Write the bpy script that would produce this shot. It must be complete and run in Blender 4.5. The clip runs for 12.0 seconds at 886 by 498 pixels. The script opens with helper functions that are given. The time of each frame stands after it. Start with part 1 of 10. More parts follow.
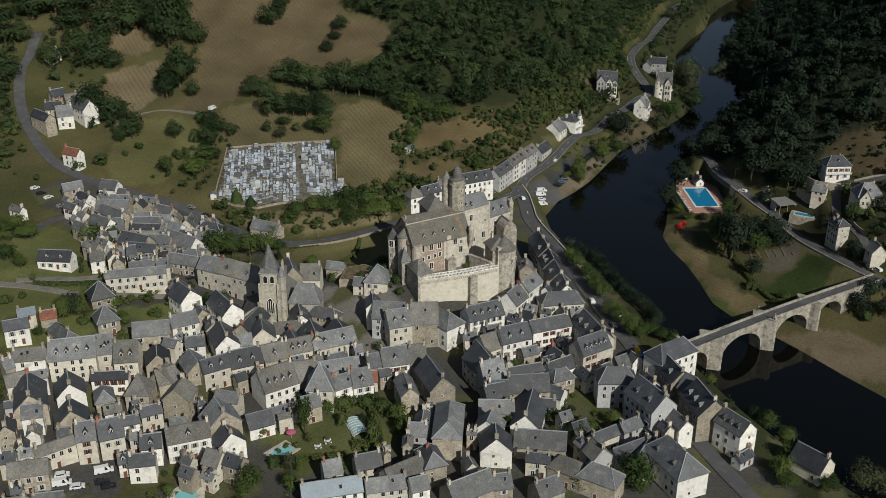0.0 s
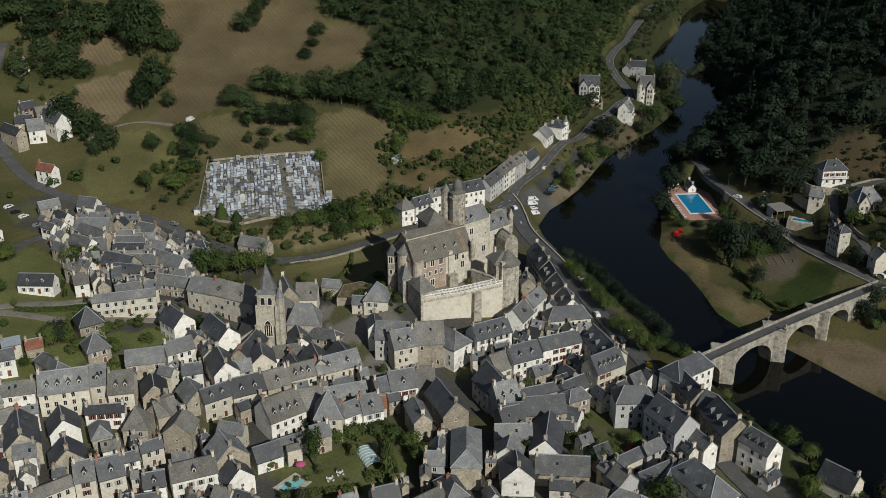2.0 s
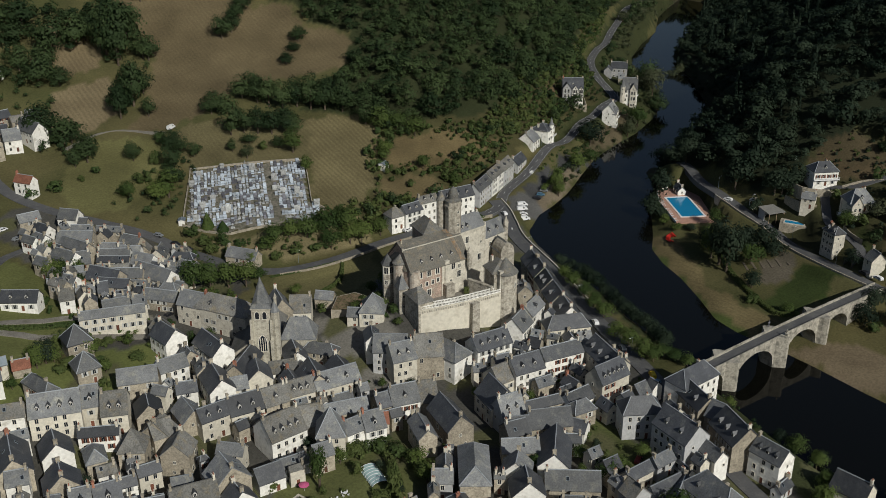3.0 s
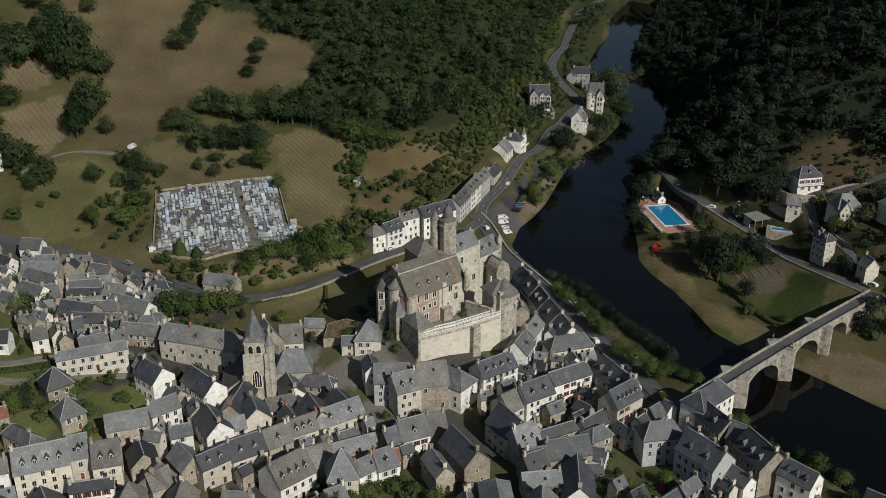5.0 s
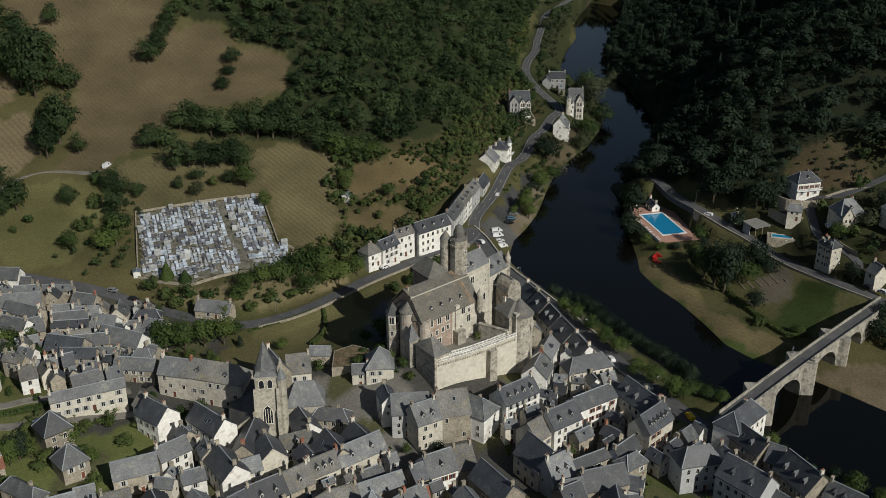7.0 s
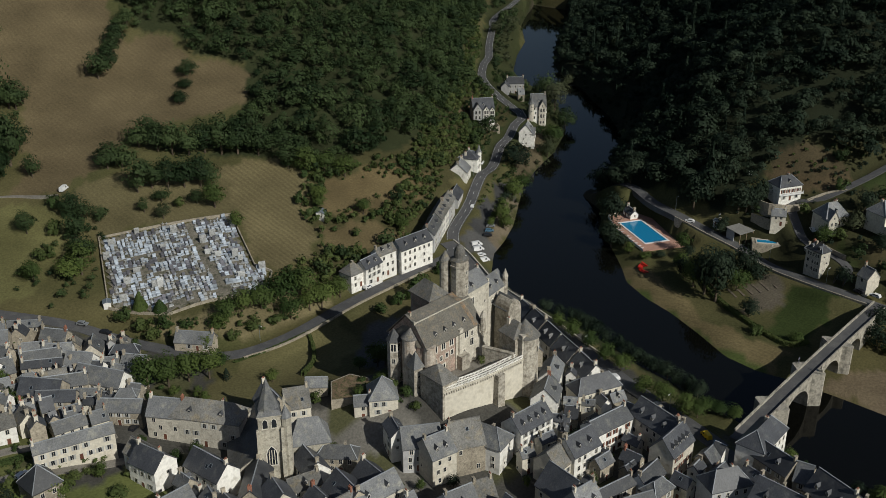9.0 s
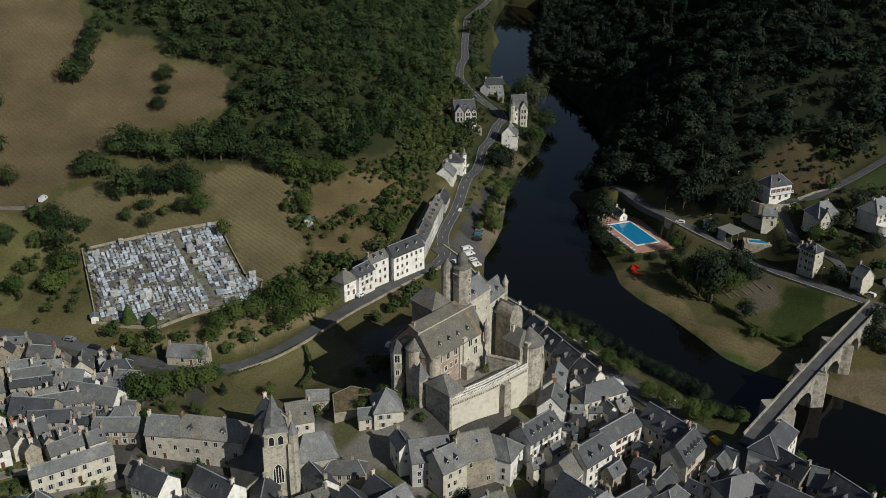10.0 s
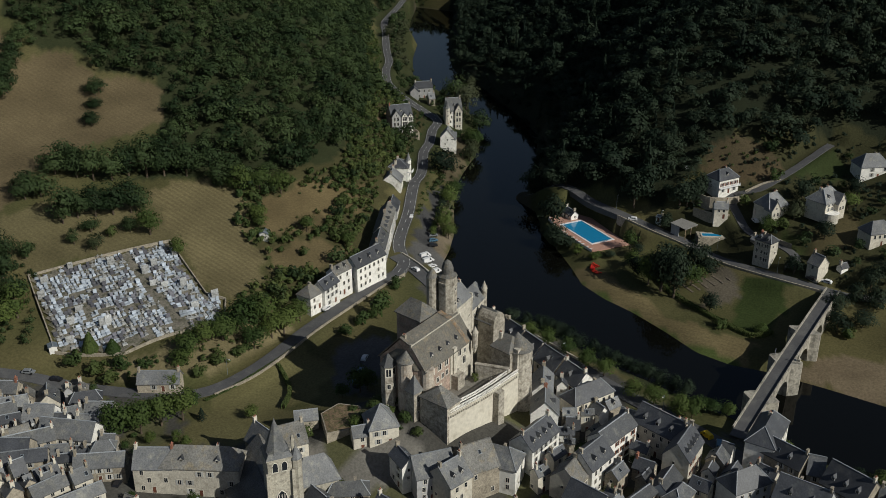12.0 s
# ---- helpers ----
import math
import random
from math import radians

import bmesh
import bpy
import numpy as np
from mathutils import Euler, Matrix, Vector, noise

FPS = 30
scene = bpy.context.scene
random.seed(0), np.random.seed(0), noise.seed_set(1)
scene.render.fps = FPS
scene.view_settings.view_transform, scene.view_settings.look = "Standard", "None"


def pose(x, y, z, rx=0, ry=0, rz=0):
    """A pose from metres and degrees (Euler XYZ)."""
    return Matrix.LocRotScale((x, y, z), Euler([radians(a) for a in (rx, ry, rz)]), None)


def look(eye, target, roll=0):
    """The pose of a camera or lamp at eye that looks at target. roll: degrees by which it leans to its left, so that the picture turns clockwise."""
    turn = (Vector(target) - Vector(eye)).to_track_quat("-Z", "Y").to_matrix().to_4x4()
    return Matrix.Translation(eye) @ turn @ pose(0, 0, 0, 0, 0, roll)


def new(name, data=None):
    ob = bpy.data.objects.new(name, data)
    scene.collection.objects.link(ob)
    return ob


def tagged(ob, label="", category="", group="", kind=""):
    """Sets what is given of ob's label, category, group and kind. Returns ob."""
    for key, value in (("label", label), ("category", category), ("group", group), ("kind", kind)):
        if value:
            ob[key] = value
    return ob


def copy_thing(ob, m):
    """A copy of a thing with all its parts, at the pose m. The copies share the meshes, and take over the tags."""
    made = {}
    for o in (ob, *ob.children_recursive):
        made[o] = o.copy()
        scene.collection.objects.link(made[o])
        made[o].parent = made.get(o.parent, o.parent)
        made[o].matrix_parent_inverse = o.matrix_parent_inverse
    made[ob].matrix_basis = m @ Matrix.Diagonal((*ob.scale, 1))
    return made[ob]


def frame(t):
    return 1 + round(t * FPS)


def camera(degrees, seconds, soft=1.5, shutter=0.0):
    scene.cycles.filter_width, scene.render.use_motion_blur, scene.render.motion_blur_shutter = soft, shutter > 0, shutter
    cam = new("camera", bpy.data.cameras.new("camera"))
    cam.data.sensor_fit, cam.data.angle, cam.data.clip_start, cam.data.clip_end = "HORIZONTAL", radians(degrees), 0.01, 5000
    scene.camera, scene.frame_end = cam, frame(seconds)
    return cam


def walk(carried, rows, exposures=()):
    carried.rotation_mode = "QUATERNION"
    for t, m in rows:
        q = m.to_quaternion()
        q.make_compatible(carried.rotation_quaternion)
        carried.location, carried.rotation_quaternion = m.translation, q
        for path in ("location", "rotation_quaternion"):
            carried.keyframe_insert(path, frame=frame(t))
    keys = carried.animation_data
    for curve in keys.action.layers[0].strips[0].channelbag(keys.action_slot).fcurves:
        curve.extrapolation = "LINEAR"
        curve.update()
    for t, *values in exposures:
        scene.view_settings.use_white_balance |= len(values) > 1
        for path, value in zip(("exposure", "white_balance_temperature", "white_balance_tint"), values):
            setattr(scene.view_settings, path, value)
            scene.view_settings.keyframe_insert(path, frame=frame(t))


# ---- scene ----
cam = camera(47.5, 12.0, 0.8)
METRES, EYE, TILT, LEAN, TURN = 165.0, 196.0, -0.8, 2.3, -32.1
ROWS = [
    (0.0, 0.0, 0.0, 0.0, 1.04, -23.8, -2.36),
    (0.5, -0.0212, 0.0184, -0.0015, 0.55, -23.76, -2.36),
    (1.0, -0.0463, 0.0396, -0.0028, -0.12, -23.73, -2.36),
    (1.5, -0.0737, 0.0628, -0.0046, -0.78, -23.68, -2.37),
    (2.0, -0.1012, 0.0875, -0.0062, -1.62, -23.63, -2.35),
    (2.5, -0.131, 0.1133, -0.0077, -2.66, -23.57, -2.33),
    (3.0, -0.1614, 0.1401, -0.0088, -3.6, -23.52, -2.3),
    (5.0, -0.285, 0.2563, -0.0126, -7.72, -23.24, -2.17),
    (5.5, -0.316, 0.2868, -0.0138, -8.52, -23.2, -2.16),
    (6.0, -0.346, 0.3179, -0.0156, -9.27, -23.14, -2.13),
    (6.5, -0.3761, 0.3495, -0.0173, -10.14, -23.08, -2.09),
    (7.0, -0.4055, 0.3817, -0.0187, -11.2, -23.04, -2.05),
    (9.0, -0.5249, 0.5156, -0.025, -15.77, -22.79, -1.98),
    (9.5, -0.5555, 0.5477, -0.0263, -16.94, -22.77, -1.96),
    (10.0, -0.587, 0.5778, -0.0276, -18.13, -22.75, -1.94),
    (10.5, -0.62, 0.6045, -0.0293, -19.72, -22.69, -1.88),
    (11.0, -0.656, 0.6298, -0.0308, -21.4, -22.61, -1.85),
    (11.5, -0.6933, 0.6529, -0.0329, -23.11, -22.51, -1.8),
    (12.0, -0.7317, 0.6752, -0.0346, -24.68, -22.43, -1.74),
]
walk(cam, [(t, pose(0, 0, EYE, TILT, LEAN, TURN) @ pose(METRES * x, METRES * y, METRES * z, 90 + pitch, roll, yaw)) for t, x, y, z, yaw, pitch, roll in ROWS])

# ---- light ----
world = bpy.data.worlds.new("sky")
scene.world = world
world.use_nodes = True
wn = world.node_tree.nodes
sky = wn.new("ShaderNodeTexSky")
sky.sky_type, sky.sun_disc = "NISHITA", False
SUN_AZ, SUN_EL = radians(-94.0), radians(34.0)
to_sun = Vector((math.cos(SUN_EL) * math.cos(SUN_AZ), math.cos(SUN_EL) * math.sin(SUN_AZ), math.sin(SUN_EL)))
sky.sun_elevation, sky.sun_rotation = SUN_EL, math.pi / 2 - SUN_AZ
world.node_tree.links.new(sky.outputs[0], wn["Background"].inputs[0])
wn["Background"].inputs[1].default_value = 0.057
sun = new("sun", bpy.data.lights.new("sun", "SUN"))
sun.data.energy, sun.data.angle, sun.data.color = 4.9, radians(0.5), (1.0, 0.985, 0.9)
sun.matrix_world = look(to_sun * 500, (0, 0, 0))
scene.view_settings.exposure = -0.55


# ---- materials ----
def surface(name, col, rough=0.85, var=0.25, scale=0.3, fine=3.0, bump=0.3, obj=0.0, stain=None, stain_at=0.6, metal=0.0, island=False, depth=0.05, spec=0.3):
    """Earth, stone, plaster and so on: a base colour with cloudy variation, fine grain, stains and relief."""
    m = bpy.data.materials.new(name)
    m.use_nodes = True
    n, l = m.node_tree.nodes, m.node_tree.links
    b = n["Principled BSDF"]
    geo = n.new("ShaderNodeNewGeometry")
    big, small = n.new("ShaderNodeTexNoise"), n.new("ShaderNodeTexNoise")
    big.inputs["Scale"].default_value, big.inputs["Detail"].default_value = scale, 4
    small.inputs["Scale"].default_value, small.inputs["Detail"].default_value = fine, 5
    for t in (big, small):
        l.new(geo.outputs["Position"], t.inputs["Vector"])
    ramp = n.new("ShaderNodeMapRange")
    ramp.inputs[1].default_value, ramp.inputs[2].default_value = 0.3, 0.7
    ramp.inputs[3].default_value, ramp.inputs[4].default_value = 1 - 0.75 * var, 1 + 0.75 * var
    l.new(big.outputs[0], ramp.inputs[0])
    grain = n.new("ShaderNodeMapRange")
    grain.inputs[1].default_value, grain.inputs[2].default_value = 0.25, 0.75
    grain.inputs[3].default_value, grain.inputs[4].default_value = 1 - var * 1.25, 1 + var * 1.25
    l.new(small.outputs[0], grain.inputs[0])
    mul = n.new("ShaderNodeMath")
    mul.operation = "MULTIPLY"
    l.new(ramp.outputs[0], mul.inputs[0]), l.new(grain.outputs[0], mul.inputs[1])
    last = mul.outputs[0]
    if obj or island:
        info = n.new("ShaderNodeNewGeometry") if island else n.new("ShaderNodeObjectInfo")
        rnd = n.new("ShaderNodeMapRange")
        rnd.inputs[3].default_value, rnd.inputs[4].default_value = 1 - obj, 1 + obj
        l.new(info.outputs["Random Per Island" if island else "Random"], rnd.inputs[0])
        m2 = n.new("ShaderNodeMath")
        m2.operation = "MULTIPLY"
        l.new(last, m2.inputs[0]), l.new(rnd.outputs[0], m2.inputs[1])
        last = m2.outputs[0]
    tint = n.new("ShaderNodeVectorMath")
    tint.operation = "SCALE"
    tint.inputs[0].default_value = col
    if stain:
        mix, mask = n.new("ShaderNodeMix"), n.new("ShaderNodeMapRange")
        patch = n.new("ShaderNodeTexNoise")
        patch.inputs["Scale"].default_value, patch.inputs["Detail"].default_value = scale * 2.3, 6
        l.new(geo.outputs["Position"], patch.inputs["Vector"])
        mask.inputs[1].default_value, mask.inputs[2].default_value = stain_at - 0.08, stain_at + 0.12
        l.new(patch.outputs[0], mask.inputs[0])
        mix.data_type = "RGBA"
        mix.inputs[6].default_value, mix.inputs[7].default_value = (*col, 1), (*stain, 1)
        l.new(mask.outputs[0], mix.inputs[0]), l.new(mix.outputs[2], tint.inputs[0])
    l.new(last, tint.inputs["Scale"])
    l.new(tint.outputs[0], b.inputs["Base Color"])
    b.inputs["Roughness"].default_value, b.inputs["Metallic"].default_value = rough, metal
    b.inputs["Specular IOR Level"].default_value = spec
    if bump:
        bp = n.new("ShaderNodeBump")
        bp.inputs["Strength"].default_value, bp.inputs["Distance"].default_value = bump, depth
        l.new(small.outputs[0], bp.inputs["Height"]), l.new(bp.outputs[0], b.inputs["Normal"])
    return m


def from_attribute(name, attr, rough=0.9, var=0.2, scale=0.06, fine=1.2, bump=0.6, depth=0.3):
    """A surface whose cover colour is kept on the mesh, with clumps and grain over it."""
    m = surface(name, (1, 1, 1), rough, var, scale, fine, bump, depth=depth, spec=0.1)
    n, l = m.node_tree.nodes, m.node_tree.links
    a = n.new("ShaderNodeAttribute")
    a.attribute_name = attr
    tint = [x for x in n if x.type == "VECT_MATH"][0]
    # mowing and ploughing lines where the cover has them
    rows, place, wave = n.new("ShaderNodeAttribute"), n.new("ShaderNodeNewGeometry"), n.new("ShaderNodeTexWave")
    rows.attribute_name = "mown"
    wave.inputs["Scale"].default_value, wave.inputs["Distortion"].default_value = 0.13, 9.0
    wave.inputs["Detail"].default_value, wave.inputs["Detail Scale"].default_value = 3.0, 0.12
    l.new(place.outputs["Position"], wave.inputs["Vector"])
    swing, depth_of, line = n.new("ShaderNodeMath"), n.new("ShaderNodeMath"), n.new("ShaderNodeVectorMath")
    swing.operation, depth_of.operation, line.operation = "MULTIPLY_ADD", "MULTIPLY_ADD", "SCALE"
    swing.inputs[1].default_value, swing.inputs[2].default_value = 0.2, -0.1
    l.new(wave.outputs["Fac"], swing.inputs[0])
    l.new(swing.outputs[0], depth_of.inputs[0]), l.new(rows.outputs["Fac"], depth_of.inputs[1])
    depth_of.inputs[2].default_value = 1.0
    l.new(a.outputs["Color"], line.inputs[0]), l.new(depth_of.outputs[0], line.inputs["Scale"])
    l.new(line.outputs[0], tint.inputs[0])
    return m


SLATE = surface("slate", (0.134, 0.138, 0.142), 0.62, 0.26, 0.22, 2.4, 0.7, obj=0.4, stain=(0.21, 0.207, 0.183), stain_at=0.6, spec=0.4)
SLATE_DARK = surface("dark_slate", (0.05, 0.053, 0.06), 0.5, 0.26, 0.22, 2.4, 0.5, obj=0.4, stain=(0.09, 0.092, 0.09), stain_at=0.62, spec=0.5)
BLUE_SLATE = surface("blue_grey_slate", (0.083, 0.087, 0.093), 0.58, 0.26, 0.22, 2.4, 0.6, obj=0.4, stain=(0.14, 0.14, 0.13), stain_at=0.6, spec=0.4)
LAUZE = surface("old_stone_slate", (0.15, 0.146, 0.135), 0.85, 0.3, 0.25, 2.2, 0.8, obj=0.25, stain=(0.185, 0.16, 0.115), stain_at=0.6)
ZINC = surface("zinc", (0.2, 0.235, 0.265), 0.45, 0.1, 0.3, 1.5, 0.1, obj=0.1, metal=0.4)
RIDGE_ZINC = surface("ridge_zinc", (0.3, 0.32, 0.34), 0.5, 0.15, 0.3, 1.5, 0.1, obj=0.3)
TILE_RED = surface("red_tile", (0.2, 0.085, 0.055), 0.85, 0.25, 0.6, 3.0, 0.5, obj=0.2)
WHITE = surface("white_render", (0.77, 0.75, 0.7), 0.9, 0.1, 0.2, 1.1, 0.2, obj=0.12, stain=(0.48, 0.455, 0.4), stain_at=0.62)
CREAM = surface("cream_render", (0.57, 0.53, 0.445), 0.9, 0.14, 0.2, 1.2, 0.2, obj=0.14, stain=(0.42, 0.37, 0.29), stain_at=0.63)
STONE = surface("rubble_stone", (0.34, 0.30, 0.235), 0.92, 0.24, 0.35, 1.8, 0.9, obj=0.2, stain=(0.22, 0.19, 0.15), stain_at=0.6, depth=0.12)
GREY = surface("grey_render", (0.42, 0.42, 0.42), 0.9, 0.1, 0.2, 1.2, 0.2, obj=0.12, stain=(0.3, 0.3, 0.3), stain_at=0.64)
PALE_STONE = surface("pale_stone", (0.50, 0.466, 0.395), 0.92, 0.17, 0.3, 2.2, 0.7, obj=0.06, stain=(0.35, 0.32, 0.265), stain_at=0.58, depth=0.1)
CASTLE_STONE = surface("castle_stone", (0.4, 0.368, 0.31), 0.92, 0.26, 0.3, 1.6, 1.0, obj=0.12, stain=(0.235, 0.21, 0.17), stain_at=0.53, depth=0.2)
PINK_STONE = surface("pink_rubble", (0.37, 0.275, 0.225), 0.92, 0.3, 0.35, 2.4, 0.9, stain=(0.36, 0.31, 0.25), stain_at=0.54, depth=0.15)
LICHEN_SLATE = surface("lichened_slate", (0.135, 0.127, 0.11), 0.88, 0.22, 0.3, 2.4, 0.8, stain=(0.19, 0.165, 0.125), stain_at=0.58)
RUST_SLATE = surface("rust_stained_slate", (0.165, 0.14, 0.11), 0.88, 0.3, 0.5, 2.4, 0.8, stain=(0.235, 0.15, 0.085), stain_at=0.52)
CHURCH_STONE = surface("church_stone", (0.42, 0.39, 0.32), 0.92, 0.2, 0.35, 2.0, 0.8, obj=0.1, stain=(0.25, 0.23, 0.19), stain_at=0.57, depth=0.12)
TIMBER = surface("weathered_timber", (0.3, 0.22, 0.15), 0.85, 0.25, 0.6, 3.0, 0.4, obj=0.15)
BRICK = surface("chimney_brick", (0.3, 0.135, 0.09), 0.9, 0.2, 0.8, 4.0, 0.4, obj=0.2)
SHUTTER = surface("brown_shutter", (0.14, 0.055, 0.035), 0.6, 0.1, 0.6, 3.0, 0.1, obj=0.4)
FRAME = surface("pale_window_surround", (0.6, 0.57, 0.5), 0.8, 0.08, 0.5, 3.0, 0.1, obj=0.1)
ASPHALT = surface("asphalt", (0.085, 0.085, 0.088), 0.92, 0.14, 0.12, 2.0, 0.2, stain=(0.115, 0.113, 0.11), stain_at=0.58)
GRAVEL = surface("pale_gravel", (0.2, 0.185, 0.16), 0.95, 0.2, 0.2, 2.5, 0.4, stain=(0.14, 0.13, 0.1), stain_at=0.6)
PAINT = surface("road_paint", (0.62, 0.62, 0.6), 0.8, 0.12, 0.6, 4.0, 0.05)
GRANITE = surface("pale_granite", (0.37, 0.41, 0.46), 0.55, 0.12, 0.5, 3.0, 0.1, obj=0.35)
DARK_GRANITE = surface("dark_granite", (0.15, 0.15, 0.17), 0.35, 0.15, 0.5, 3.0, 0.1, obj=0.5)
BRIDGE_STONE = surface("bridge_stone", (0.34, 0.315, 0.265), 0.92, 0.26, 0.22, 1.6, 0.7, stain=(0.17, 0.16, 0.135), stain_at=0.55, depth=0.12)
ROCK = surface("brown_rock", (0.25, 0.19, 0.13), 0.95, 0.3, 0.2, 1.0, 1.0, stain=(0.14, 0.13, 0.08), stain_at=0.55, depth=0.3)
BARK = surface("bark", (0.09, 0.07, 0.05), 0.95, 0.3, 1.0, 6.0, 0.6, obj=0.2)
POOL_DECK = surface("pink_paving", (0.42, 0.24, 0.18), 0.85, 0.1, 0.3, 2.0, 0.1, stain=(0.46, 0.3, 0.24), stain_at=0.6)
METAL_WHITE = surface("white_enamel", (0.75, 0.75, 0.75), 0.3, 0.03, 0.5, 3.0, 0.0)
RED_PAINT = surface("red_plastic", (0.55, 0.03, 0.02), 0.4, 0.1, 0.5, 3.0, 0.0)
YELLOW_PAINT = surface("yellow_paint", (0.6, 0.42, 0.02), 0.4, 0.1, 0.5, 3.0, 0.0)
PINK_CLOTH = surface("pink_canvas", (0.5, 0.1, 0.22), 0.8, 0.1, 0.5, 3.0, 0.0)
TYRE = surface("black_rubber", (0.02, 0.02, 0.02), 0.8, 0.1, 0.5, 3.0, 0.0)


def plain(name, col, rough, metal=0.0, spec=0.5):
    m = bpy.data.materials.new(name)
    m.use_nodes = True
    b = m.node_tree.nodes["Principled BSDF"]
    b.inputs["Base Color"].default_value, b.inputs["Roughness"].default_value = (*col, 1), rough
    b.inputs["Metallic"].default_value, b.inputs["Specular IOR Level"].default_value = metal, spec
    return m


GLASS = plain("window_glass", (0.02, 0.023, 0.028), 0.12)
CAR_PAINTS = [plain("car_paint_" + k, c, 0.3) for k, c in (("white", (0.7, 0.7, 0.7)), ("black", (0.015, 0.015, 0.018)), ("grey", (0.2, 0.21, 0.22)), ("blue", (0.08, 0.17, 0.25)), ("red", (0.25, 0.02, 0.02)))]


def ripples(name, col, rough, strength, scale, spec=0.5):
    m = plain(name, col, rough)
    n, l = m.node_tree.nodes, m.node_tree.links
    geo, t, bp = n.new("ShaderNodeNewGeometry"), n.new("ShaderNodeTexNoise"), n.new("ShaderNodeBump")
    t.inputs["Scale"].default_value, t.inputs["Detail"].default_value = scale, 3
    bp.inputs["Strength"].default_value, bp.inputs["Distance"].default_value = strength, 0.1
    l.new(geo.outputs["Position"], t.inputs["Vector"]), l.new(t.outputs[0], bp.inputs["Height"])
    l.new(bp.outputs[0], n["Principled BSDF"].inputs["Normal"])
    n["Principled BSDF"].inputs["Specular IOR Level"].default_value = spec
    return m


WATER = ripples("river_water", (0.0035, 0.0036, 0.0028), 0.05, 0.06, 0.3, 0.17)
POOL_WATER = ripples("pool_water", (0.015, 0.22, 0.42), 0.08, 0.1, 1.2)
PALE_POOL = ripples("pale_pool_water", (0.22, 0.55, 0.58), 0.08, 0.1, 1.2)


def foliage(name, col, other, leafy=0.16):
    """Leaves: two greens by tree and by leaf, with a little light coming through."""
    m = bpy.data.materials.new(name)
    m.use_nodes = True
    n, l = m.node_tree.nodes, m.node_tree.links
    b = n["Principled BSDF"]
    geo, info, att = n.new("ShaderNodeNewGeometry"), n.new("ShaderNodeObjectInfo"), n.new("ShaderNodeAttribute")
    att.attribute_name = "tree_tint"
    add = n.new("ShaderNodeMath")
    add.operation = "ADD"
    l.new(info.outputs["Random"], add.inputs[0]), l.new(att.outputs["Fac"], add.inputs[1])
    fract = n.new("ShaderNodeMath")
    fract.operation = "FRACT"
    l.new(add.outputs[0], fract.inputs[0])
    drift = n.new("ShaderNodeTexNoise")
    drift.inputs["Scale"].default_value, drift.inputs["Detail"].default_value = 0.03, 3
    l.new(geo.outputs["Position"], drift.inputs["Vector"])
    stand = n.new("ShaderNodeMapRange")
    stand.inputs[1].default_value, stand.inputs[2].default_value = 0.35, 0.65
    stand.inputs[3].default_value, stand.inputs[4].default_value = -0.35, 0.35
    l.new(drift.outputs[0], stand.inputs[0])
    wrap = n.new("ShaderNodeMath")
    wrap.operation, wrap.use_clamp = "ADD", True
    l.new(fract.outputs[0], wrap.inputs[0]), l.new(stand.outputs[0], wrap.inputs[1])
    mix = n.new("ShaderNodeMix")
    mix.data_type = "RGBA"
    mix.inputs[6].default_value, mix.inputs[7].default_value = (*col, 1), (*other, 1)
    l.new(wrap.outputs[0], mix.inputs[0])
    rnd = n.new("ShaderNodeMapRange")
    rnd.inputs[3].default_value, rnd.inputs[4].default_value = 1 - leafy, 1 + leafy
    l.new(geo.outputs["Random Per Island"], rnd.inputs[0])
    sc = n.new("ShaderNodeVectorMath")
    sc.operation = "SCALE"
    l.new(mix.outputs[2], sc.inputs[0]), l.new(rnd.outputs[0], sc.inputs["Scale"])
    l.new(sc.outputs[0], b.inputs["Base Color"])
    b.inputs["Roughness"].default_value, b.inputs["Specular IOR Level"].default_value = 0.7, 0.15
    through_leaf, both = n.new("ShaderNodeBsdfTranslucent"), n.new("ShaderNodeMixShader")
    both.inputs[0].default_value = 0.32
    l.new(sc.outputs[0], through_leaf.inputs["Color"])
    l.new(b.outputs[0], both.inputs[1]), l.new(through_leaf.outputs[0], both.inputs[2])
    l.new(both.outputs[0], n["Material Output"].inputs["Surface"])
    return m


LEAVES = foliage("leaves", (0.02077, 0.0391, 0.01528), (0.0611, 0.09043, 0.03422))
# dark bluish green; shade and haze of the eastern slope are in the colour
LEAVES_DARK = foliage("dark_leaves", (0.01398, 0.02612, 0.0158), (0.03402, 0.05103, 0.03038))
LEAVES_PALE = foliage("pale_leaves", (0.042, 0.0564, 0.024), (0.0816, 0.0924, 0.0504))
HEDGE_GREEN = foliage("hedge_leaves", (0.0477, 0.07857, 0.02525), (0.1038, 0.129, 0.04209))
GARDEN_LEAVES = foliage("garden_leaves", (0.03782, 0.06588, 0.01891), (0.1074, 0.144, 0.03904))
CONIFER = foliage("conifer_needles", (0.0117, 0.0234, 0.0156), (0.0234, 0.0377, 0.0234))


# ---- building blocks ----
def finish(name, bm, mats, parent=None, label="", smooth=False):
    me = bpy.data.meshes.new(name)
    bm.normal_update()
    bm.to_mesh(me)
    bm.free()
    for m in mats if isinstance(mats, (list, tuple)) else [mats]:
        me.materials.append(m)
    if smooth:
        me.polygons.foreach_set("use_smooth", [True] * len(me.polygons))
    ob = new(name, me)
    if parent:
        ob.parent = parent
    if label:
        ob["label"] = label
    return ob


def part(name, bm, material, parent, label=""):
    return finish(name, bm, material, parent, label)


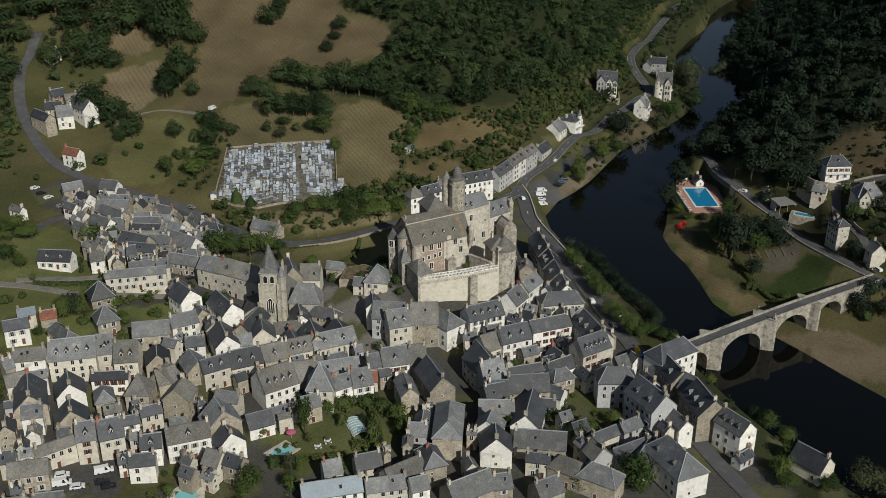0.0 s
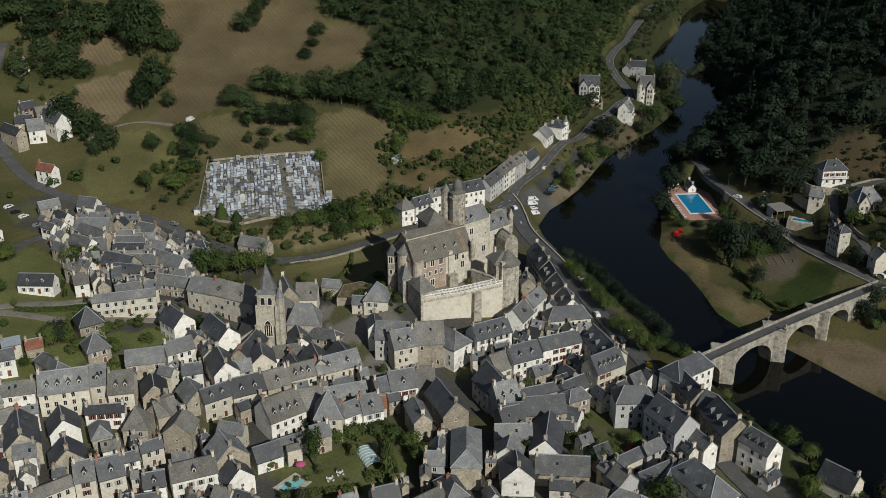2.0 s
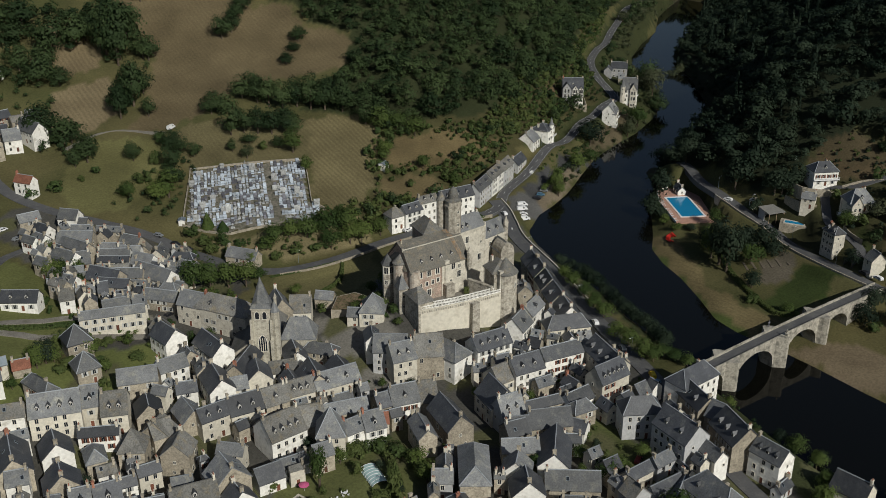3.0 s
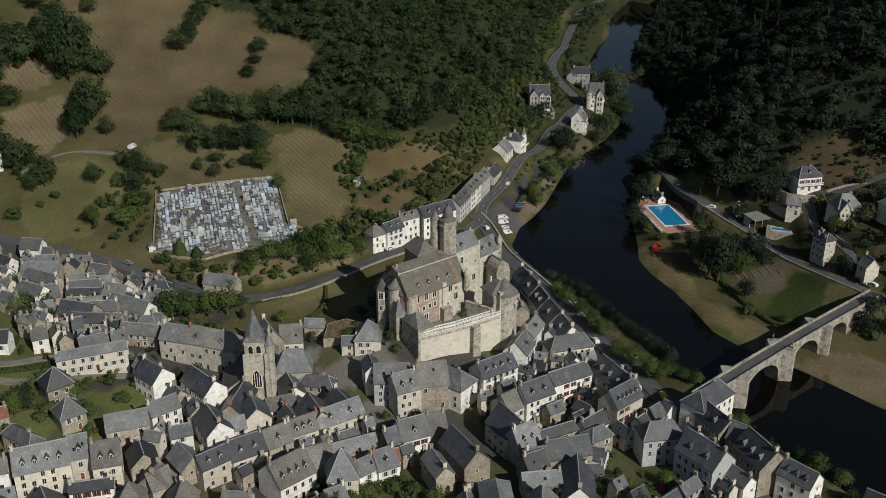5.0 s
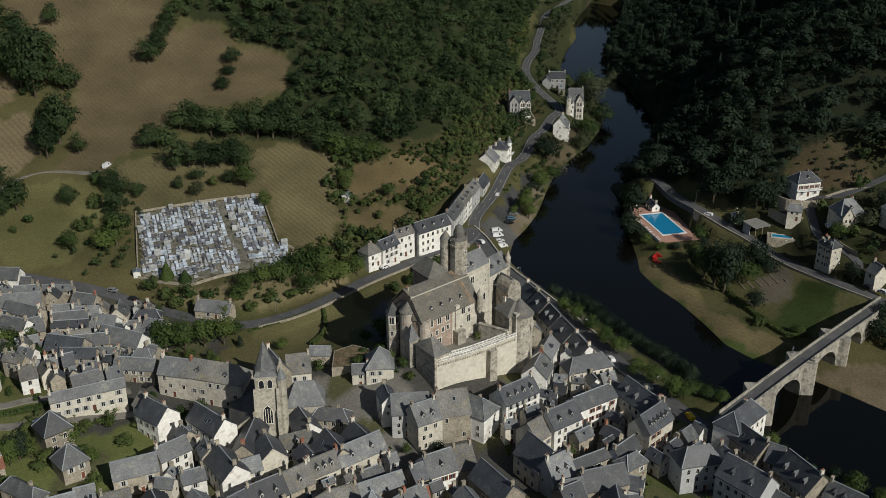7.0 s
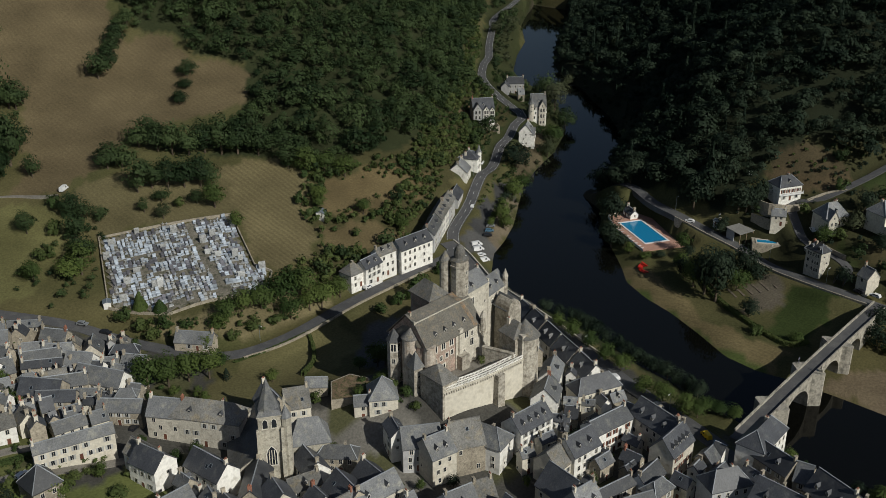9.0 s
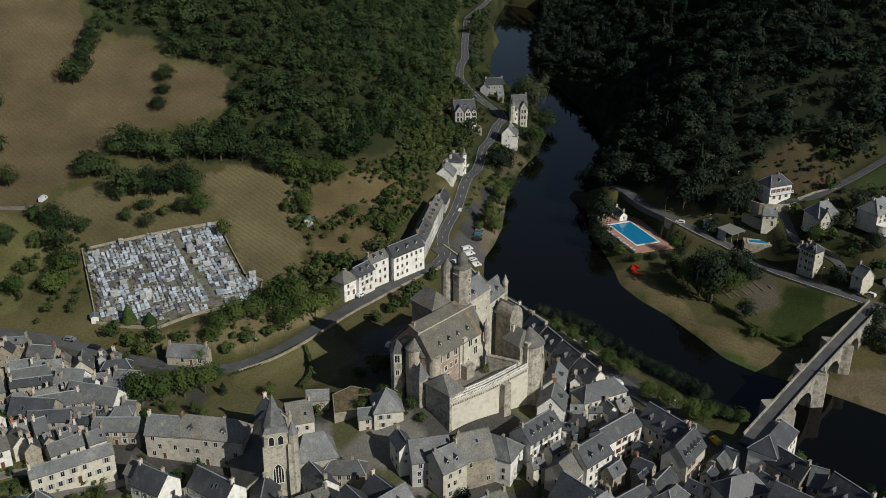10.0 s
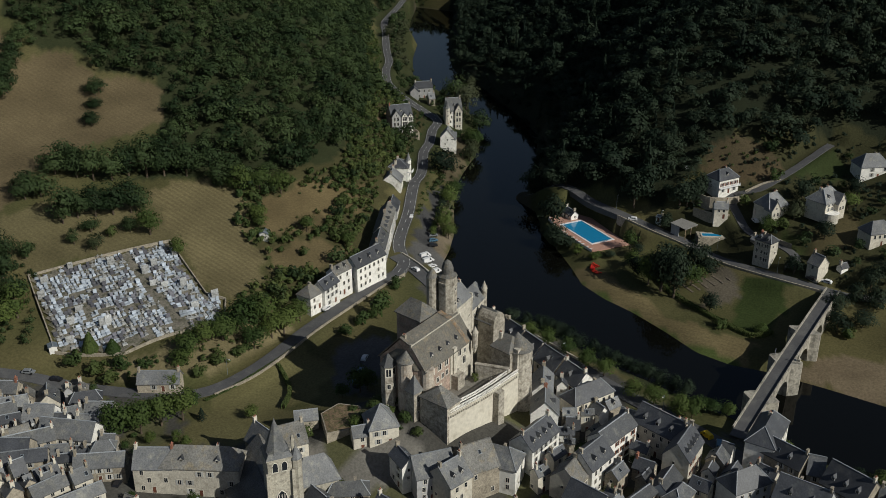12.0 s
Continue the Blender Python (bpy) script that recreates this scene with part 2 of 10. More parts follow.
def put(name, mesh, m, parent=None):
    """One more piece on a mesh that is already there."""
    ob = new(name, mesh)
    ob.parent = parent
    ob.matrix_local = m
    if name == "dormer":
        put("window", DORMER_WINDOW, Matrix.Identity(4), ob)
    if name == "chimney" and mesh is not CHIMNEYS[3]:
        put("chimney_pot", CHIMNEY_POT, Matrix.Translation((0, -0.22, 1.4)), ob)
        put("chimney_pot", CHIMNEY_POT, Matrix.Translation((0, 0.22, 1.4)), ob)
    return ob


def thing(name, m, label, category, group="", kind=""):
    ob = new(name)
    ob.empty_display_size = 0.5
    ob.matrix_world = m
    return tagged(ob, label, category, group, kind)


def box(bm, x0, x1, y0, y1, z0, z1, mi=0, taper=0.0):
    t = taper
    v = [bm.verts.new(p) for p in ((x0, y0, z0), (x1, y0, z0), (x1, y1, z0), (x0, y1, z0), (x0 + t, y0 + t, z1), (x1 - t, y0 + t, z1), (x1 - t, y1 - t, z1), (x0 + t, y1 - t, z1))]
    for f in ((0, 3, 2, 1), (4, 5, 6, 7), (0, 1, 5, 4), (1, 2, 6, 5), (2, 3, 7, 6), (3, 0, 4, 7)):
        bm.faces.new([v[i] for i in f]).material_index = mi


def prism(bm, ring, z0, z1, mi=0, top=None):
    """An upright body on a ground ring (counter-clockwise); top: another ring, or an apex point."""
    lo = [bm.verts.new((*p, z0)) for p in ring]
    if top is not None and len(top) == 3 and not isinstance(top[0], (tuple, list)):
        ap = bm.verts.new(top)
        for i in range(len(lo)):
            bm.faces.new((lo[i], lo[(i + 1) % len(lo)], ap)).material_index = mi
        bm.faces.new(lo[::-1]).material_index = mi
        return
    hi = [bm.verts.new((*p, z1)) for p in (top or ring)]
    for i in range(len(lo)):
        j = (i + 1) % len(lo)
        bm.faces.new((lo[i], lo[j], hi[j], hi[i])).material_index = mi
    bm.faces.new(lo[::-1]).material_index = mi
    bm.faces.new(hi).material_index = mi


def circle(cx, cy, r, n=16, turn=0.0):
    return [(cx + r * math.cos(2 * math.pi * i / n + turn), cy + r * math.sin(2 * math.pi * i / n + turn)) for i in range(n)]


def cone_roof(bm, cx, cy, r, z0, z1, n=16, mi=0, turn=0.0, flare=0.25):
    """A pointed roof whose foot flares out a little."""
    a, b = circle(cx, cy, r, n, turn), circle(cx, cy, r * 0.72, n, turn)
    prism(bm, a, z0 - 0.12, z0, mi)
    prism(bm, a, z0, z0 + (z1 - z0) * flare, mi, b)
    prism(bm, b, z0 + (z1 - z0) * flare, 0, mi, (cx, cy, z1))


def gable_walls(bm, hl, hw, z0, ze, rise, mi=0, both=True):
    """Walls with a pointed gable at both ends, ridge along x."""
    ends = []
    for x in (-hl, hl):
        ends.append([bm.verts.new(p) for p in ((x, -hw, z0), (x, hw, z0), (x, hw, ze), (x, 0, ze + rise), (x, -hw, ze))])
    a, b = ends
    bm.faces.new(a[::-1]).material_index = mi
    bm.faces.new(b).material_index = mi
    for i, j in ((0, 1), (1, 2), (2, 3), (3, 4), (4, 0)):
        bm.faces.new((a[i], a[j], b[j], b[i])).material_index = mi


def gable_roof(bm, hl, hw, ze, rise, over=0.35, thick=0.28, mi=0, sag=0.0):
    """Two roof slabs with thickness and a ridge roll; sag: how far the ridge dips in the middle."""
    s = rise / hw
    lift = 0.04
    n = 4
    for side in (-1, 1):
        rows = []
        for i in range(n + 1):
            x = -hl - over * 0.6 + (2 * hl + 1.2 * over) * i / n
            dip = -sag * (1 - (2 * i / n - 1) ** 2)
            e = (x, side * (hw + over), ze - s * over + lift)
            r = (x, 0, ze + rise + lift + dip)
            rows.append([bm.verts.new(p) for p in (e, r, (r[0], 0, r[2] + thick), (e[0], e[1], e[2] + thick))])
        for p, q in zip(rows, rows[1:]):
            for i in range(4):
                j = (i + 1) % 4
                bm.faces.new((p[i], q[i], q[j], p[j]) if side > 0 else (p[i], p[j], q[j], q[i])).material_index = mi
        bm.faces.new(rows[0] if side > 0 else rows[0][::-1]).material_index = mi
        bm.faces.new(rows[-1][::-1] if side > 0 else rows[-1]).material_index = mi


def rail(bm, a, b, r):
    """A straight square bar from a to b."""
    a, b = Vector(a), Vector(b)
    side = (b - a).cross(Vector((0, 0, 1))).normalized() * r
    up = side.cross(b - a).normalized() * r
    ends = [[bm.verts.new(p + side * i + up * j) for i, j in ((-1, -1), (1, -1), (1, 1), (-1, 1))] for p in (a, b)]
    for k in range(4):
        bm.faces.new((ends[0][k], ends[0][(k + 1) % 4], ends[1][(k + 1) % 4], ends[1][k]))
    bm.faces.new(ends[0][::-1]), bm.faces.new(ends[1])


def hip_roof(bm, hl, hw, ridge, ze, rise, over=0.35, thick=0.2, mi=0):
    """A roof that slopes on all four sides; ridge: half the ridge's length."""
    x, y = hl + over, hw + over
    lo = [(-x, -y), (x, -y), (x, y), (-x, y)]
    prism(bm, lo, ze - 0.05, ze + thick, mi)
    v = [bm.verts.new((*p, ze + thick + 0.004)) for p in lo]
    a, b = bm.verts.new((-ridge, 0, ze + rise + thick)), bm.verts.new((ridge + 0.01, 0, ze + rise + thick))
    for f in ((v[0], v[1], b, a), (v[1], v[2], b), (v[2], v[3], a, b), (v[3], v[0], a)):
        bm.faces.new(f).material_index = mi


def window_mesh(name, w, h, shutters=False, surround=FRAME, leaf=None, f=0.13, bar=0.03):
    """Glass set back in a proud surround in one piece, its side jambs broad like folded shutters where it has them; the wall lies in y = 0."""
    bm = bmesh.new()
    d = 0.07
    side = f + (w / 2 if shutters else 0.0)
    rings = []
    for sx, fz, y in ((side, f, 0.02), (side, f, -d), (0.0, 0.0, -d), (0.0, 0.0, -0.015)):
        rings.append([bm.verts.new(p) for p in ((-w / 2 - sx, y, -fz), (w / 2 + sx, y, -fz), (w / 2 + sx, y, h + fz), (-w / 2 - sx, y, h + fz))])
    for k, (p, q) in enumerate(zip(rings, rings[1:])):
        for i in range(4):
            j = (i + 1) % 4
            bm.faces.new((p[i], p[j], q[j], q[i])).material_index = 2 if shutters and i % 2 and k < 2 else 0
    a, b = rings[-1], [bm.verts.new((x, -0.04, z)) for x, z in ((-bar, 0), (bar, 0), (bar, h), (-bar, h))]
    bm.faces.new((a[0], b[0], b[3], a[3])).material_index = 1
    bm.faces.new(b).material_index = 0
    bm.faces.new((b[1], a[1], a[2], b[2])).material_index = 1
    bmesh.ops.recalc_face_normals(bm, faces=bm.faces)
    me = bpy.data.meshes.new(name)
    bm.to_mesh(me)
    bm.free()
    for m in (surround, GLASS, leaf or SHUTTER):
        me.materials.append(m)
    return me


WINDOW = window_mesh("window", 0.95, 1.5)
WINDOW_SHUTTERED = window_mesh("window", 0.95, 1.5, True)
PALE_SHUTTER = surface("pale_grey_shutter", (0.42, 0.42, 0.4), 0.6, 0.08, 0.6, 3.0, 0.1, obj=0.25)
WINDOW_PALE = window_mesh("window", 0.95, 1.5, True, FRAME, PALE_SHUTTER)
WINDOW_SMALL = window_mesh("window", 0.7, 0.9)
WINDOW_TALL = window_mesh("window", 1.1, 2.2)
MULLIONED = window_mesh("window", 1.5, 2.5, f=0.32, bar=0.08)
DRESSED = window_mesh("window", 1.0, 1.6, f=0.26, bar=0.05)


def door_mesh():
    bm = bmesh.new()
    for x0, x1, z0, z1 in ((-0.65, -0.5, 0, 2.25), (0.5, 0.65, 0, 2.25), (-0.65, 0.65, 2.1, 2.25)):
        box(bm, x0, x1, -0.08, 0.02, z0, z1)
    box(bm, -0.5, 0.5, -0.04, 0.02, 0, 2.1, 1)
    me = bpy.data.meshes.new("door")
    bm.to_mesh(me)
    bm.free()
    me.materials.append(FRAME), me.materials.append(SHUTTER)
    return me


DOOR = door_mesh()


def chimney_mesh(m, pots):
    """A stack with a cap and a low row of pots, in one piece."""
    bm = bmesh.new()
    rows = [(0.32, 0.55, -1.2), (0.32, 0.55, 1.2), (0.4, 0.63, 1.25), (0.4, 0.63, 1.4)]
    rings = [[bm.verts.new(p) for p in ((-x, -y, z), (x, -y, z), (x, y, z), (-x, y, z))] for x, y, z in rows]
    for k, (p, q) in enumerate(zip(rings, rings[1:])):
        for i in range(4):
            bm.faces.new((p[i], p[(i + 1) % 4], q[(i + 1) % 4], q[i])).material_index = 0
    bm.faces.new(rings[-1]).material_index = 0
    me = bpy.data.meshes.new("chimney")
    bm.to_mesh(me)
    bm.free()
    me.materials.append(m), me.materials.append(BRICK if pots > 1 else m)
    return me


def chimney_pot_mesh():
    bm = bmesh.new()
    prism(bm, circle(0, 0, 0.17, 8), 0, 0.5, 0, circle(0, 0, 0.13, 8))
    me = bpy.data.meshes.new("chimney_pot")
    bm.to_mesh(me)
    bm.free()
    me.materials.append(BRICK)
    return me


CHIMNEY_POT = chimney_pot_mesh()
CHIMNEYS = [chimney_mesh(STONE, 2), chimney_mesh(CREAM, 1), chimney_mesh(BRICK, 2), chimney_mesh(STONE, 0)]


def dormer_mesh():
    """A small gabled roof window; its front lies in the plane y = 0, it runs back along +y."""
    bm = bmesh.new()
    a = [bm.verts.new(p) for p in ((-0.55, 0, -0.6), (0.55, 0, -0.6), (0.55, 0, 0.8), (0, 0, 1.5), (-0.55, 0, 0.8))]
    b = [bm.verts.new((v.co.x, 2.3, v.co.z)) for v in a]
    bm.faces.new(a)
    for i in range(5):
        j = (i + 1) % 5
        bm.faces.new((a[j], a[i], b[i], b[j]))
    for s in (-1, 1):
        v = [(s * 0.75, -0.2, 0.62), (0, -0.2, 1.56), (0, 2.3, 1.56), (s * 0.75, 2.3, 0.62)]
        lo = [bm.verts.new(p) for p in v]
        hi = [bm.verts.new((p[0], p[1], p[2] + 0.1)) for p in v]
        for f in ((lo[0], lo[1], hi[1], hi[0]), (lo[3], lo[0], hi[0], hi[3]), hi, lo[::-1]):
            bm.faces.new(f if s < 0 else f[::-1]).material_index = 1
    bmesh.ops.recalc_face_normals(bm, faces=bm.faces)
    me = bpy.data.meshes.new("dormer")
    bm.to_mesh(me)
    bm.free()
    for m in (GREY, SLATE_DARK, GLASS):
        me.materials.append(m)
    return me


DORMER = dormer_mesh()


def dormer_window_mesh():
    """The two-leaved window in a dormer's front."""
    bm = bmesh.new()
    box(bm, -0.44, 0.44, -0.05, 0.02, -0.33, 0.83)
    for x0, x1 in ((-0.36, -0.04), (0.04, 0.36)):
        box(bm, x0, x1, -0.07, -0.04, -0.25, 0.75, 1)
    me = bpy.data.meshes.new("window")
    bm.to_mesh(me)
    bm.free()
    me.materials.append(FRAME), me.materials.append(GLASS)
    return me


DORMER_WINDOW = dormer_window_mesh()


def skylight_mesh():
    bm = bmesh.new()
    rings = [[bm.verts.new((x * a, y * b, z)) for x, y in ((-1, -1), (1, -1), (1, 1), (-1, 1))] for a, b, z in ((0.45, 0.6, -0.1), (0.45, 0.6, 0.1), (0.38, 0.53, 0.1), (0.38, 0.53, 0.06))]
    for p, q in zip(rings, rings[1:]):
        for i in range(4):
            bm.faces.new((p[i], p[(i + 1) % 4], q[(i + 1) % 4], q[i]))
    bm.faces.new(rings[-1]).material_index = 1
    me = bpy.data.meshes.new("skylight")
    bm.to_mesh(me)
    bm.free()
    me.materials.append(ZINC), me.materials.append(GLASS)
    return me


SKYLIGHT = skylight_mesh()
WALLS = dict(white=WHITE, cream=CREAM, stone=STONE, grey=GREY, timber=CREAM, pale=PALE_STONE)
WALL_WORDS = dict(white="white rendered", cream="cream rendered", stone="rubble stone", grey="grey rendered", timber="half-timbered cream", pale="pale stone")
rng = random.Random(7)


def house(x, y, z, length, half, turn, eaves, wall="cream", roof="gable", dormers=0, side=-1, slope=1.0, cover=None, deep=4.0):
    """A town house: ridge length, half its depth, the ridge's direction, the height of its eaves; dormers on the given side."""
    cover = cover or (SLATE_DARK if rng.random() < (0.5 if x > 180 and y < 300 else 0.24) else LAUZE if rng.random() < (0.1 if x > 170 and y < 262 else 0.25) else BLUE_SLATE if x > 170 and y < 262 else SLATE)
    word = {SLATE_DARK: "dark slate", LAUZE: "mottled stone-slate", SLATE: "grey slate", BLUE_SLATE: "blue-grey slate", TILE_RED: "red tile", ZINC: "blue-grey zinc"}[cover]
    kind = {"gable": "gabled", "hip": "hipped", "pavilion": "pyramid"}[roof]
    home = thing("house", pose(x, y, z, 0, 0, turn), f"{WALL_WORDS[wall]} town house with a {kind} {word} roof", "house", "town houses")
    rise = half * slope
    bm = bmesh.new()
    if roof == "gable":
        hl = max(length / 2 - 0.25, 1.5)
        gable_walls(bm, hl, half - 0.3, -deep, eaves, (half - 0.3) * slope)
    elif roof == "hip":
        hl = length / 2 + half * 0.8 - 0.3
        box(bm, -hl, hl, -half + 0.3, half - 0.3, -deep, eaves)
    else:
        hl = half - 0.3
        box(bm, -hl, hl, -hl, hl, -deep, eaves)
    part("wall", bm, WALLS[wall], home)
    bm = bmesh.new()
    if roof == "gable":
        gable_roof(bm, hl, half - 0.3, eaves, (half - 0.3) * slope, sag=rng.uniform(0, 0.12))
    elif roof == "hip":
        hip_roof(bm, hl, half - 0.3, length / 2, eaves, rise)
    else:
        hip_roof(bm, hl, hl, 0.0, eaves, rise * 1.25)
    part("roof", bm, cover, home)
    if roof == "gable":
        bm = bmesh.new()
        box(bm, -hl - 0.2, hl + 0.2, -0.14, 0.14, eaves + rise - 0.3 * slope + 0.22, eaves + rise - 0.3 * slope + 0.42)
        part("ridge_cap", bm, RIDGE_ZINC if cover != LAUZE else cover, home)
    elif cover != LAUZE:
        top = eaves + (rise if roof == "hip" else rise * 1.25) + 0.2
        along, deep_half = (length / 2, half - 0.3) if roof == "hip" else (0.0, hl)
        for sx, sy in ((-1, -1), (-1, 1), (1, -1), (1, 1)):
            bm = bmesh.new()
            rail(bm, (sx * (hl + 0.3), sy * (deep_half + 0.3), eaves + 0.26), (sx * along, 0, top + 0.06), 0.1)
            part("hip_cap", bm, RIDGE_ZINC, home)
    # openings, storey by storey, on the two long walls and the gables
    storeys = max(1, round(eaves / 2.9))
    style = rng.choices((WINDOW, WINDOW_PALE, WINDOW_SHUTTERED), (5, 4, 1))[0]
    def seen(ax, ay):
        c, d = math.cos(radians(turn)), math.sin(radians(turn))
        nx, ny = c * ax - d * ay, d * ax + c * ay
        return max(-nx * x - ny * y, nx * (-43 - x) + ny * (158 - y)) > -8
    for s in (-1, 1):
        for k in range(storeys if seen(0, s) else 0):
            step = rng.uniform(2.3, 3.1)
            n = max(1, int((2 * hl - 1.0) / step))
            for i in range(n):
                if rng.random() < (0.45 if wall in ("stone", "pale") else 0.15):
                    continue
                px = (i - (n - 1) / 2) * (2 * hl - 1.6) / max(n, 1)
                pz = 0.9 + k * (eaves - 0.3) / storeys
                if k == 0 and i == n // 2:
                    put("door", DOOR, Matrix.Translation((px, s * (half - 0.3), 0)) @ pose(0, 0, 0, 0, 0, 0 if s < 0 else 180), home)
                else:
                    put("window", style, Matrix.Translation((px, s * (half - 0.3), pz)) @ pose(0, 0, 0, 0, 0, 0 if s < 0 else 180), home)
        for k in range(storeys if seen(s, 0) else 0):
            if roof != "pavilion" and rng.random() < 0.55:
                put("window", WINDOW_SMALL, Matrix.Translation((s * hl, rng.uniform(-0.4, 0.4) * half, 1.1 + k * (eaves - 0.3) / storeys)) @ pose(0, 0, 0, 0, 0, 90 * s), home)
    for i in range(dormers):
        px = (i - (dormers - 1) / 2) * (2 * hl - 2.0) / max(dormers, 1)
        back = (half - 0.3) * 0.72
        put("dormer", DORMER, Matrix.Translation((px, side * back, eaves + (half - 0.3 - back) * slope + 0.35)) @ pose(0, 0, 0, 0, 0, 0 if side < 0 else 180), home)
    if roof == "gable" and rng.random() < 0.45:
        for k in range(rng.choice((1, 1, 2))):
            s = rng.choice((-1, 1))
            t = rng.uniform(0.35, 0.65)
            m = Matrix.Translation((rng.uniform(-0.6, 0.6) * hl, s * (half - 0.3) * t, eaves + (half - 0.3) * slope * (1 - t) + 0.33)) @ pose(0, 0, 0, -s * math.degrees(math.atan(slope)), 0, 0)
            put("skylight", SKYLIGHT, m, home)
    if roof == "gable":
        for s in (-1, 1):
            if rng.random() < 0.55:
                put("chimney", rng.choices(CHIMNEYS, (1.3, 4, 0.5, 5))[0], Matrix.Translation((s * (hl - 0.45), 0.0, eaves + rise * 0.96)), home)
    elif roof == "hip" and rng.random() < 0.6:
        put("chimney", rng.choices(CHIMNEYS, (1.3, 4, 0.5, 5))[0], Matrix.Translation((length * 0.3, 0.5, eaves + rise * 0.8)), home)
    return home
# ground heights that the relief passes through, in metres over the river
GROUND_TOWN = [(90, 242, 13.5), (116, 244, 14.5), (136, 213, 12), (207, 176, 8), (250, 120, 5), (197, 208, 10), (238, 222, 10.5), (160, 285, 11),
               (206, 275, 10), (235, 260, 8.5), (120, 312, 13.5), (58, 339, 23), (20, 280, 20), (0, 200, 15), (60, 190, 12), (133, 278, 12.5), (153, 380, 11.5),
               (132, 424, 14.4), (275, 374, 7.8), (258, 335, 8), (190, 342, 11.5), (100, 380, 17), (240, 388, 10),
               (158, 314, 18.5), (164, 305, 21), (164, 320, 22), (178, 333, 14), (176, 287, 16), (196, 284, 13), (212, 296, 12), (148, 298, 13.5)]
GROUND_HILL = [(134, 439, 19.5), (161, 408, 19), (183, 404, 18.5), (210, 456, 28), (155, 477, 26), (185, 386, 11), (244, 436, 24), (81, 494, 29), (105, 547, 38),
               (163, 510, 37), (260, 547, 53), (287, 547, 60), (229, 588, 63), (147, 586, 53), (363, 549, 62), (384, 515, 44), (300, 455, 30),
               (350, 440, 17), (470, 600, 58), (560, 720, 75), (350, 650, 105), (200, 700, 103), (100, 650, 78), (30, 600, 58), (-20, 480, 40)]
GROUND_VALLEY = [(320, 418, 9.2), (367, 443, 10), (400, 461, 10.6), (430, 477, 11.4), (453, 491, 12.3), (420, 494, 14.5), (470, 513, 13.4), (485, 540, 15), (503, 565, 17), (545, 598, 19), (590, 634, 20), (650, 678, 20.5), (760, 760, 18), (462, 480, 8), (425, 463, 7.5), (499, 530, 11),
                 (366, 320, 13.5), (349, 232, 14), (372, 281, 16), (389, 267, 29), (387, 288, 27.5), (396, 286, 29.5), (415, 286, 41), (409, 254, 31), (434, 246, 38), (412, 345, 40),
                 (467, 285, 74), (551, 401, 56), (580, 476, 28), (600, 512, 18), (480, 380, 58), (420, 402, 12), (460, 415, 12), (520, 455, 14), (700, 590, 22)]
GROUND_FAR = [(700, 500, 80), (620, 380, 95), (520, 200, 95), (400, 170, 40), (330, 140, 14), (300, 190, 3), (320, 250, 5), (335, 275, 6), (352, 342, 6.2), (321, 323, 4),
              (345, 215, 9), (330, 60, 10), (150, 60, 8), (-150, 250, 30), (-200, 700, 100), (500, 950, 150), (900, 900, 40), (1050, 900, 60), (1000, 480, 140), (700, 100, 130), (150, 1000, 160)]
TOWN_BANK = [(247, 60), (240, 110), (238, 152), (238, 165), (240, 192), (244, 216), (252, 240), (259, 263), (263, 282), (268, 296), (272, 316), (271, 335), (277, 352), (286, 370), (303, 382), (318, 387),
             (334, 395), (360, 413), (385, 428), (410, 438), (438, 447), (471, 464), (501, 487), (522, 508), (546, 543), (560, 571), (577, 590), (618, 619), (662, 645), (711, 688), (800, 745)]
FAR_BANK = [(290, 60), (287, 120), (284, 173), (283, 193), (284, 216), (284, 235), (282, 247), (284, 262), (293, 279), (301, 296), (306, 311), (314, 326), (325, 336), (336, 347), (353, 363),
            (379, 382), (413, 405), (457, 424), (491, 441), (520, 469), (544, 499), (566, 525), (580, 550), (606, 579), (652, 612), (720, 655), (800, 700)]


def thin_plate(points):
    """A smooth sheet through the given ground heights."""
    p = np.array(points, float)
    n = len(p)
    r2 = ((p[:, None, :2] - p[None, :, :2]) ** 2).sum(-1) / 1e4
    k = 0.5 * r2 * np.log(r2 + 1e-9) + 0.002 * np.eye(n)
    q = np.c_[np.ones(n), p[:, :2] / 100]
    a = np.block([[k, q], [q.T, np.zeros((3, 3))]])
    return p[:, :2], np.linalg.solve(a, np.r_[p[:, 2], 0, 0, 0])


SHEET = thin_plate(GROUND_TOWN + GROUND_HILL + GROUND_VALLEY + GROUND_FAR)


def bank_distance(x, y):
    """Distance from the river's edge, negative in the water."""
    ring = np.array(TOWN_BANK + FAR_BANK[::-1], float)
    best = np.full(x.shape, 1e9)
    inside = np.zeros(x.shape, bool)
    for a, b in zip(ring, np.roll(ring, -1, 0)):
        d = b - a
        s = np.clip(((x - a[0]) * d[0] + (y - a[1]) * d[1]) / (d @ d), 0, 1)
        best = np.minimum(best, np.hypot(x - a[0] - s * d[0], y - a[1] - s * d[1]))
        if a[1] != b[1]:
            inside ^= ((a[1] > y) != (b[1] > y)) & (x < d[0] * (y - a[1]) / (b[1] - a[1]) + a[0])
    return np.where(inside, -best, best)


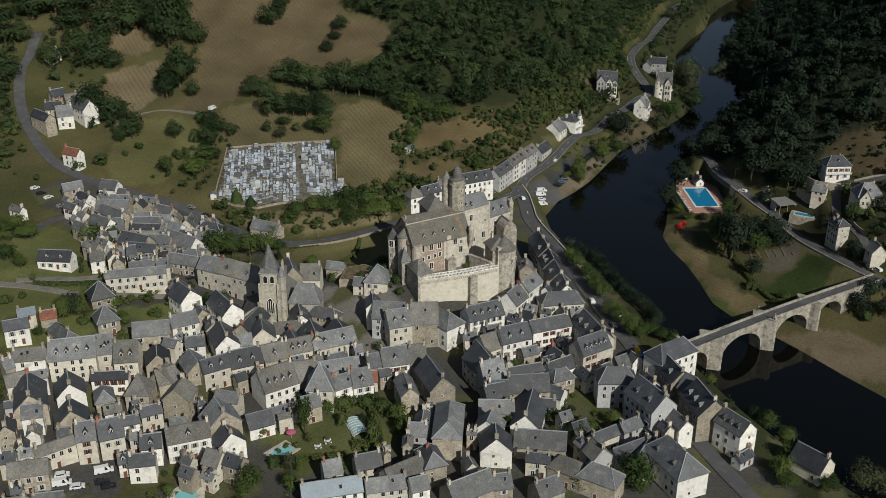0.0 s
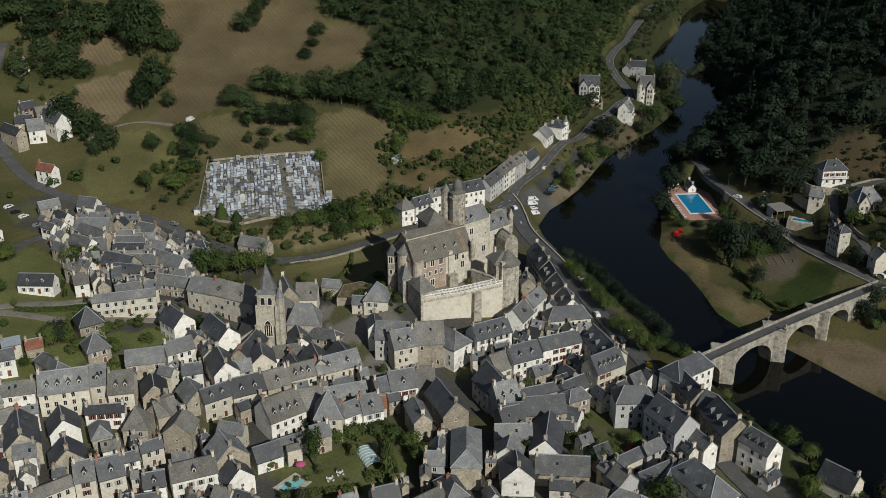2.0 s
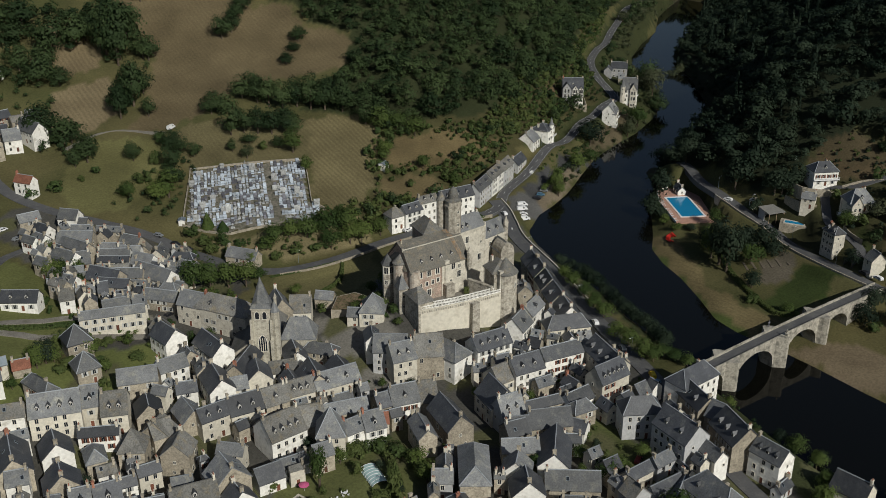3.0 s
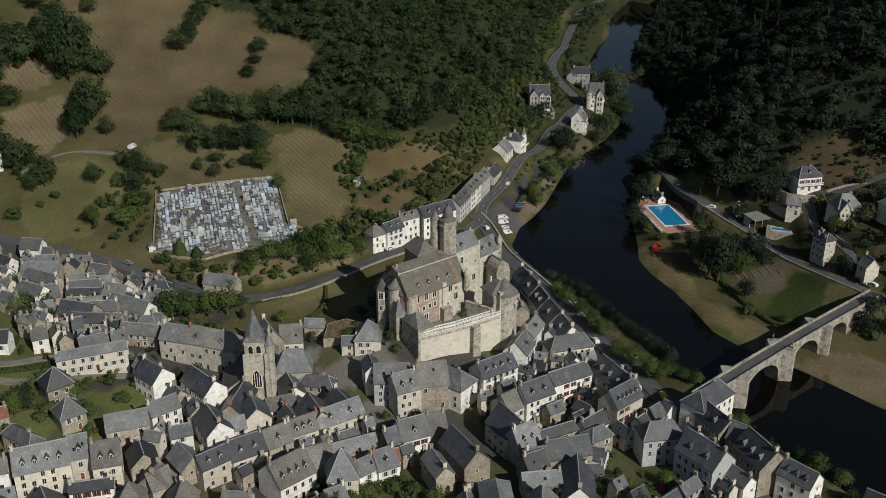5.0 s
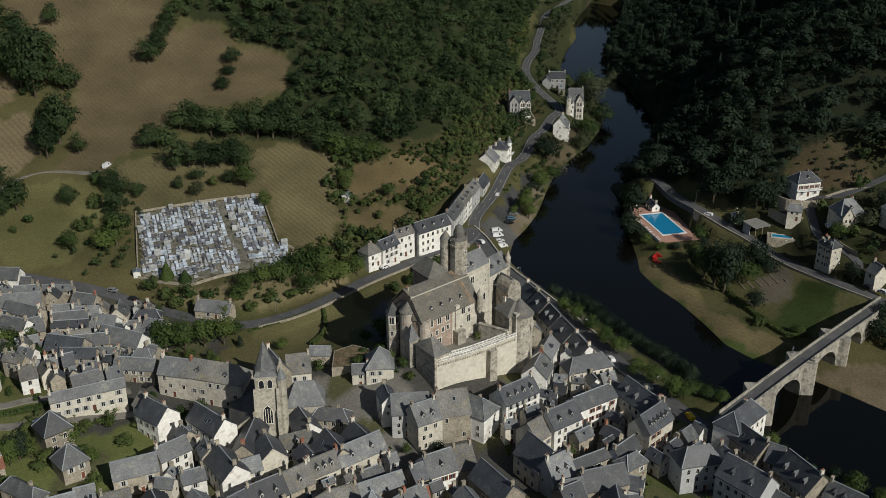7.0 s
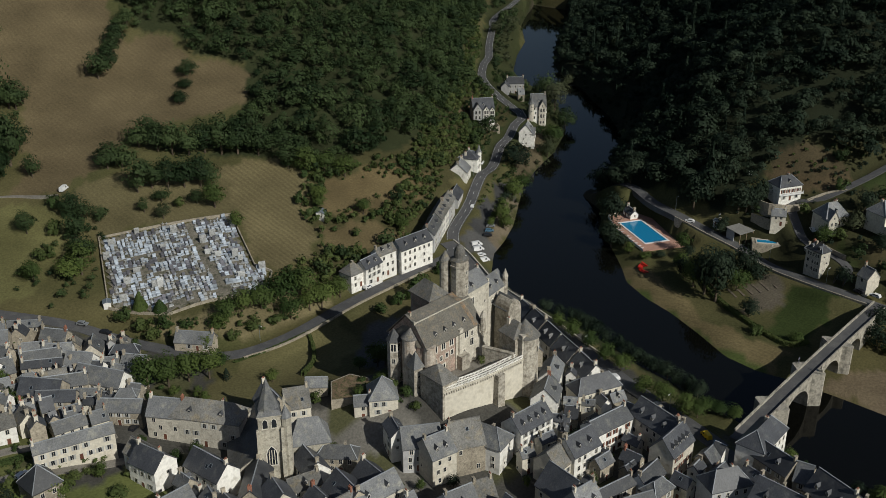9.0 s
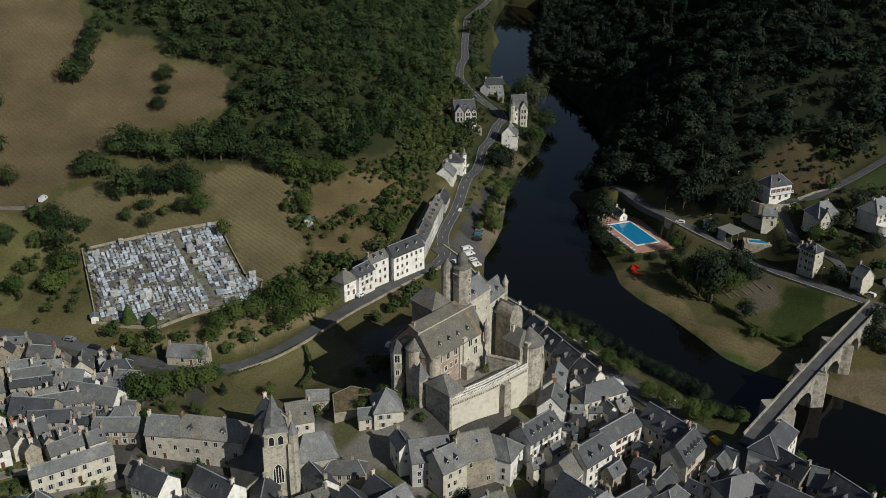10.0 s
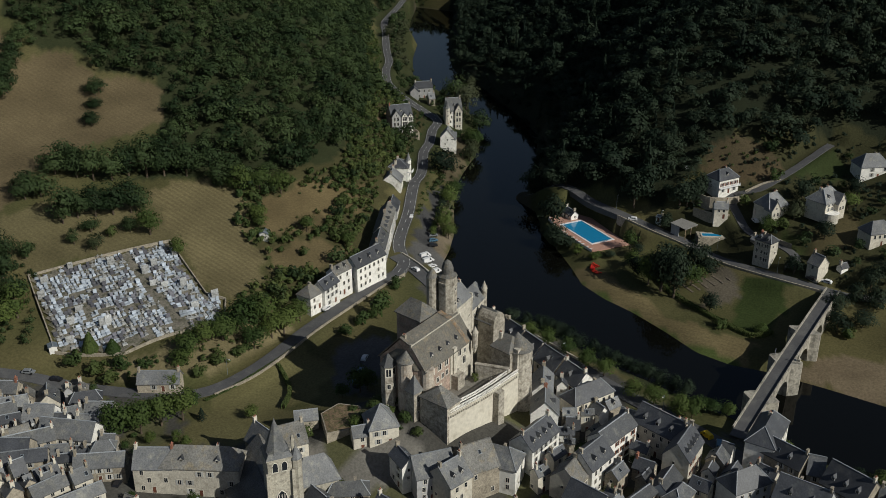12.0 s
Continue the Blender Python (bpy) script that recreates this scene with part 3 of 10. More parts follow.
def relief(x, y):
    """Height of the ground at arrays x, y."""
    x, y = np.atleast_1d(np.asarray(x, float)), np.atleast_1d(np.asarray(y, float))
    p, w = SHEET
    out = w[-3] + w[-2] * x / 100 + w[-1] * y / 100
    for (px, py), wi in zip(p, w):
        r2 = ((x - px) ** 2 + (y - py) ** 2) / 1e4
        out = out + wi * 0.5 * r2 * np.log(r2 + 1e-9)
    d = bank_distance(x, y)
    out = np.maximum(out, 1.2)
    step = np.clip(d / 11, 0, 1)
    return np.where(d < 0, np.maximum(-3.0, d * 0.35), 0.15 + (out - 0.15) * step * step * (3 - 2 * step))


def ground(x, y):
    return float(relief(x, y)[0])


# ---- land cover ----
FIELDS = dict(
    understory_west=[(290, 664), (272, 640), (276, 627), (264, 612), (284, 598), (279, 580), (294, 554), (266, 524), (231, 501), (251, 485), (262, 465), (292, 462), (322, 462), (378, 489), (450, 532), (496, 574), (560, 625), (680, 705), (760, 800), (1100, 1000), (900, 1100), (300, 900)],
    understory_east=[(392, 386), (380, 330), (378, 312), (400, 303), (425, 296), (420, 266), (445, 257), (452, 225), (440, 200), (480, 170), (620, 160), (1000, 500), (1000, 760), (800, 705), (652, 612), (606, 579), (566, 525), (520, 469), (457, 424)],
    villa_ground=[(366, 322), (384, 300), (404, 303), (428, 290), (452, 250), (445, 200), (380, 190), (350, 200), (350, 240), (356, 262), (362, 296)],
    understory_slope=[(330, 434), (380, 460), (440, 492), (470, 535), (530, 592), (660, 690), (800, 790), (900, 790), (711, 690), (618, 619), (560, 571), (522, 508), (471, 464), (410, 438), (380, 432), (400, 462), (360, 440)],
    verge_scrub=[(262, 465), (322, 462), (378, 489), (450, 532), (480, 545), (456, 500), (400, 470), (340, 438), (300, 424), (262, 404), (225, 398), (196, 402), (226, 418), (240, 436)],
    field_upper=[(195, 690), (244, 660), (270, 645), (259, 608), (278, 598), (274, 576), (292, 553), (274, 530), (240, 538), (213, 539), (182, 521), (163, 514), (147, 524), (167, 555), (188, 588), (178, 630)],
    field_left=[(150, 640), (170, 620), (157, 592), (140, 587), (125, 610)],
    field_small=[(125, 580), (160, 579), (147, 544), (122, 532), (112, 545)],
    straw=[(163, 511), (191, 516), (195, 508), (231, 494), (212, 458), (182, 473), (161, 479), (162, 502)],
    hay=[(231, 494), (255, 483), (256, 461), (239, 436), (223, 417), (207, 412), (196, 415), (199, 431), (212, 458)],
    scrub=[(261, 456), (290, 452), (300, 440), (262, 426), (243, 437)],
    scrub_low=[(236, 430), (262, 423), (270, 412), (245, 406), (227, 419)],
    scrub_far=[(392, 492), (418, 512), (440, 512), (425, 490)],
    clearing=[(403, 300), (411, 302), (422, 295), (419, 282), (419, 268), (411, 273), (406, 289)],
    spit=[(328, 338), (330, 322), (327, 312), (321, 302), (308, 285), (304, 263), (303, 243), (282, 244), (284, 262), (293, 279), (301, 296), (306, 311), (314, 326)],
    spit_edge=[(328, 338), (320, 330), (312, 312), (306, 296), (299, 278), (291, 262), (289, 244), (280, 244), (281, 262), (290, 279), (297, 296), (302, 311), (310, 326)],
    plot=[(338, 280), (350, 275), (345, 263), (330, 262), (322, 268)],
    beach=[(286, 232), (340, 222), (330, 150), (284, 150)],
    sand=[(290, 226), (312, 214), (318, 170), (286, 190)],
    park=[(302, 392), (300, 380), (318, 392), (346, 407), (362, 419), (352, 418), (326, 405)],
    bank_park=[(372, 428), (392, 437), (420, 447), (446, 462), (458, 470), (452, 478), (418, 458), (384, 441)],
    quay_park=[(291, 398), (309, 404), (310, 395), (302, 384), (294, 380), (283, 385)],
    parking=[(306, 404), (326, 414), (358, 427), (378, 434), (380, 429), (350, 416), (326, 405), (310, 397)],
    lawn=[(148, 377), (152, 379), (188, 380), (197, 379), (192, 360), (172, 352), (159, 354), (149, 364)],
    carpark=[(178, 336), (214, 342), (224, 360), (206, 370), (186, 356)],
    garden=[(316, 259), (344, 261), (349, 244), (334, 240), (310, 241), (308, 251)],
    hill_lawn=[(408, 266), (416, 266), (435, 255), (432, 247), (426, 243), (417, 256)],
    villa_lawn=[(371, 258), (376, 247), (364, 245), (366, 251)],
    villa_dry=[(376, 245), (398, 236), (392, 226), (366, 230), (366, 240)],
    brown_slope=[(399, 303), (403, 300), (406, 289), (411, 273), (419, 268), (409, 268), (401, 277), (395, 288)],
    slope_dry=[(262, 441), (300, 431), (322, 444), (300, 452), (285, 455)],
    town=[(12, 180), (0, 260), (20, 310), (60, 345), (70, 400), (62, 470), (80, 480), (108, 455), (140, 400), (138, 380), (144, 345), (165, 336), (214, 330), (240, 342), (258, 360), (285, 396), (262, 320), (238, 262), (226, 232), (236, 205), (226, 130), (120, 130)],
    pool_lawn=[(82, 250), (104, 251), (132, 254), (134, 230), (108, 218), (84, 226)],
    west_lawn=[(36, 314), (64, 316), (90, 325), (93, 343), (75, 344), (52, 341), (30, 343), (24, 330)],
    square=[(126, 286), (136, 276), (148, 284), (160, 298), (164, 314), (160, 328), (146, 332), (132, 306)],
    court_lawn=[(172, 198), (174, 208), (178, 226), (190, 226), (192, 206), (180, 195)],
    bank_lawn=[(40, 250), (58, 250), (58, 238), (40, 238)],
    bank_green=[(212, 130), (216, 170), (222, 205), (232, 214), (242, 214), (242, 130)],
    west_green=[(20, 346), (62, 350), (84, 352), (84, 384), (70, 400), (62, 440), (40, 424), (10, 420), (0, 380)],
    meadow=[(115, 518), (129, 525), (144, 521), (153, 511), (157, 500), (138, 476), (119, 460), (99, 467), (98, 488), (106, 505)],
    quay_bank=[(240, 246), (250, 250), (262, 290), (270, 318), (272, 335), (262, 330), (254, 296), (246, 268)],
    car_yard=[(25, 260), (42, 254), (42, 242), (22, 250)],
    bank_dry=[(140, 424), (150, 413), (184, 400), (198, 410), (206, 408), (206, 390), (190, 389), (160, 390), (146, 402)],
    castle_lawn=[(120, 372), (146, 340), (176, 330), (178, 344), (160, 352), (148, 376)],
)
# ground under the woods is painted dark to keep gaps between crowns dark
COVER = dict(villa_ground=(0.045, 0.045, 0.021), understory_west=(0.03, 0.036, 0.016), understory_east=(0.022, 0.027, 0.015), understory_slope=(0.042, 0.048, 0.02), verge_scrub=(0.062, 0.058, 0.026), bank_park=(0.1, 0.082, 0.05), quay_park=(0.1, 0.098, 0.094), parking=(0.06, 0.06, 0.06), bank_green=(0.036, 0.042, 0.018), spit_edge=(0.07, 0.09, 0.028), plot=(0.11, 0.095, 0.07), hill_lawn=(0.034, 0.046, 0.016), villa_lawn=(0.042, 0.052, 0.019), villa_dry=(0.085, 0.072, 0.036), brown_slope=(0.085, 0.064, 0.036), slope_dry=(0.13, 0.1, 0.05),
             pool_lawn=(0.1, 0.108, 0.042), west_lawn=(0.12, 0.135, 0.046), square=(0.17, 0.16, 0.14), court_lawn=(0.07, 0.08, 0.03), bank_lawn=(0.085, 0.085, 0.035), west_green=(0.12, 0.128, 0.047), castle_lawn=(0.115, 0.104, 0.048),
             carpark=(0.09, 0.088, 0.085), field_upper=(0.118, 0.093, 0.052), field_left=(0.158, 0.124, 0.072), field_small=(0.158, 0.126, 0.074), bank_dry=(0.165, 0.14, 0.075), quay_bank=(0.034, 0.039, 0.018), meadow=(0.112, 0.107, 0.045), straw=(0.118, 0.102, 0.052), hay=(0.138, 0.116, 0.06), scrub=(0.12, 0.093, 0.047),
             scrub_low=(0.125, 0.098, 0.05), scrub_far=(0.111, 0.080, 0.047), clearing=(0.075, 0.06, 0.034), spit=(0.15, 0.12, 0.06), beach=(0.092, 0.082, 0.036), sand=(0.16, 0.125, 0.08),
             park=(0.15, 0.122, 0.085), lawn=(0.135, 0.122, 0.055), garden=(0.037, 0.052, 0.016), car_yard=(0.085, 0.083, 0.08), town=(0.074, 0.071, 0.063))


MOWN = dict(hay=1.0, straw=0.5, field_upper=0.45, field_left=0.8, field_small=0.8, spit=0.4)


def inside(ring, x, y):
    ring = np.array(ring, float)
    hit = np.zeros(x.shape, bool)
    for a, b in zip(ring, np.roll(ring, -1, 0)):
        if a[1] != b[1]:
            hit ^= ((a[1] > y) != (b[1] > y)) & (x < (b[0] - a[0]) * (y - a[1]) / (b[1] - a[1]) + a[0])
    return hit


def spread(a, step, fine0, fine1, b):
    """Grid lines, close together in the middle and wider outside."""
    return np.r_[np.linspace(a, fine0, 14)[:-1], np.arange(fine0, fine1, step), np.linspace(fine1, b, 14)]


def wobble(x, y, s, k):
    return np.sin(x / s + 1.7 * np.sin(y / (1.3 * s) + k)) * np.cos(y / (0.9 * s) + 1.3 * np.sin(x / (1.6 * s) + 2 * k))


HILL_ROAD = [(100, 625), (90, 604), (83, 593), (76, 567), (74, 540), (75, 512), (79, 491), (90, 472), (104, 457), (121, 437), (131, 418), (138, 402), (145, 390), (155, 383), (170, 381), (192, 383), (212, 385), (247, 387), (270, 387)]
UP_ROAD = [(270, 387), (280, 391), (293, 403), (308, 412), (328, 422), (360, 440), (380, 450), (404, 465), (420, 472), (440, 483), (456, 490), (464, 504), (476, 528), (497, 557), (524, 579), (548, 594), (575, 616), (620, 650), (660, 679), (772, 738), (820, 770)]
QUAY_ROAD = [(283, 398), (279, 386), (273, 374), (265, 358), (255, 325), (244, 292), (235, 267), (227, 244), (221, 228)]
TOWN_STREET = [(221, 230), (212, 205), (207, 190), (203, 174), (199, 150), (196, 120)]
FAR_ROAD = [(395, 392), (384, 364), (375, 347), (370, 329), (365, 310), (362, 293), (357, 280), (351, 262), (347, 245), (346, 228), (352, 205), (360, 180)]
VILLA_ROAD = [(352, 246), (361, 246), (367, 256), (371, 268), (378, 276), (389, 284), (396, 274), (411, 267), (426, 261), (440, 255)]
LANE_WEST = [(79, 445), (62, 436), (50, 425), (30, 430)]
LANE_CHURCH = [(22, 382), (36, 374), (47, 366), (54, 360), (64, 358), (76, 352), (90, 347)]
LANE_UPPER = [(38, 378), (50, 375.5), (58, 373), (67, 372), (80, 366), (94, 362)]


def smooth_line(line, step=2.0):
    p = [Vector(q) for q in line]
    p = [2 * p[0] - p[1]] + p + [2 * p[-1] - p[-2]]
    out = []
    for a, b, c, d in zip(p, p[1:], p[2:], p[3:]):
        n = max(2, int((c - b).length / step))
        for i in range(n):
            t = i / n
            out.append(0.5 * ((2 * b) + (c - a) * t + (2 * a - 5 * b + 4 * c - d) * t * t + (3 * b - a - 3 * c + d) * t * t * t))
    return out + [p[-2]]


def heights_along(line, window=9):
    z = np.array([max(ground(p.x, p.y), 3.0) for p in line])
    k = np.ones(window) / window
    return np.convolve(np.pad(z, window // 2, mode="edge"), k, "valid")[: len(z)]


def graded(x, y, z):
    """The ground cut and filled to the roads' level along their lines, and levelled under the bathing terrace."""
    for pts, half in ((HILL_ROAD, 3.0), (UP_ROAD, 3.2), (QUAY_ROAD, 3.3), (TOWN_STREET, 2.8), (VILLA_ROAD, 2.0), (LANE_WEST, 2.0), (LANE_CHURCH, 2.0), (LANE_UPPER, 2.0), (FAR_ROAD, 3.0)):
        line = smooth_line(pts)
        h = heights_along(line)
        best, level = np.full(x.shape, 99.0), np.zeros(x.shape)
        for a, b, ha, hb in zip(line, line[1:], h, h[1:]):
            near = np.nonzero((np.abs(x - a.x) < 14) & (np.abs(y - a.y) < 14))[0]
            d = b - a
            s = np.clip(((x[near] - a.x) * d.x + (y[near] - a.y) * d.y) / (d.dot(d) + 1e-9), 0, 1)
            r = np.hypot(x[near] - a.x - s * d.x, y[near] - a.y - s * d.y)
            closer = r < best[near]
            best[near[closer]] = r[closer]
            level[near[closer]] = (ha + s * (hb - ha))[closer]
        w = np.clip((half + 6.5 - best) / 4.0, 0, 1)
        w = w * w * (3 - 2 * w)
        z = z * (1 - w) + (level - 0.1) * w
    pad = inside([(336, 328), (358, 314), (364, 326), (379, 346), (380, 358), (372, 369), (360, 367), (348, 353)], x, y)
    return np.where(pad, 6.5, z)


def make_ground():
    xs, ys = spread(-1500, 2.5, -30, 850, 2600), spread(-1500, 2.5, 120, 790, 2600)
    gx, gy = np.meshgrid(xs, ys)
    x, y = gx.ravel(), gy.ravel()
    z = relief(x, y)
    z = np.clip(z, -3, 170)
    z = z + 0.25 * wobble(x, y, 9, 1) * np.clip((bank_distance(x, y) - 8) / 20, 0, 1)
    z = graded(x, y, z)
    wx, wy = x + 2.5 * wobble(x, y, 7, 2) + 1.2 * wobble(x, y, 2.3, 5), y + 2.5 * wobble(y, x, 6, 3) + 1.2 * wobble(y, x, 2.7, 6)
    patch = 0.5 + 0.5 * wobble(x, y, 16, 4)
    col = np.array((0.062, 0.066, 0.026)) * (1 - patch[:, None]) + np.array((0.104, 0.092, 0.042)) * patch[:, None]
    mown = np.zeros(len(x), np.float32)
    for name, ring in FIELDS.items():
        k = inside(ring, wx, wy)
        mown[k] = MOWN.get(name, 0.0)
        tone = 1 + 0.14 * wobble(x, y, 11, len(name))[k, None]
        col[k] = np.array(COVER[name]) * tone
    yards = inside(FIELDS["town"], wx, wy) & (wobble(x, y, 8, 9) > 0.35)
    col[yards] = np.array((0.092, 0.092, 0.046))
    d = bank_distance(x, y)
    col[(d > 0) & (d < 3)] *= 0.7
    col[d < 0.6] = (0.05, 0.045, 0.03)
    nx, ny = len(xs), len(ys)
    i = np.arange(nx * ny).reshape(ny, nx)
    quads = np.stack([i[:-1, :-1], i[:-1, 1:], i[1:, 1:], i[1:, :-1]], -1).reshape(-1, 4)
    me = quad_mesh("ground", np.stack([x, y, z], -1), quads)
    a = me.color_attributes.new("cover", "FLOAT_COLOR", "POINT")
    a.data.foreach_set("color", np.c_[col, np.ones(len(col))].astype(np.float32).ravel())
    me.attributes.new("mown", "FLOAT", "POINT").data.foreach_set("value", mown)
    me.polygons.foreach_set("use_smooth", np.ones(len(quads), bool))
    me.materials.append(from_attribute("ground_cover", "cover"))
    return tagged(new("ground", me), "dry fields, meadows and town ground of a river valley", "ground", kind="structure")


def quad_mesh(name, verts, quads):
    me = bpy.data.meshes.new(name)
    me.vertices.add(len(verts))
    me.vertices.foreach_set("co", np.asarray(verts, np.float32).ravel())
    me.loops.add(quads.size)
    me.loops.foreach_set("vertex_index", quads.astype(np.int32).ravel())
    me.polygons.add(len(quads))
    me.polygons.foreach_set("loop_start", np.arange(0, quads.size, quads.shape[1], dtype=np.int32))
    me.update(calc_edges=True)
    return me


make_ground()


WATER_LEVEL = 1.4


def make_water():
    """The river between its banks, with the sheet running a little way under the shores."""
    n = 90
    def along(line):
        p = np.array(line, float)
        s = np.r_[0, np.cumsum(np.hypot(*np.diff(p, axis=0).T))]
        t = np.linspace(0, s[-1], n)
        return np.stack([np.interp(t, s, p[:, 0]), np.interp(t, s, p[:, 1])], -1)
    a, b = along(TOWN_BANK), along(FAR_BANK)
    out = (a - b) / np.linalg.norm(a - b, axis=1)[:, None] * 9
    a, b = a + out, b - out
    v = np.concatenate([np.c_[a, np.full(n, WATER_LEVEL)], np.c_[b, np.full(n, WATER_LEVEL)]])
    i = np.arange(n - 1)
    me = quad_mesh("water", v, np.stack([i, i + n, i + n + 1, i + 1], -1))
    me.materials.append(WATER)
    tagged(new("water", me), "dark still river water reflecting the sky", "river", kind="structure")


make_water()


# ---- roads ----
def ribbon(bm, line, left, right, lift, mi=0, heights=None, skirt=1.5):
    """A strip that follows the ground; left and right: offsets of its edges from the line."""
    prev = None
    n = len(line)
    for i, p in enumerate(line):
        d = (line[min(i + 1, n - 1)] - line[max(i - 1, 0)]).normalized()
        o = Vector((-d.y, d.x))
        row = []
        l, r = p + o * left, p + o * right
        if heights is not None:
            zl = zr = heights[i]
        else:
            zl = zr = max(ground(p.x, p.y), 2.5)
        for q, z in ((l, zl - skirt), (l, zl + lift), (r, zr + lift), (r, zr - skirt)):
            row.append(bm.verts.new((q.x, q.y, z)))
        if prev:
            for a, b in ((0, 1), (1, 2), (2, 3)):
                bm.faces.new((prev[a], prev[b], row[b], row[a])[::-1]).material_index = mi
        prev = row


def dashes(bm, line, z, off, on, gap, w=0.08):
    s = 0.0
    run = []
    for i, p in enumerate(line[:-1]):
        phase = s % (on + gap)
        if phase < on:
            run.append(i)
        s += (line[i + 1] - p).length
    for i in run:
        a, b = line[i], line[i + 1]
        d = (b - a).normalized()
        o = Vector((-d.y, d.x))
        q = [bm.verts.new((*(p + o * (off + e)), h)) for p, e, h in ((a, -w, z[i]), (b, -w, z[i + 1]), (b, w, z[i + 1]), (a, w, z[i]))]
        bm.faces.new(q)


def road(name, pts, width, label, marks=True, m=ASPHALT):
    line = smooth_line(pts)
    z = heights_along(line)
    bm = bmesh.new()
    ribbon(bm, line, width / 2, -width / 2, 0.22, 0, z, 2.5)
    ob = tagged(finish(name, bm, m), label, "road", kind="structure")
    if marks:
        bm = bmesh.new()
        dashes(bm, line, z + 0.235, 0.0, 3.0, 6.0)
        for s in (-1, 1):
            dashes(bm, line, z + 0.235, s * (width / 2 - 0.35), 999.0, 0.0, 0.045)
        part("road_markings", bm, PAINT, ob, "worn white lane lines")
    return line, z


road("road", HILL_ROAD, 5.6, "winding grey asphalt road up the hill", False)
road("road", UP_ROAD, 5.8, "grey asphalt road along the river")
road("road", QUAY_ROAD, 6.5, "grey asphalt quay road beside the river", False)
road("road", TOWN_STREET, 5.5, "grey asphalt town street", False)
road("road", FAR_ROAD, 5.4, "grey asphalt road on the far bank", False)
road("road", VILLA_ROAD, 4.0, "narrow asphalt lane between the villas", False)
road("road", LANE_WEST, 4.0, "narrow asphalt lane with parked cars", False)
road("road", LANE_CHURCH, 3.4, "pale narrow lane behind the church", False, GRAVEL)
road("road", [(112.4, 525.1), (123.3, 529.3), (129.7, 531.7), (139.3, 531.0), (147.6, 524.9), (155.1, 516.5), (160.9, 513.7)], 2.6, "pale dusty farm track along the meadow", False, GRAVEL)
road("road", LANE_UPPER, 3.4, "pale narrow lane above the hedge", False, GRAVEL)


def low_wall(name, pts, side, height, label, m=STONE, thick=0.5):
    line = smooth_line(pts, 3.0)
    z = heights_along(line)
    bm = bmesh.new()
    ribbon(bm, line, side + thick / 2, side - thick / 2, height, 0, z, 4.0)
    return tagged(finish(name, bm, m), label, "wall", kind="structure")


low_wall("retaining_wall", HILL_ROAD[13:], -3.6, 0.8, "low stone wall beside the road", STONE)
low_wall("parapet_wall", QUAY_ROAD[:6], 3.7, 0.9, "pale stone quay parapet", PALE_STONE)
low_wall("parapet_wall", FAR_ROAD[3:10], -3.4, 0.8, "stone parapet above the meadow", STONE)


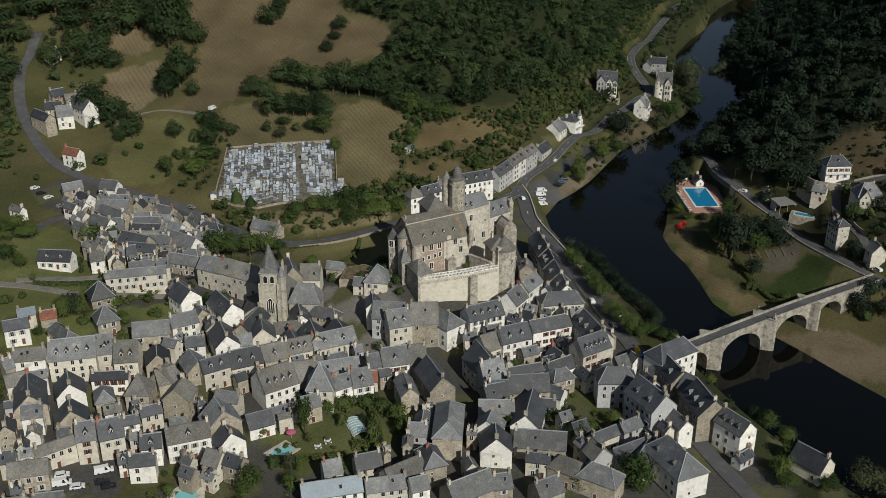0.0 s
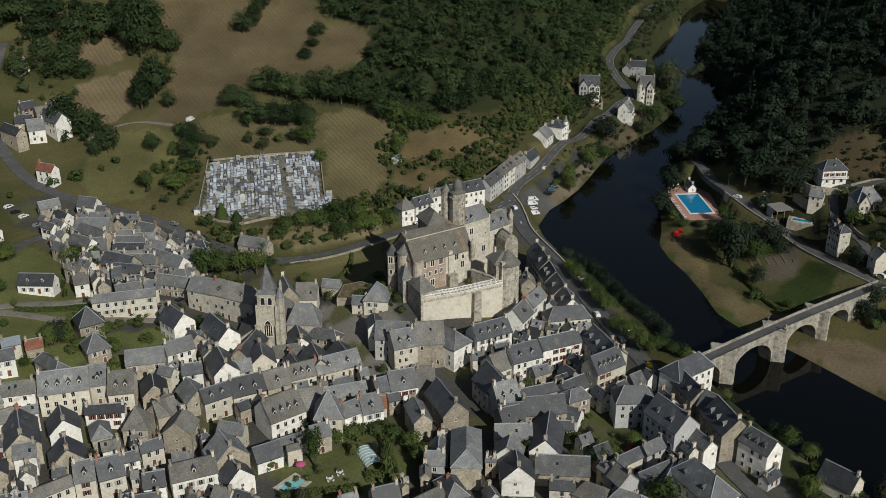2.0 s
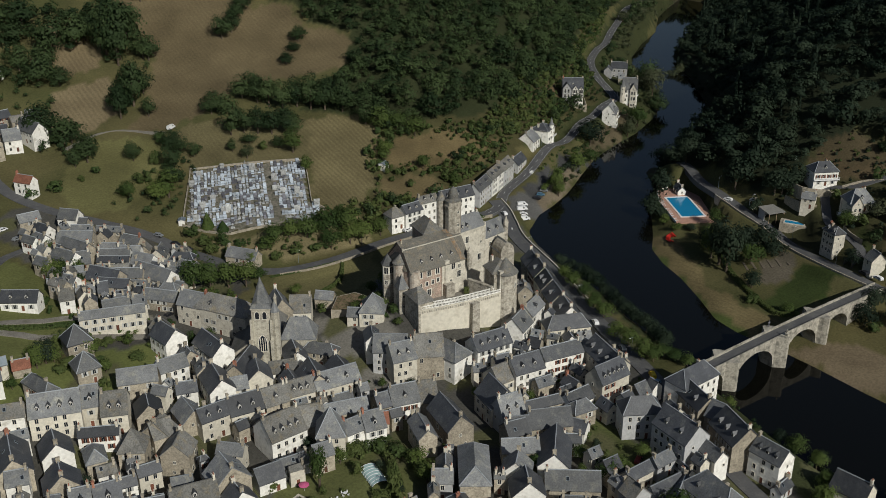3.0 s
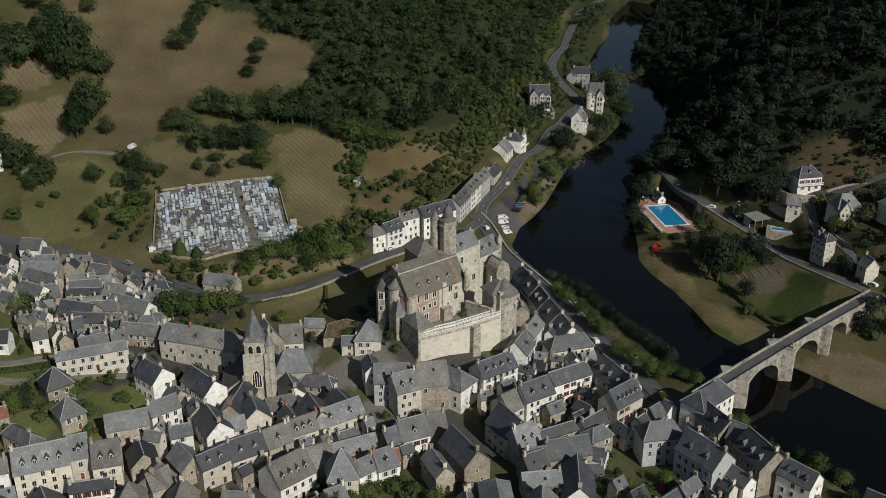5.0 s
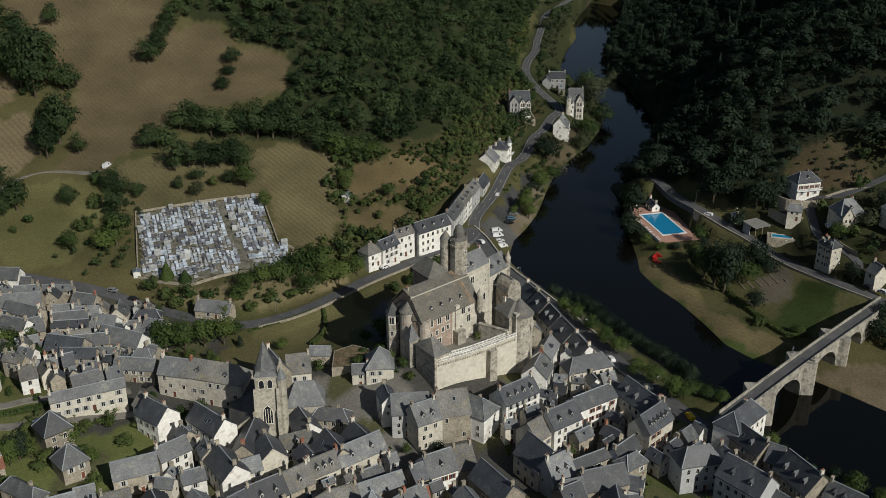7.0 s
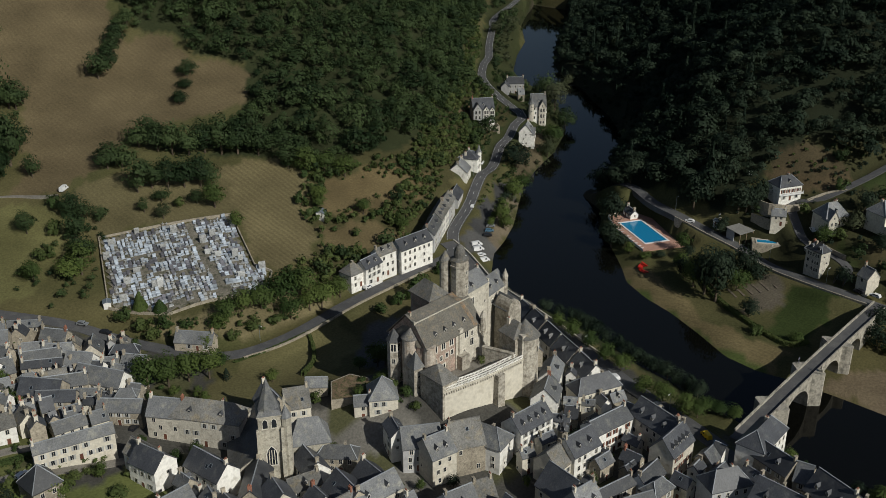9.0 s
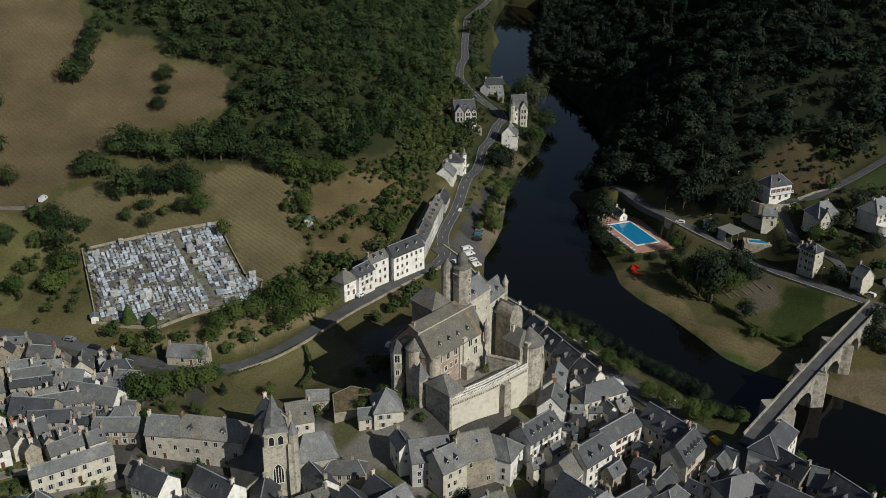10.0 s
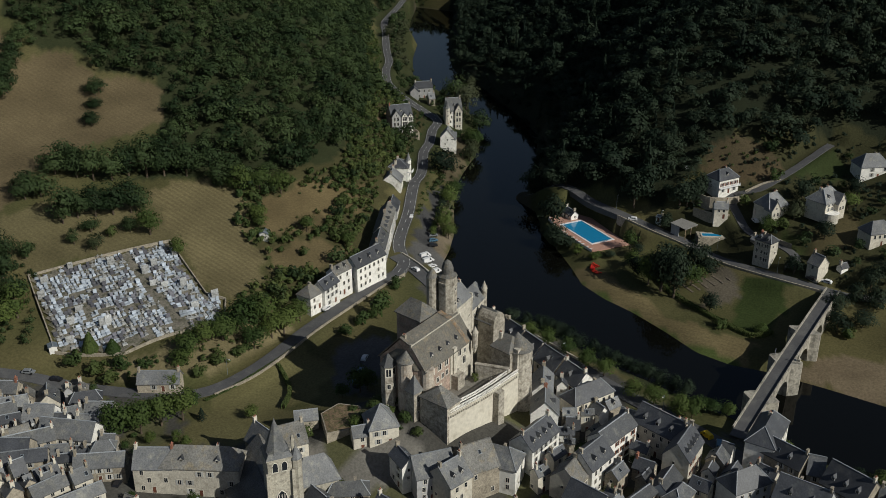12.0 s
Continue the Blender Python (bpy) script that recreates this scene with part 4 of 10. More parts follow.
# ---- the bridge ----
def make_bridge():
    """Four arches between cutwater piers, deck rising gently to the far bank."""
    br = thing("bridge", pose(0, 0, 0), "old pale stone bridge of four arches with cutwater piers", "bridge")
    x0, x1, y0, y1 = 231.0, 345.0, 223.4, 229.0
    deck = lambda x: 11.4 + 2.0 * (x - x0) / (x1 - x0) + 0.9 * math.sin(math.pi * (x - x0) / (x1 - x0))
    arches = [(236.0, 248.0, 4.0), (255.0, 275.5, 3.6), (283.0, 301.0, 4.2), (306.0, 321.0, 5.2)]
    for face, y in (("downstream", y0), ("upstream", y1)):
        bm = bmesh.new()
        top, low = [], []
        for i in range(153):
            x = x0 + (x1 - x0) * i / 152
            under = -3.0
            for a, b, spring in arches:
                if a < x < b:
                    c, r = (a + b) / 2, (b - a) / 2
                    under = max(under, spring + (deck(c) - 1.7 - spring) * math.sqrt(max(0, 1 - ((x - c) / r) ** 2)))
            out = -0.001 if y == y0 else 0.001
            top.append((bm.verts.new((x, y, deck(x) + 0.95)), bm.verts.new((x, y + (0.45 if y == y0 else -0.45), deck(x) + 0.95)), bm.verts.new((x, y + (0.45 if y == y0 else -0.45), deck(x) - 0.2))))
            low.append((bm.verts.new((x, y, under)), bm.verts.new((x, (y0 + y1) / 2, under))))
        for i in range(152):
            t, u, p, q = top[i], top[i + 1], low[i], low[i + 1]
            for f in ((p[0], q[0], u[0], t[0]), (t[0], u[0], u[1], t[1]), (t[1], u[1], u[2], t[2]), (p[1], q[1], q[0], p[0])):
                bm.faces.new(f if y == y0 else f[::-1])
        bmesh.ops.recalc_face_normals(bm, faces=bm.faces)
        part("arch_wall", bm, BRIDGE_STONE, br)
    bm = bmesh.new()
    prev = None
    for i in range(41):
        x = x0 - 4 + (x1 - x0 + 4) * i / 40
        row = [bm.verts.new((x, y, deck(max(x, x0)) + 0.02)) for y in (y0 + 0.4, y1 - 0.4)]
        if prev:
            bm.faces.new((prev[0], row[0], row[1], prev[1]))
        prev = row
    part("deck", bm, ASPHALT, br, "grey asphalt deck")
    for a, b, _ in zip(arches, arches[1:], range(3)):
        l, r = a[1], b[0]
        c = (l + r) / 2
        bm = bmesh.new()
        for y, s in ((y0, -1), (y1, 1)):
            w = (r - l) / 2 * 0.9
            ring = [(c - w, y + 0.01 * s), (c + w, y + 0.01 * s), (c + 0.5, y + s * 3.0), (c - 0.5, y + s * 3.0)]
            ring = ring if s > 0 else [ring[1], ring[0], ring[3], ring[2]]
            prism(bm, ring, -3, deck(c) + 0.9, 0)
            inner = [(c - w * 0.7, y), (c + w * 0.7, y), (c + 0.3, y + s * 2.4), (c - 0.3, y + s * 2.4)]
        bmesh.ops.recalc_face_normals(bm, faces=bm.faces)
        part("pier", bm, BRIDGE_STONE, br)
    # the cross and the statue's plinth at mid-span
    bm = bmesh.new()
    box(bm, 279.4, 280.6, 221.4, 222.6, deck(280) + 0.9, deck(280) + 1.8)
    box(bm, 279.7, 280.3, 221.9, 222.5, deck(280) + 1.8, deck(280) + 3.2, 0, 0.12)
    part("stone_pillar", bm, BRIDGE_STONE, br)
    bm = bmesh.new()
    box(bm, 279.9, 280.1, 230.2, 230.4, deck(280) + 0.9, deck(280) + 3.4)
    box(bm, 279.3, 280.7, 230.22, 230.38, deck(280) + 2.5, deck(280) + 2.75)
    part("stone_cross", bm, DARK_GRANITE, br, "dark cross on the parapet")


make_bridge()


# ---- the castle ----
castle = thing("castle", pose(0, 0, 0), "pale stone castle with slate roofs, turrets, keep and terrace", "castle")


def turned(bm, x, y, turn):
    bm.transform(pose(x, y, 0, 0, 0, turn))
    return bm


def castle_part(name, m, build, x=0, y=0, turn=0, label=""):
    bm = bmesh.new()
    build(bm)
    return part(name, turned(bm, x, y, turn), m, castle, label)


def castle_windows(x, y, turn, places, mesh=MULLIONED):
    for px, pz in places:
        put("window", mesh, pose(x, y, 0, 0, 0, turn) @ Matrix.Translation((px, 0, pz)), castle)


# main house, its long front looking south
MX, MY, MT = 183.2, 313.4, -1.5


def broken_roof(b, hl, over=0.45, thick=0.35):
    """A steep lower slope, a gentler upper slope, and a plain back, all one slab."""
    prof = [(-8.6 - over, 36.9), (-3.6, 44.3), (0.6, 46.1), (8.8 + over, 36.9)]
    n = 8
    rows = []
    for i in range(n + 1):
        x = -hl - 0.3 + (2 * hl + 0.6) * i / n
        dip = -0.25 * (1 - (2 * i / n - 1) ** 2)
        rows.append([b.verts.new((x, y, z + dip)) for y, z in prof] + [b.verts.new((x, y, z + thick + dip)) for y, z in prof[::-1]])
    for p, q in zip(rows, rows[1:]):
        for i in range(8):
            j = (i + 1) % 8
            b.faces.new((p[i], p[j], q[j], q[i]))
    b.faces.new(rows[0]), b.faces.new(rows[-1][::-1])
    bmesh.ops.recalc_face_normals(b, faces=b.faces)


def broken_walls(b, hl):
    prof = [(-8.2, 8), (8.4, 8), (8.4, 37.2), (0.6, 45.6), (-3.4, 43.9), (-8.2, 37.2)]
    l, r = [b.verts.new((-hl, y, z)) for y, z in prof], [b.verts.new((hl, y, z)) for y, z in prof]
    b.faces.new(l), b.faces.new(r[::-1])
    for i in range(6):
        j = (i + 1) % 6
        b.faces.new((l[i], l[j], r[j], r[i]))
    bmesh.ops.recalc_face_normals(b, faces=b.faces)


castle_part("main_wall", PINK_STONE, lambda b: broken_walls(b, 12.6), MX, MY, MT, "pinkish rubble front with pale quoins")
castle_part("main_roof", LICHEN_SLATE, lambda b: broken_roof(b, 12.6), MX, MY, MT, "long mottled slate roof")
castle_part("stained_roof_strip", RUST_SLATE, lambda b: [b.faces.new([b.verts.new(q) for q in ((x0, -9.0, 37.32), (x1, -9.0, 37.32), (x1 - 1.6, -3.6, 44.7), (x0 - 1.6, -3.6, 44.7))]) for x0, x1 in ((9.2, 10.9),)] + [b.faces.new([b.verts.new(q) for q in ((7.6, -3.6, 44.7), (9.3, -3.6, 44.7), (8.7, 0.5, 46.5), (6.6, 0.5, 46.5))])], MX, MY, MT, "rust-stained slates")
castle_part("roof_coping", PALE_STONE, lambda b: (box(b, -13.1, -12.5, -3.8, -3.2, 44.0, 45.3), box(b, -13.0, 13.0, -3.75, -3.45, 44.5, 44.8)), MX, MY, MT)
castle_part("plaster_bay", PALE_STONE, lambda b: (box(b, 1.0, 12.42, -8.5, -8.1, 10, 37.4), box(b, -12.42, -9.6, -8.5, -8.1, 10, 37.4)), MX, MY, MT)
for px, pz, me in ((-8.2, 34, MULLIONED), (-4.5, 34, MULLIONED), (-0.8, 34, MULLIONED), (-8.2, 30, DRESSED), (-5.5, 30.2, DRESSED), (-2.9, 30.4, DRESSED), (-0.6, 30.6, DRESSED), (-4.5, 26, MULLIONED), (-8.2, 25.5, DRESSED)):
    put("window", me, pose(MX, MY, 0, 0, 0, MT) @ Matrix.Translation((px, -8.2, pz)), castle)
for px, pz, me in ((6.0, 34.2, MULLIONED), (8.8, 34.0, DRESSED), (8.6, 30.4, MULLIONED), (3.6, 30.5, DRESSED), (5.0, 29.2, WINDOW_SMALL)):
    put("window", me, pose(MX, MY, 0, 0, 0, MT) @ Matrix.Translation((px, -8.5, pz)), castle)
for px in (-7.0, -2.6, 1.6, 6.2):
    put("dormer", DORMER, pose(MX, MY, 0, 0, 0, MT) @ Matrix.Translation((px, -7.3, 39.3)), castle)
castle_part("chimney_breast", PALE_STONE, lambda b: box(b, 2.2, 4.0, -9.0, -8.0, 29, 38.4), MX, MY, MT)
# west end: six-sided turret, half-ruined round tower, square stair turret
castle_part("west_apse", PINK_STONE, lambda b: prism(b, [(-12.2, -8.0), (-12.2, 8.0), (-13.1, 5.0), (-13.3, 0), (-13.1, -5.0)][::-1], 8, 37.6), MX, MY, MT)
castle_part("west_apse_roof", LICHEN_SLATE, lambda b: (prism(b, [(-12.1, -8.5), (-13.5, -5.2), (-13.8, 0), (-13.5, 5.2), (-12.1, 8.8)][::-1], 37.2, 0, 0, (-11.9, -0.6, 45.9))), MX, MY, MT)
castle_part("turret", CASTLE_STONE, lambda b: prism(b, circle(0, 0, 2.2, 6), 12, 37.4), 168.2, 317.2, 10, "six-sided corner turret")
castle_part("turret_roof", SLATE, lambda b: cone_roof(b, 0, 0, 2.7, 37.4, 41.4, 6), 168.2, 317.2, 10)
for k in range(6):
    if k in (3, 4, 5):
        for z in (34.6, 30.2):
            put("window", MULLIONED if z > 32 else DRESSED, pose(168.2, 317.2, 0, 0, 0, 10 + 30 + 60 * k + 90) @ Matrix.Translation((0, -1.91, z - 0.6)), castle)
PLASTER = surface("worn_pink_plaster", (0.47, 0.415, 0.35), 0.92, 0.2, 0.3, 1.6, 0.5, stain=(0.33, 0.27, 0.215), stain_at=0.56)
castle_part("round_tower", PLASTER, lambda b: prism(b, circle(0, 0, 2.7, 18), 12, 39.4), 170.4, 312.0, 0, "round tower with worn plaster")
castle_part("round_tower_roof", LAUZE, lambda b: cone_roof(b, 0, 0, 3.1, 39.4, 42.8, 18), 170.4, 312.0, 0)
castle_part("buttress_tower", PLASTER, lambda b: prism(b, circle(0, 0, 2.1, 14), 12, 37.6), 172.4, 305.8, 0)
castle_part("stair_turret", CASTLE_STONE, lambda b: box(b, -1.7, 1.7, -1.7, 1.7, 10, 31.6), 168.0, 307.6, -12)
castle_part("stair_turret_roof", SLATE, lambda b: cone_roof(b, 0, 0, 3.0, 31.6, 37.0, 4, 0, math.pi / 4), 168.0, 307.6, -12)
for z in (20, 24, 28):
    put("window", WINDOW_SMALL, pose(168.0, 307.6, 0, 0, 0, -12) @ Matrix.Translation((0.1, -1.7, z)), castle)
# lodge below the terrace's west end
castle_part("lodge_wall", CASTLE_STONE, lambda b: box(b, -3.0, 3.0, -5.2, 5.2, 10, 30.4), 170.0, 299.6, -6)
castle_part("lodge_roof", LAUZE, lambda b: hip_roof(b, 3.0, 5.2, 0.6, 30.4, 4.0, 0.4), 170.0, 299.6, -6)
# the keep with its stair turret
castle_part("keep_tower", CASTLE_STONE, lambda b: (prism(b, circle(0, 0, 3.1, 8), 12, 55.2), prism(b, circle(0, 0, 3.35, 8), 55.2, 55.8), prism(b, circle(0, 0, 3.0, 8), 55.8, 57.6)), 195.0, 313.2, 22, "tall eight-sided keep tower")
castle_part("keep_roof", LAUZE, lambda b: (prism(b, circle(0, 0, 3.3, 8), 57.6, 0, 0, (0, 0, 59.4)), prism(b, circle(0, 0, 1.9, 12), 58.2, 60.2), prism(b, circle(0, 0, 1.9, 12), 60.2, 62.0, 0, circle(0, 0, 1.2, 12)), prism(b, circle(0, 0, 1.2, 12), 62.0, 0, 0, (0, 0, 63.0))), 195.0, 313.2, 22)
castle_part("keep_turret", CASTLE_STONE, lambda b: (prism(b, circle(0, 0, 1.8, 12), 14, 56.6), prism(b, circle(0, 0, 1.95, 12), 56.6, 57.0)), 192.6, 317.4, 0)
castle_part("keep_turret_roof", LAUZE, lambda b: prism(b, circle(0, 0, 2.0, 12), 57.0, 0, 0, (0, 0, 60.2)), 192.6, 317.4, 0)
for z in (30, 36, 42, 48, 53):
    put("window", WINDOW_SMALL, pose(195.0, 313.2, 0, 0, 0, 0) @ Matrix.Translation((0.2, -2.88, z)), castle)
# north house behind the main roof
castle_part("north_wall", PINK_STONE, lambda b: box(b, -5.0, 5.0, -3.9, 3.9, 10, 45.2), 188.4, 320.6, 82)
castle_part("north_roof", LAUZE, lambda b: hip_roof(b, 5.0, 3.9, 2.4, 45.2, 4.4, 0.6), 188.4, 320.6, 82)
# east houses: the tall block with corbels and the lower one beside it
castle_part("east_wall", PALE_STONE, lambda b: gable_walls(b, 6.4, 4.3, 8, 43.4, 4.4), 203.8, 317.6, 4)
castle_part("east_roof", SLATE, lambda b: gable_roof(b, 6.4, 4.3, 43.4, 4.4, 0.3, 0.3), 203.8, 317.6, 4)
for i in range(15):
    castle_part("corbel", PALE_STONE, lambda b: box(b, -0.22, 0.22, -0.5, 0.02, 42.0, 42.9), 197.6 + i * 0.86, 313.3 + i * 0.06 - 0.04, 4)
castle_part("corbel_course", PALE_STONE, lambda b: box(b, -6.5, 6.5, -4.85, -4.28, 42.9, 43.5), 203.8, 317.6, 4)
castle_part("east_gable", PALE_STONE, lambda b: box(b, 6.3, 6.9, -4.4, 4.4, 12, 44.6), 203.8, 317.6, 4)
for px, pz, me in ((-2.5, 38.4, MULLIONED), (-4.8, 33.0, DRESSED), (4.6, 36.6, WINDOW_SMALL), (3.8, 29.6, MULLIONED), (-1.0, 29.0, DRESSED)):
    put("window", me, pose(203.8, 317.6, 0, 0, 0, 4) @ Matrix.Translation((px, -4.3, pz)), castle)
for px in (-4.2, -1.6):
    put("dormer", DORMER, pose(203.8, 317.6, 0, 0, 0, 4) @ Matrix.Translation((px, -3.6, 44.4)), castle)
castle_part("outer_wall", PALE_STONE, lambda b: gable_walls(b, 6.6, 4.0, 8, 37.2, 4.4), 217.0, 319.4, 8)
castle_part("outer_roof", SLATE, lambda b: gable_roof(b, 6.6, 4.0, 37.2, 4.4, 0.3, 0.3), 217.0, 319.4, 8)
for px in (-2.6, 1.8):
    put("dormer", DORMER, pose(217.0, 319.4, 0, 0, 0, 8) @ Matrix.Translation((px, -3.0, 38.6)), castle)
for px, pz in ((-3.2, 33.2), (1.2, 33.4), (3.2, 30.0), (-1.4, 28.4)):
    put("window", DRESSED, pose(217.0, 319.4, 0, 0, 0, 8) @ Matrix.Translation((px, -4.0, pz)), castle)
castle_part("bartizan", CASTLE_STONE, lambda b: (prism(b, circle(0, 0, 0.5, 10), 31, 33.5, 0, circle(0, 0, 1.0, 10)), prism(b, circle(0, 0, 1.0, 10), 33.5, 40.2), prism(b, circle(0, 0, 1.2, 10), 40.2, 0, 0, (0, 0, 43.2))), 223.4, 316.6, 0, "small hanging corner turret")
castle_part("bartizan", CASTLE_STONE, lambda b: (prism(b, circle(0, 0, 0.4, 10), 33, 35.2, 0, circle(0, 0, 1.0, 10)), prism(b, circle(0, 0, 1.0, 10), 35.2, 40.0), prism(b, circle(0, 0, 1.2, 10), 40.0, 0, 0, (0, 0, 42.4))), 195.2, 303.0, 0, "small hanging corner turret")
for x, y, z, k in ((197.4, 317.0, 47.6, 0), (209.6, 318.2, 47.4, 1), (213.0, 319.0, 40.8, 1), (171.6, 313.4, 45.6, 0), (201.0, 297.0, 38.0, 1)):
    put("chimney", CHIMNEYS[k], Matrix.Translation((x, y, z)), castle)
# chapel tower with its rounded gable
def rounded(b):
    ring = [(-3.0, 14.0), (3.0, 14.0), (3.0, 32.8)] + [(3.0 * math.cos(a), 32.8 + 4.2 * math.sin(a)) for a in (0.5, 0.9, 1.25, math.pi / 2, 1.9, 2.25, 2.64)] + [(-3.0, 32.8)]
    lo, hi = [b.verts.new((x, -3.4, z)) for x, z in ring], [b.verts.new((x, 3.4, z)) for x, z in ring]
    b.faces.new(lo), b.faces.new(hi[::-1])
    for i in range(len(ring)):
        j = (i + 1) % len(ring)
        b.faces.new((lo[j], lo[i], hi[i], hi[j]))


castle_part("chapel_tower", CASTLE_STONE, rounded, 216.6, 309.6, -8)
castle_part("chapel_roof", SLATE, lambda b: gable_roof(b, 3.2, 2.6, 33.4, 3.8, 0.4, 0.25), 216.6, 310.6, 82)
# south-east tower: round bastion and the square house behind it
castle_part("bastion", CASTLE_STONE, lambda b: (prism(b, circle(0, 0, 4.6, 24), 4, 26, 0, circle(0, 0, 4.15, 24)), prism(b, circle(0, 0, 4.15, 24), 26, 34.6)), 203.2, 291.2, 0, "round stone bastion tower")
castle_part("bastion_house", CASTLE_STONE, lambda b: box(b, -3.6, 3.6, -3.8, 4.2, 6, 34.6), 202.2, 294.6, -12)
castle_part("bastion_roof", LAUZE, lambda b: (hip_roof(b, 3.7, 4.2, 1.4, 34.7, 3.9, 0.4)), 202.2, 294.6, 78)
castle_part("bastion_cone", LAUZE, lambda b: prism(b, circle(0, 0, 4.6, 24), 34.6, 0, 0, (0.6, 1.2, 39.6)), 203.2, 291.2, 0)
castle_part("angle_buttress", PALE_STONE, lambda b: box(b, -0.8, 0.8, -0.9, 0.9, 6, 36.0), 199.9, 290.2, -12)
for px, pz in ((-1.2, 29.6), (1.2, 29.6)):
    put("window", DRESSED, pose(203.2, 291.2, 0, 0, 0, 30) @ Matrix.Translation((px, -4.1, pz)), castle)
# terrace, its great plastered wall and balustrade
TERRACE = [(166.8, 294.8), (180.3, 291.6), (187.0, 290.6), (199.4, 289.2), (201.0, 296.0), (195.6, 303.4), (173.0, 305.6), (168.6, 304.8)]
INNER = [(167.6, 297.4), (180.8, 294.2), (187.4, 293.2), (199.8, 291.8)]
castle_part("court_base", CASTLE_STONE, lambda b: prism(b, INNER + TERRACE[4:], 6, 24.4))
castle_part("court_paving", GRAVEL, lambda b: prism(b, INNER + TERRACE[4:], 24.4, 24.5))
castle_part("terrace_wall", surface("cream_plaster", (0.6, 0.56, 0.47), 0.9, 0.1, 0.16, 0.9, 0.2, stain=(0.46, 0.42, 0.34), stain_at=0.6), lambda b: prism(b, TERRACE[:4] + INNER[::-1], 6.2, 27.9), 0, 0, 0, "high cream plastered terrace wall")
castle_part("terrace_paving", GRAVEL, lambda b: prism(b, TERRACE[:4] + INNER[::-1], 27.9, 27.95))
castle_part("terrace_string", PALE_STONE, lambda b: prism(b, [(x, y - 0.22) for x, y in TERRACE[:4]] + INNER[::-1], 27.3, 27.6))


def railing(a, b, z):
    d = Vector(b) - Vector(a)
    n = max(2, int(d.length / 0.55))
    turn = math.degrees(math.atan2(d.y, d.x))
    for zz, h in ((z, 0.2), (z + 0.95, 0.22)):
        castle_part("rail", WHITE, lambda bm: box(bm, 0, d.length, -0.18, 0.18, zz, zz + h), a[0], a[1], turn)
    bm = bmesh.new()
    prism(bm, circle(0, 0, 0.11, 6), 0.2, 0.55, 0, circle(0, 0, 0.15, 6))
    prism(bm, circle(0, 0, 0.15, 6), 0.55, 0.95, 0, circle(0, 0, 0.08, 6))
    me = bpy.data.meshes.new("baluster")
    bm.to_mesh(me)
    bm.free()
    me.materials.append(WHITE)
    for i in range(n):
        p = Vector(a) + d * ((i + 0.5) / n)
        put("baluster", me, Matrix.Translation((p.x, p.y, z)), castle)


for a, b in zip(TERRACE[:3], TERRACE[1:4]):
    railing((a[0], a[1] + 0.25), (b[0], b[1] + 0.25), 27.95)
for a, b in zip(INNER[:3], INNER[1:]):
    railing((a[0], a[1] - 0.25), (b[0], b[1] - 0.25), 27.95)
for a, b in zip(TERRACE[:3], TERRACE[1:4]):
    d = Vector(b) - Vector(a)
    for i in range(int(d.length / 0.9)):
        p = Vector(a) + d.normalized() * (0.45 + 0.9 * i)
        castle_part("corbel", PALE_STONE, lambda bm: box(bm, -0.2, 0.2, -0.42, 0.05, 26.6, 27.3), p.x, p.y, math.degrees(math.atan2(d.y, d.x)))
castle_part("pier", CASTLE_STONE, lambda b: box(b, -1.7, 1.7, -1.4, 1.6, 5, 27.2, 0, 0.25), 187.6, 289.6, -6, "dark rubble buttress")
castle_part("court_wall", CASTLE_STONE, lambda b: (box(b, -0.5, 0.5, -5.4, 5.4, 20, 29.6), box(b, -0.7, 0.7, -5.5, 5.5, 29.6, 29.9)), 195.6, 296.8, 16)
castle_part("well_house", CASTLE_STONE, lambda b: box(b, -1.9, 1.9, -1.4, 2.4, 20, 29.4), 186.2, 303.6, -3)
castle_part("rock", ROCK, lambda b: (prism(b, [(x + (x - 184) * 0.16, y + (y - 297) * 0.22) for x, y in TERRACE], 2, 12.5, 0, [(x + (x - 184) * 0.01, y + (y - 297) * 0.03) for x, y in TERRACE])))


# ---- the church ----
church = thing("church", pose(116.6, 316.0, 13.0, 0, 0, -34.6), "gothic stone church with a square tower and slate spire", "church")


def church_part(name, m, build, label=""):
    bm = bmesh.new()
    build(bm)
    return part(name, bm, m, church, label)


church_part("tower", CHURCH_STONE, lambda b: box(b, -3.2, 3.2, -3.2, 3.2, -4, 23.2), "square bell tower")
church_part("cornice", CHURCH_STONE, lambda b: box(b, -3.5, 3.5, -3.5, 3.5, 23.2, 23.6))
church_part("spire", SLATE, lambda b: (prism(b, circle(0, 0, 5.0, 4, math.pi / 4), 23.6, 25.0, 0, circle(0, 0, 3.9, 4, math.pi / 4)), prism(b, circle(0, 0, 3.3, 8, math.pi / 8), 24.6, 0, 0, (0, 0, 34.2))), "steep slate spire")
for x in (-1.25, 1.25):
    def belfry(b):
        ring = [(x - 0.7, 19.6), (x + 0.7, 19.6), (x + 0.7, 21.6), (x + 0.45, 22.2), (x, 22.45), (x - 0.45, 22.2), (x - 0.7, 21.6)]
        b.faces.new([b.verts.new((p, -3.22, q)) for p, q in ring])
        hi = [b.verts.new((p, -3.35, q)) for p, q in ring]
        lo = [b.verts.new((x + (p - x) * 1.25, -3.35, 21 + (q - 21) * 1.15)) for p, q in ring]
        for i in range(len(ring)):
            j = (i + 1) % len(ring)
            b.faces.new((lo[i], lo[j], hi[j], hi[i])).material_index = 1
    church_part("belfry_opening", [GLASS, FRAME], belfry)


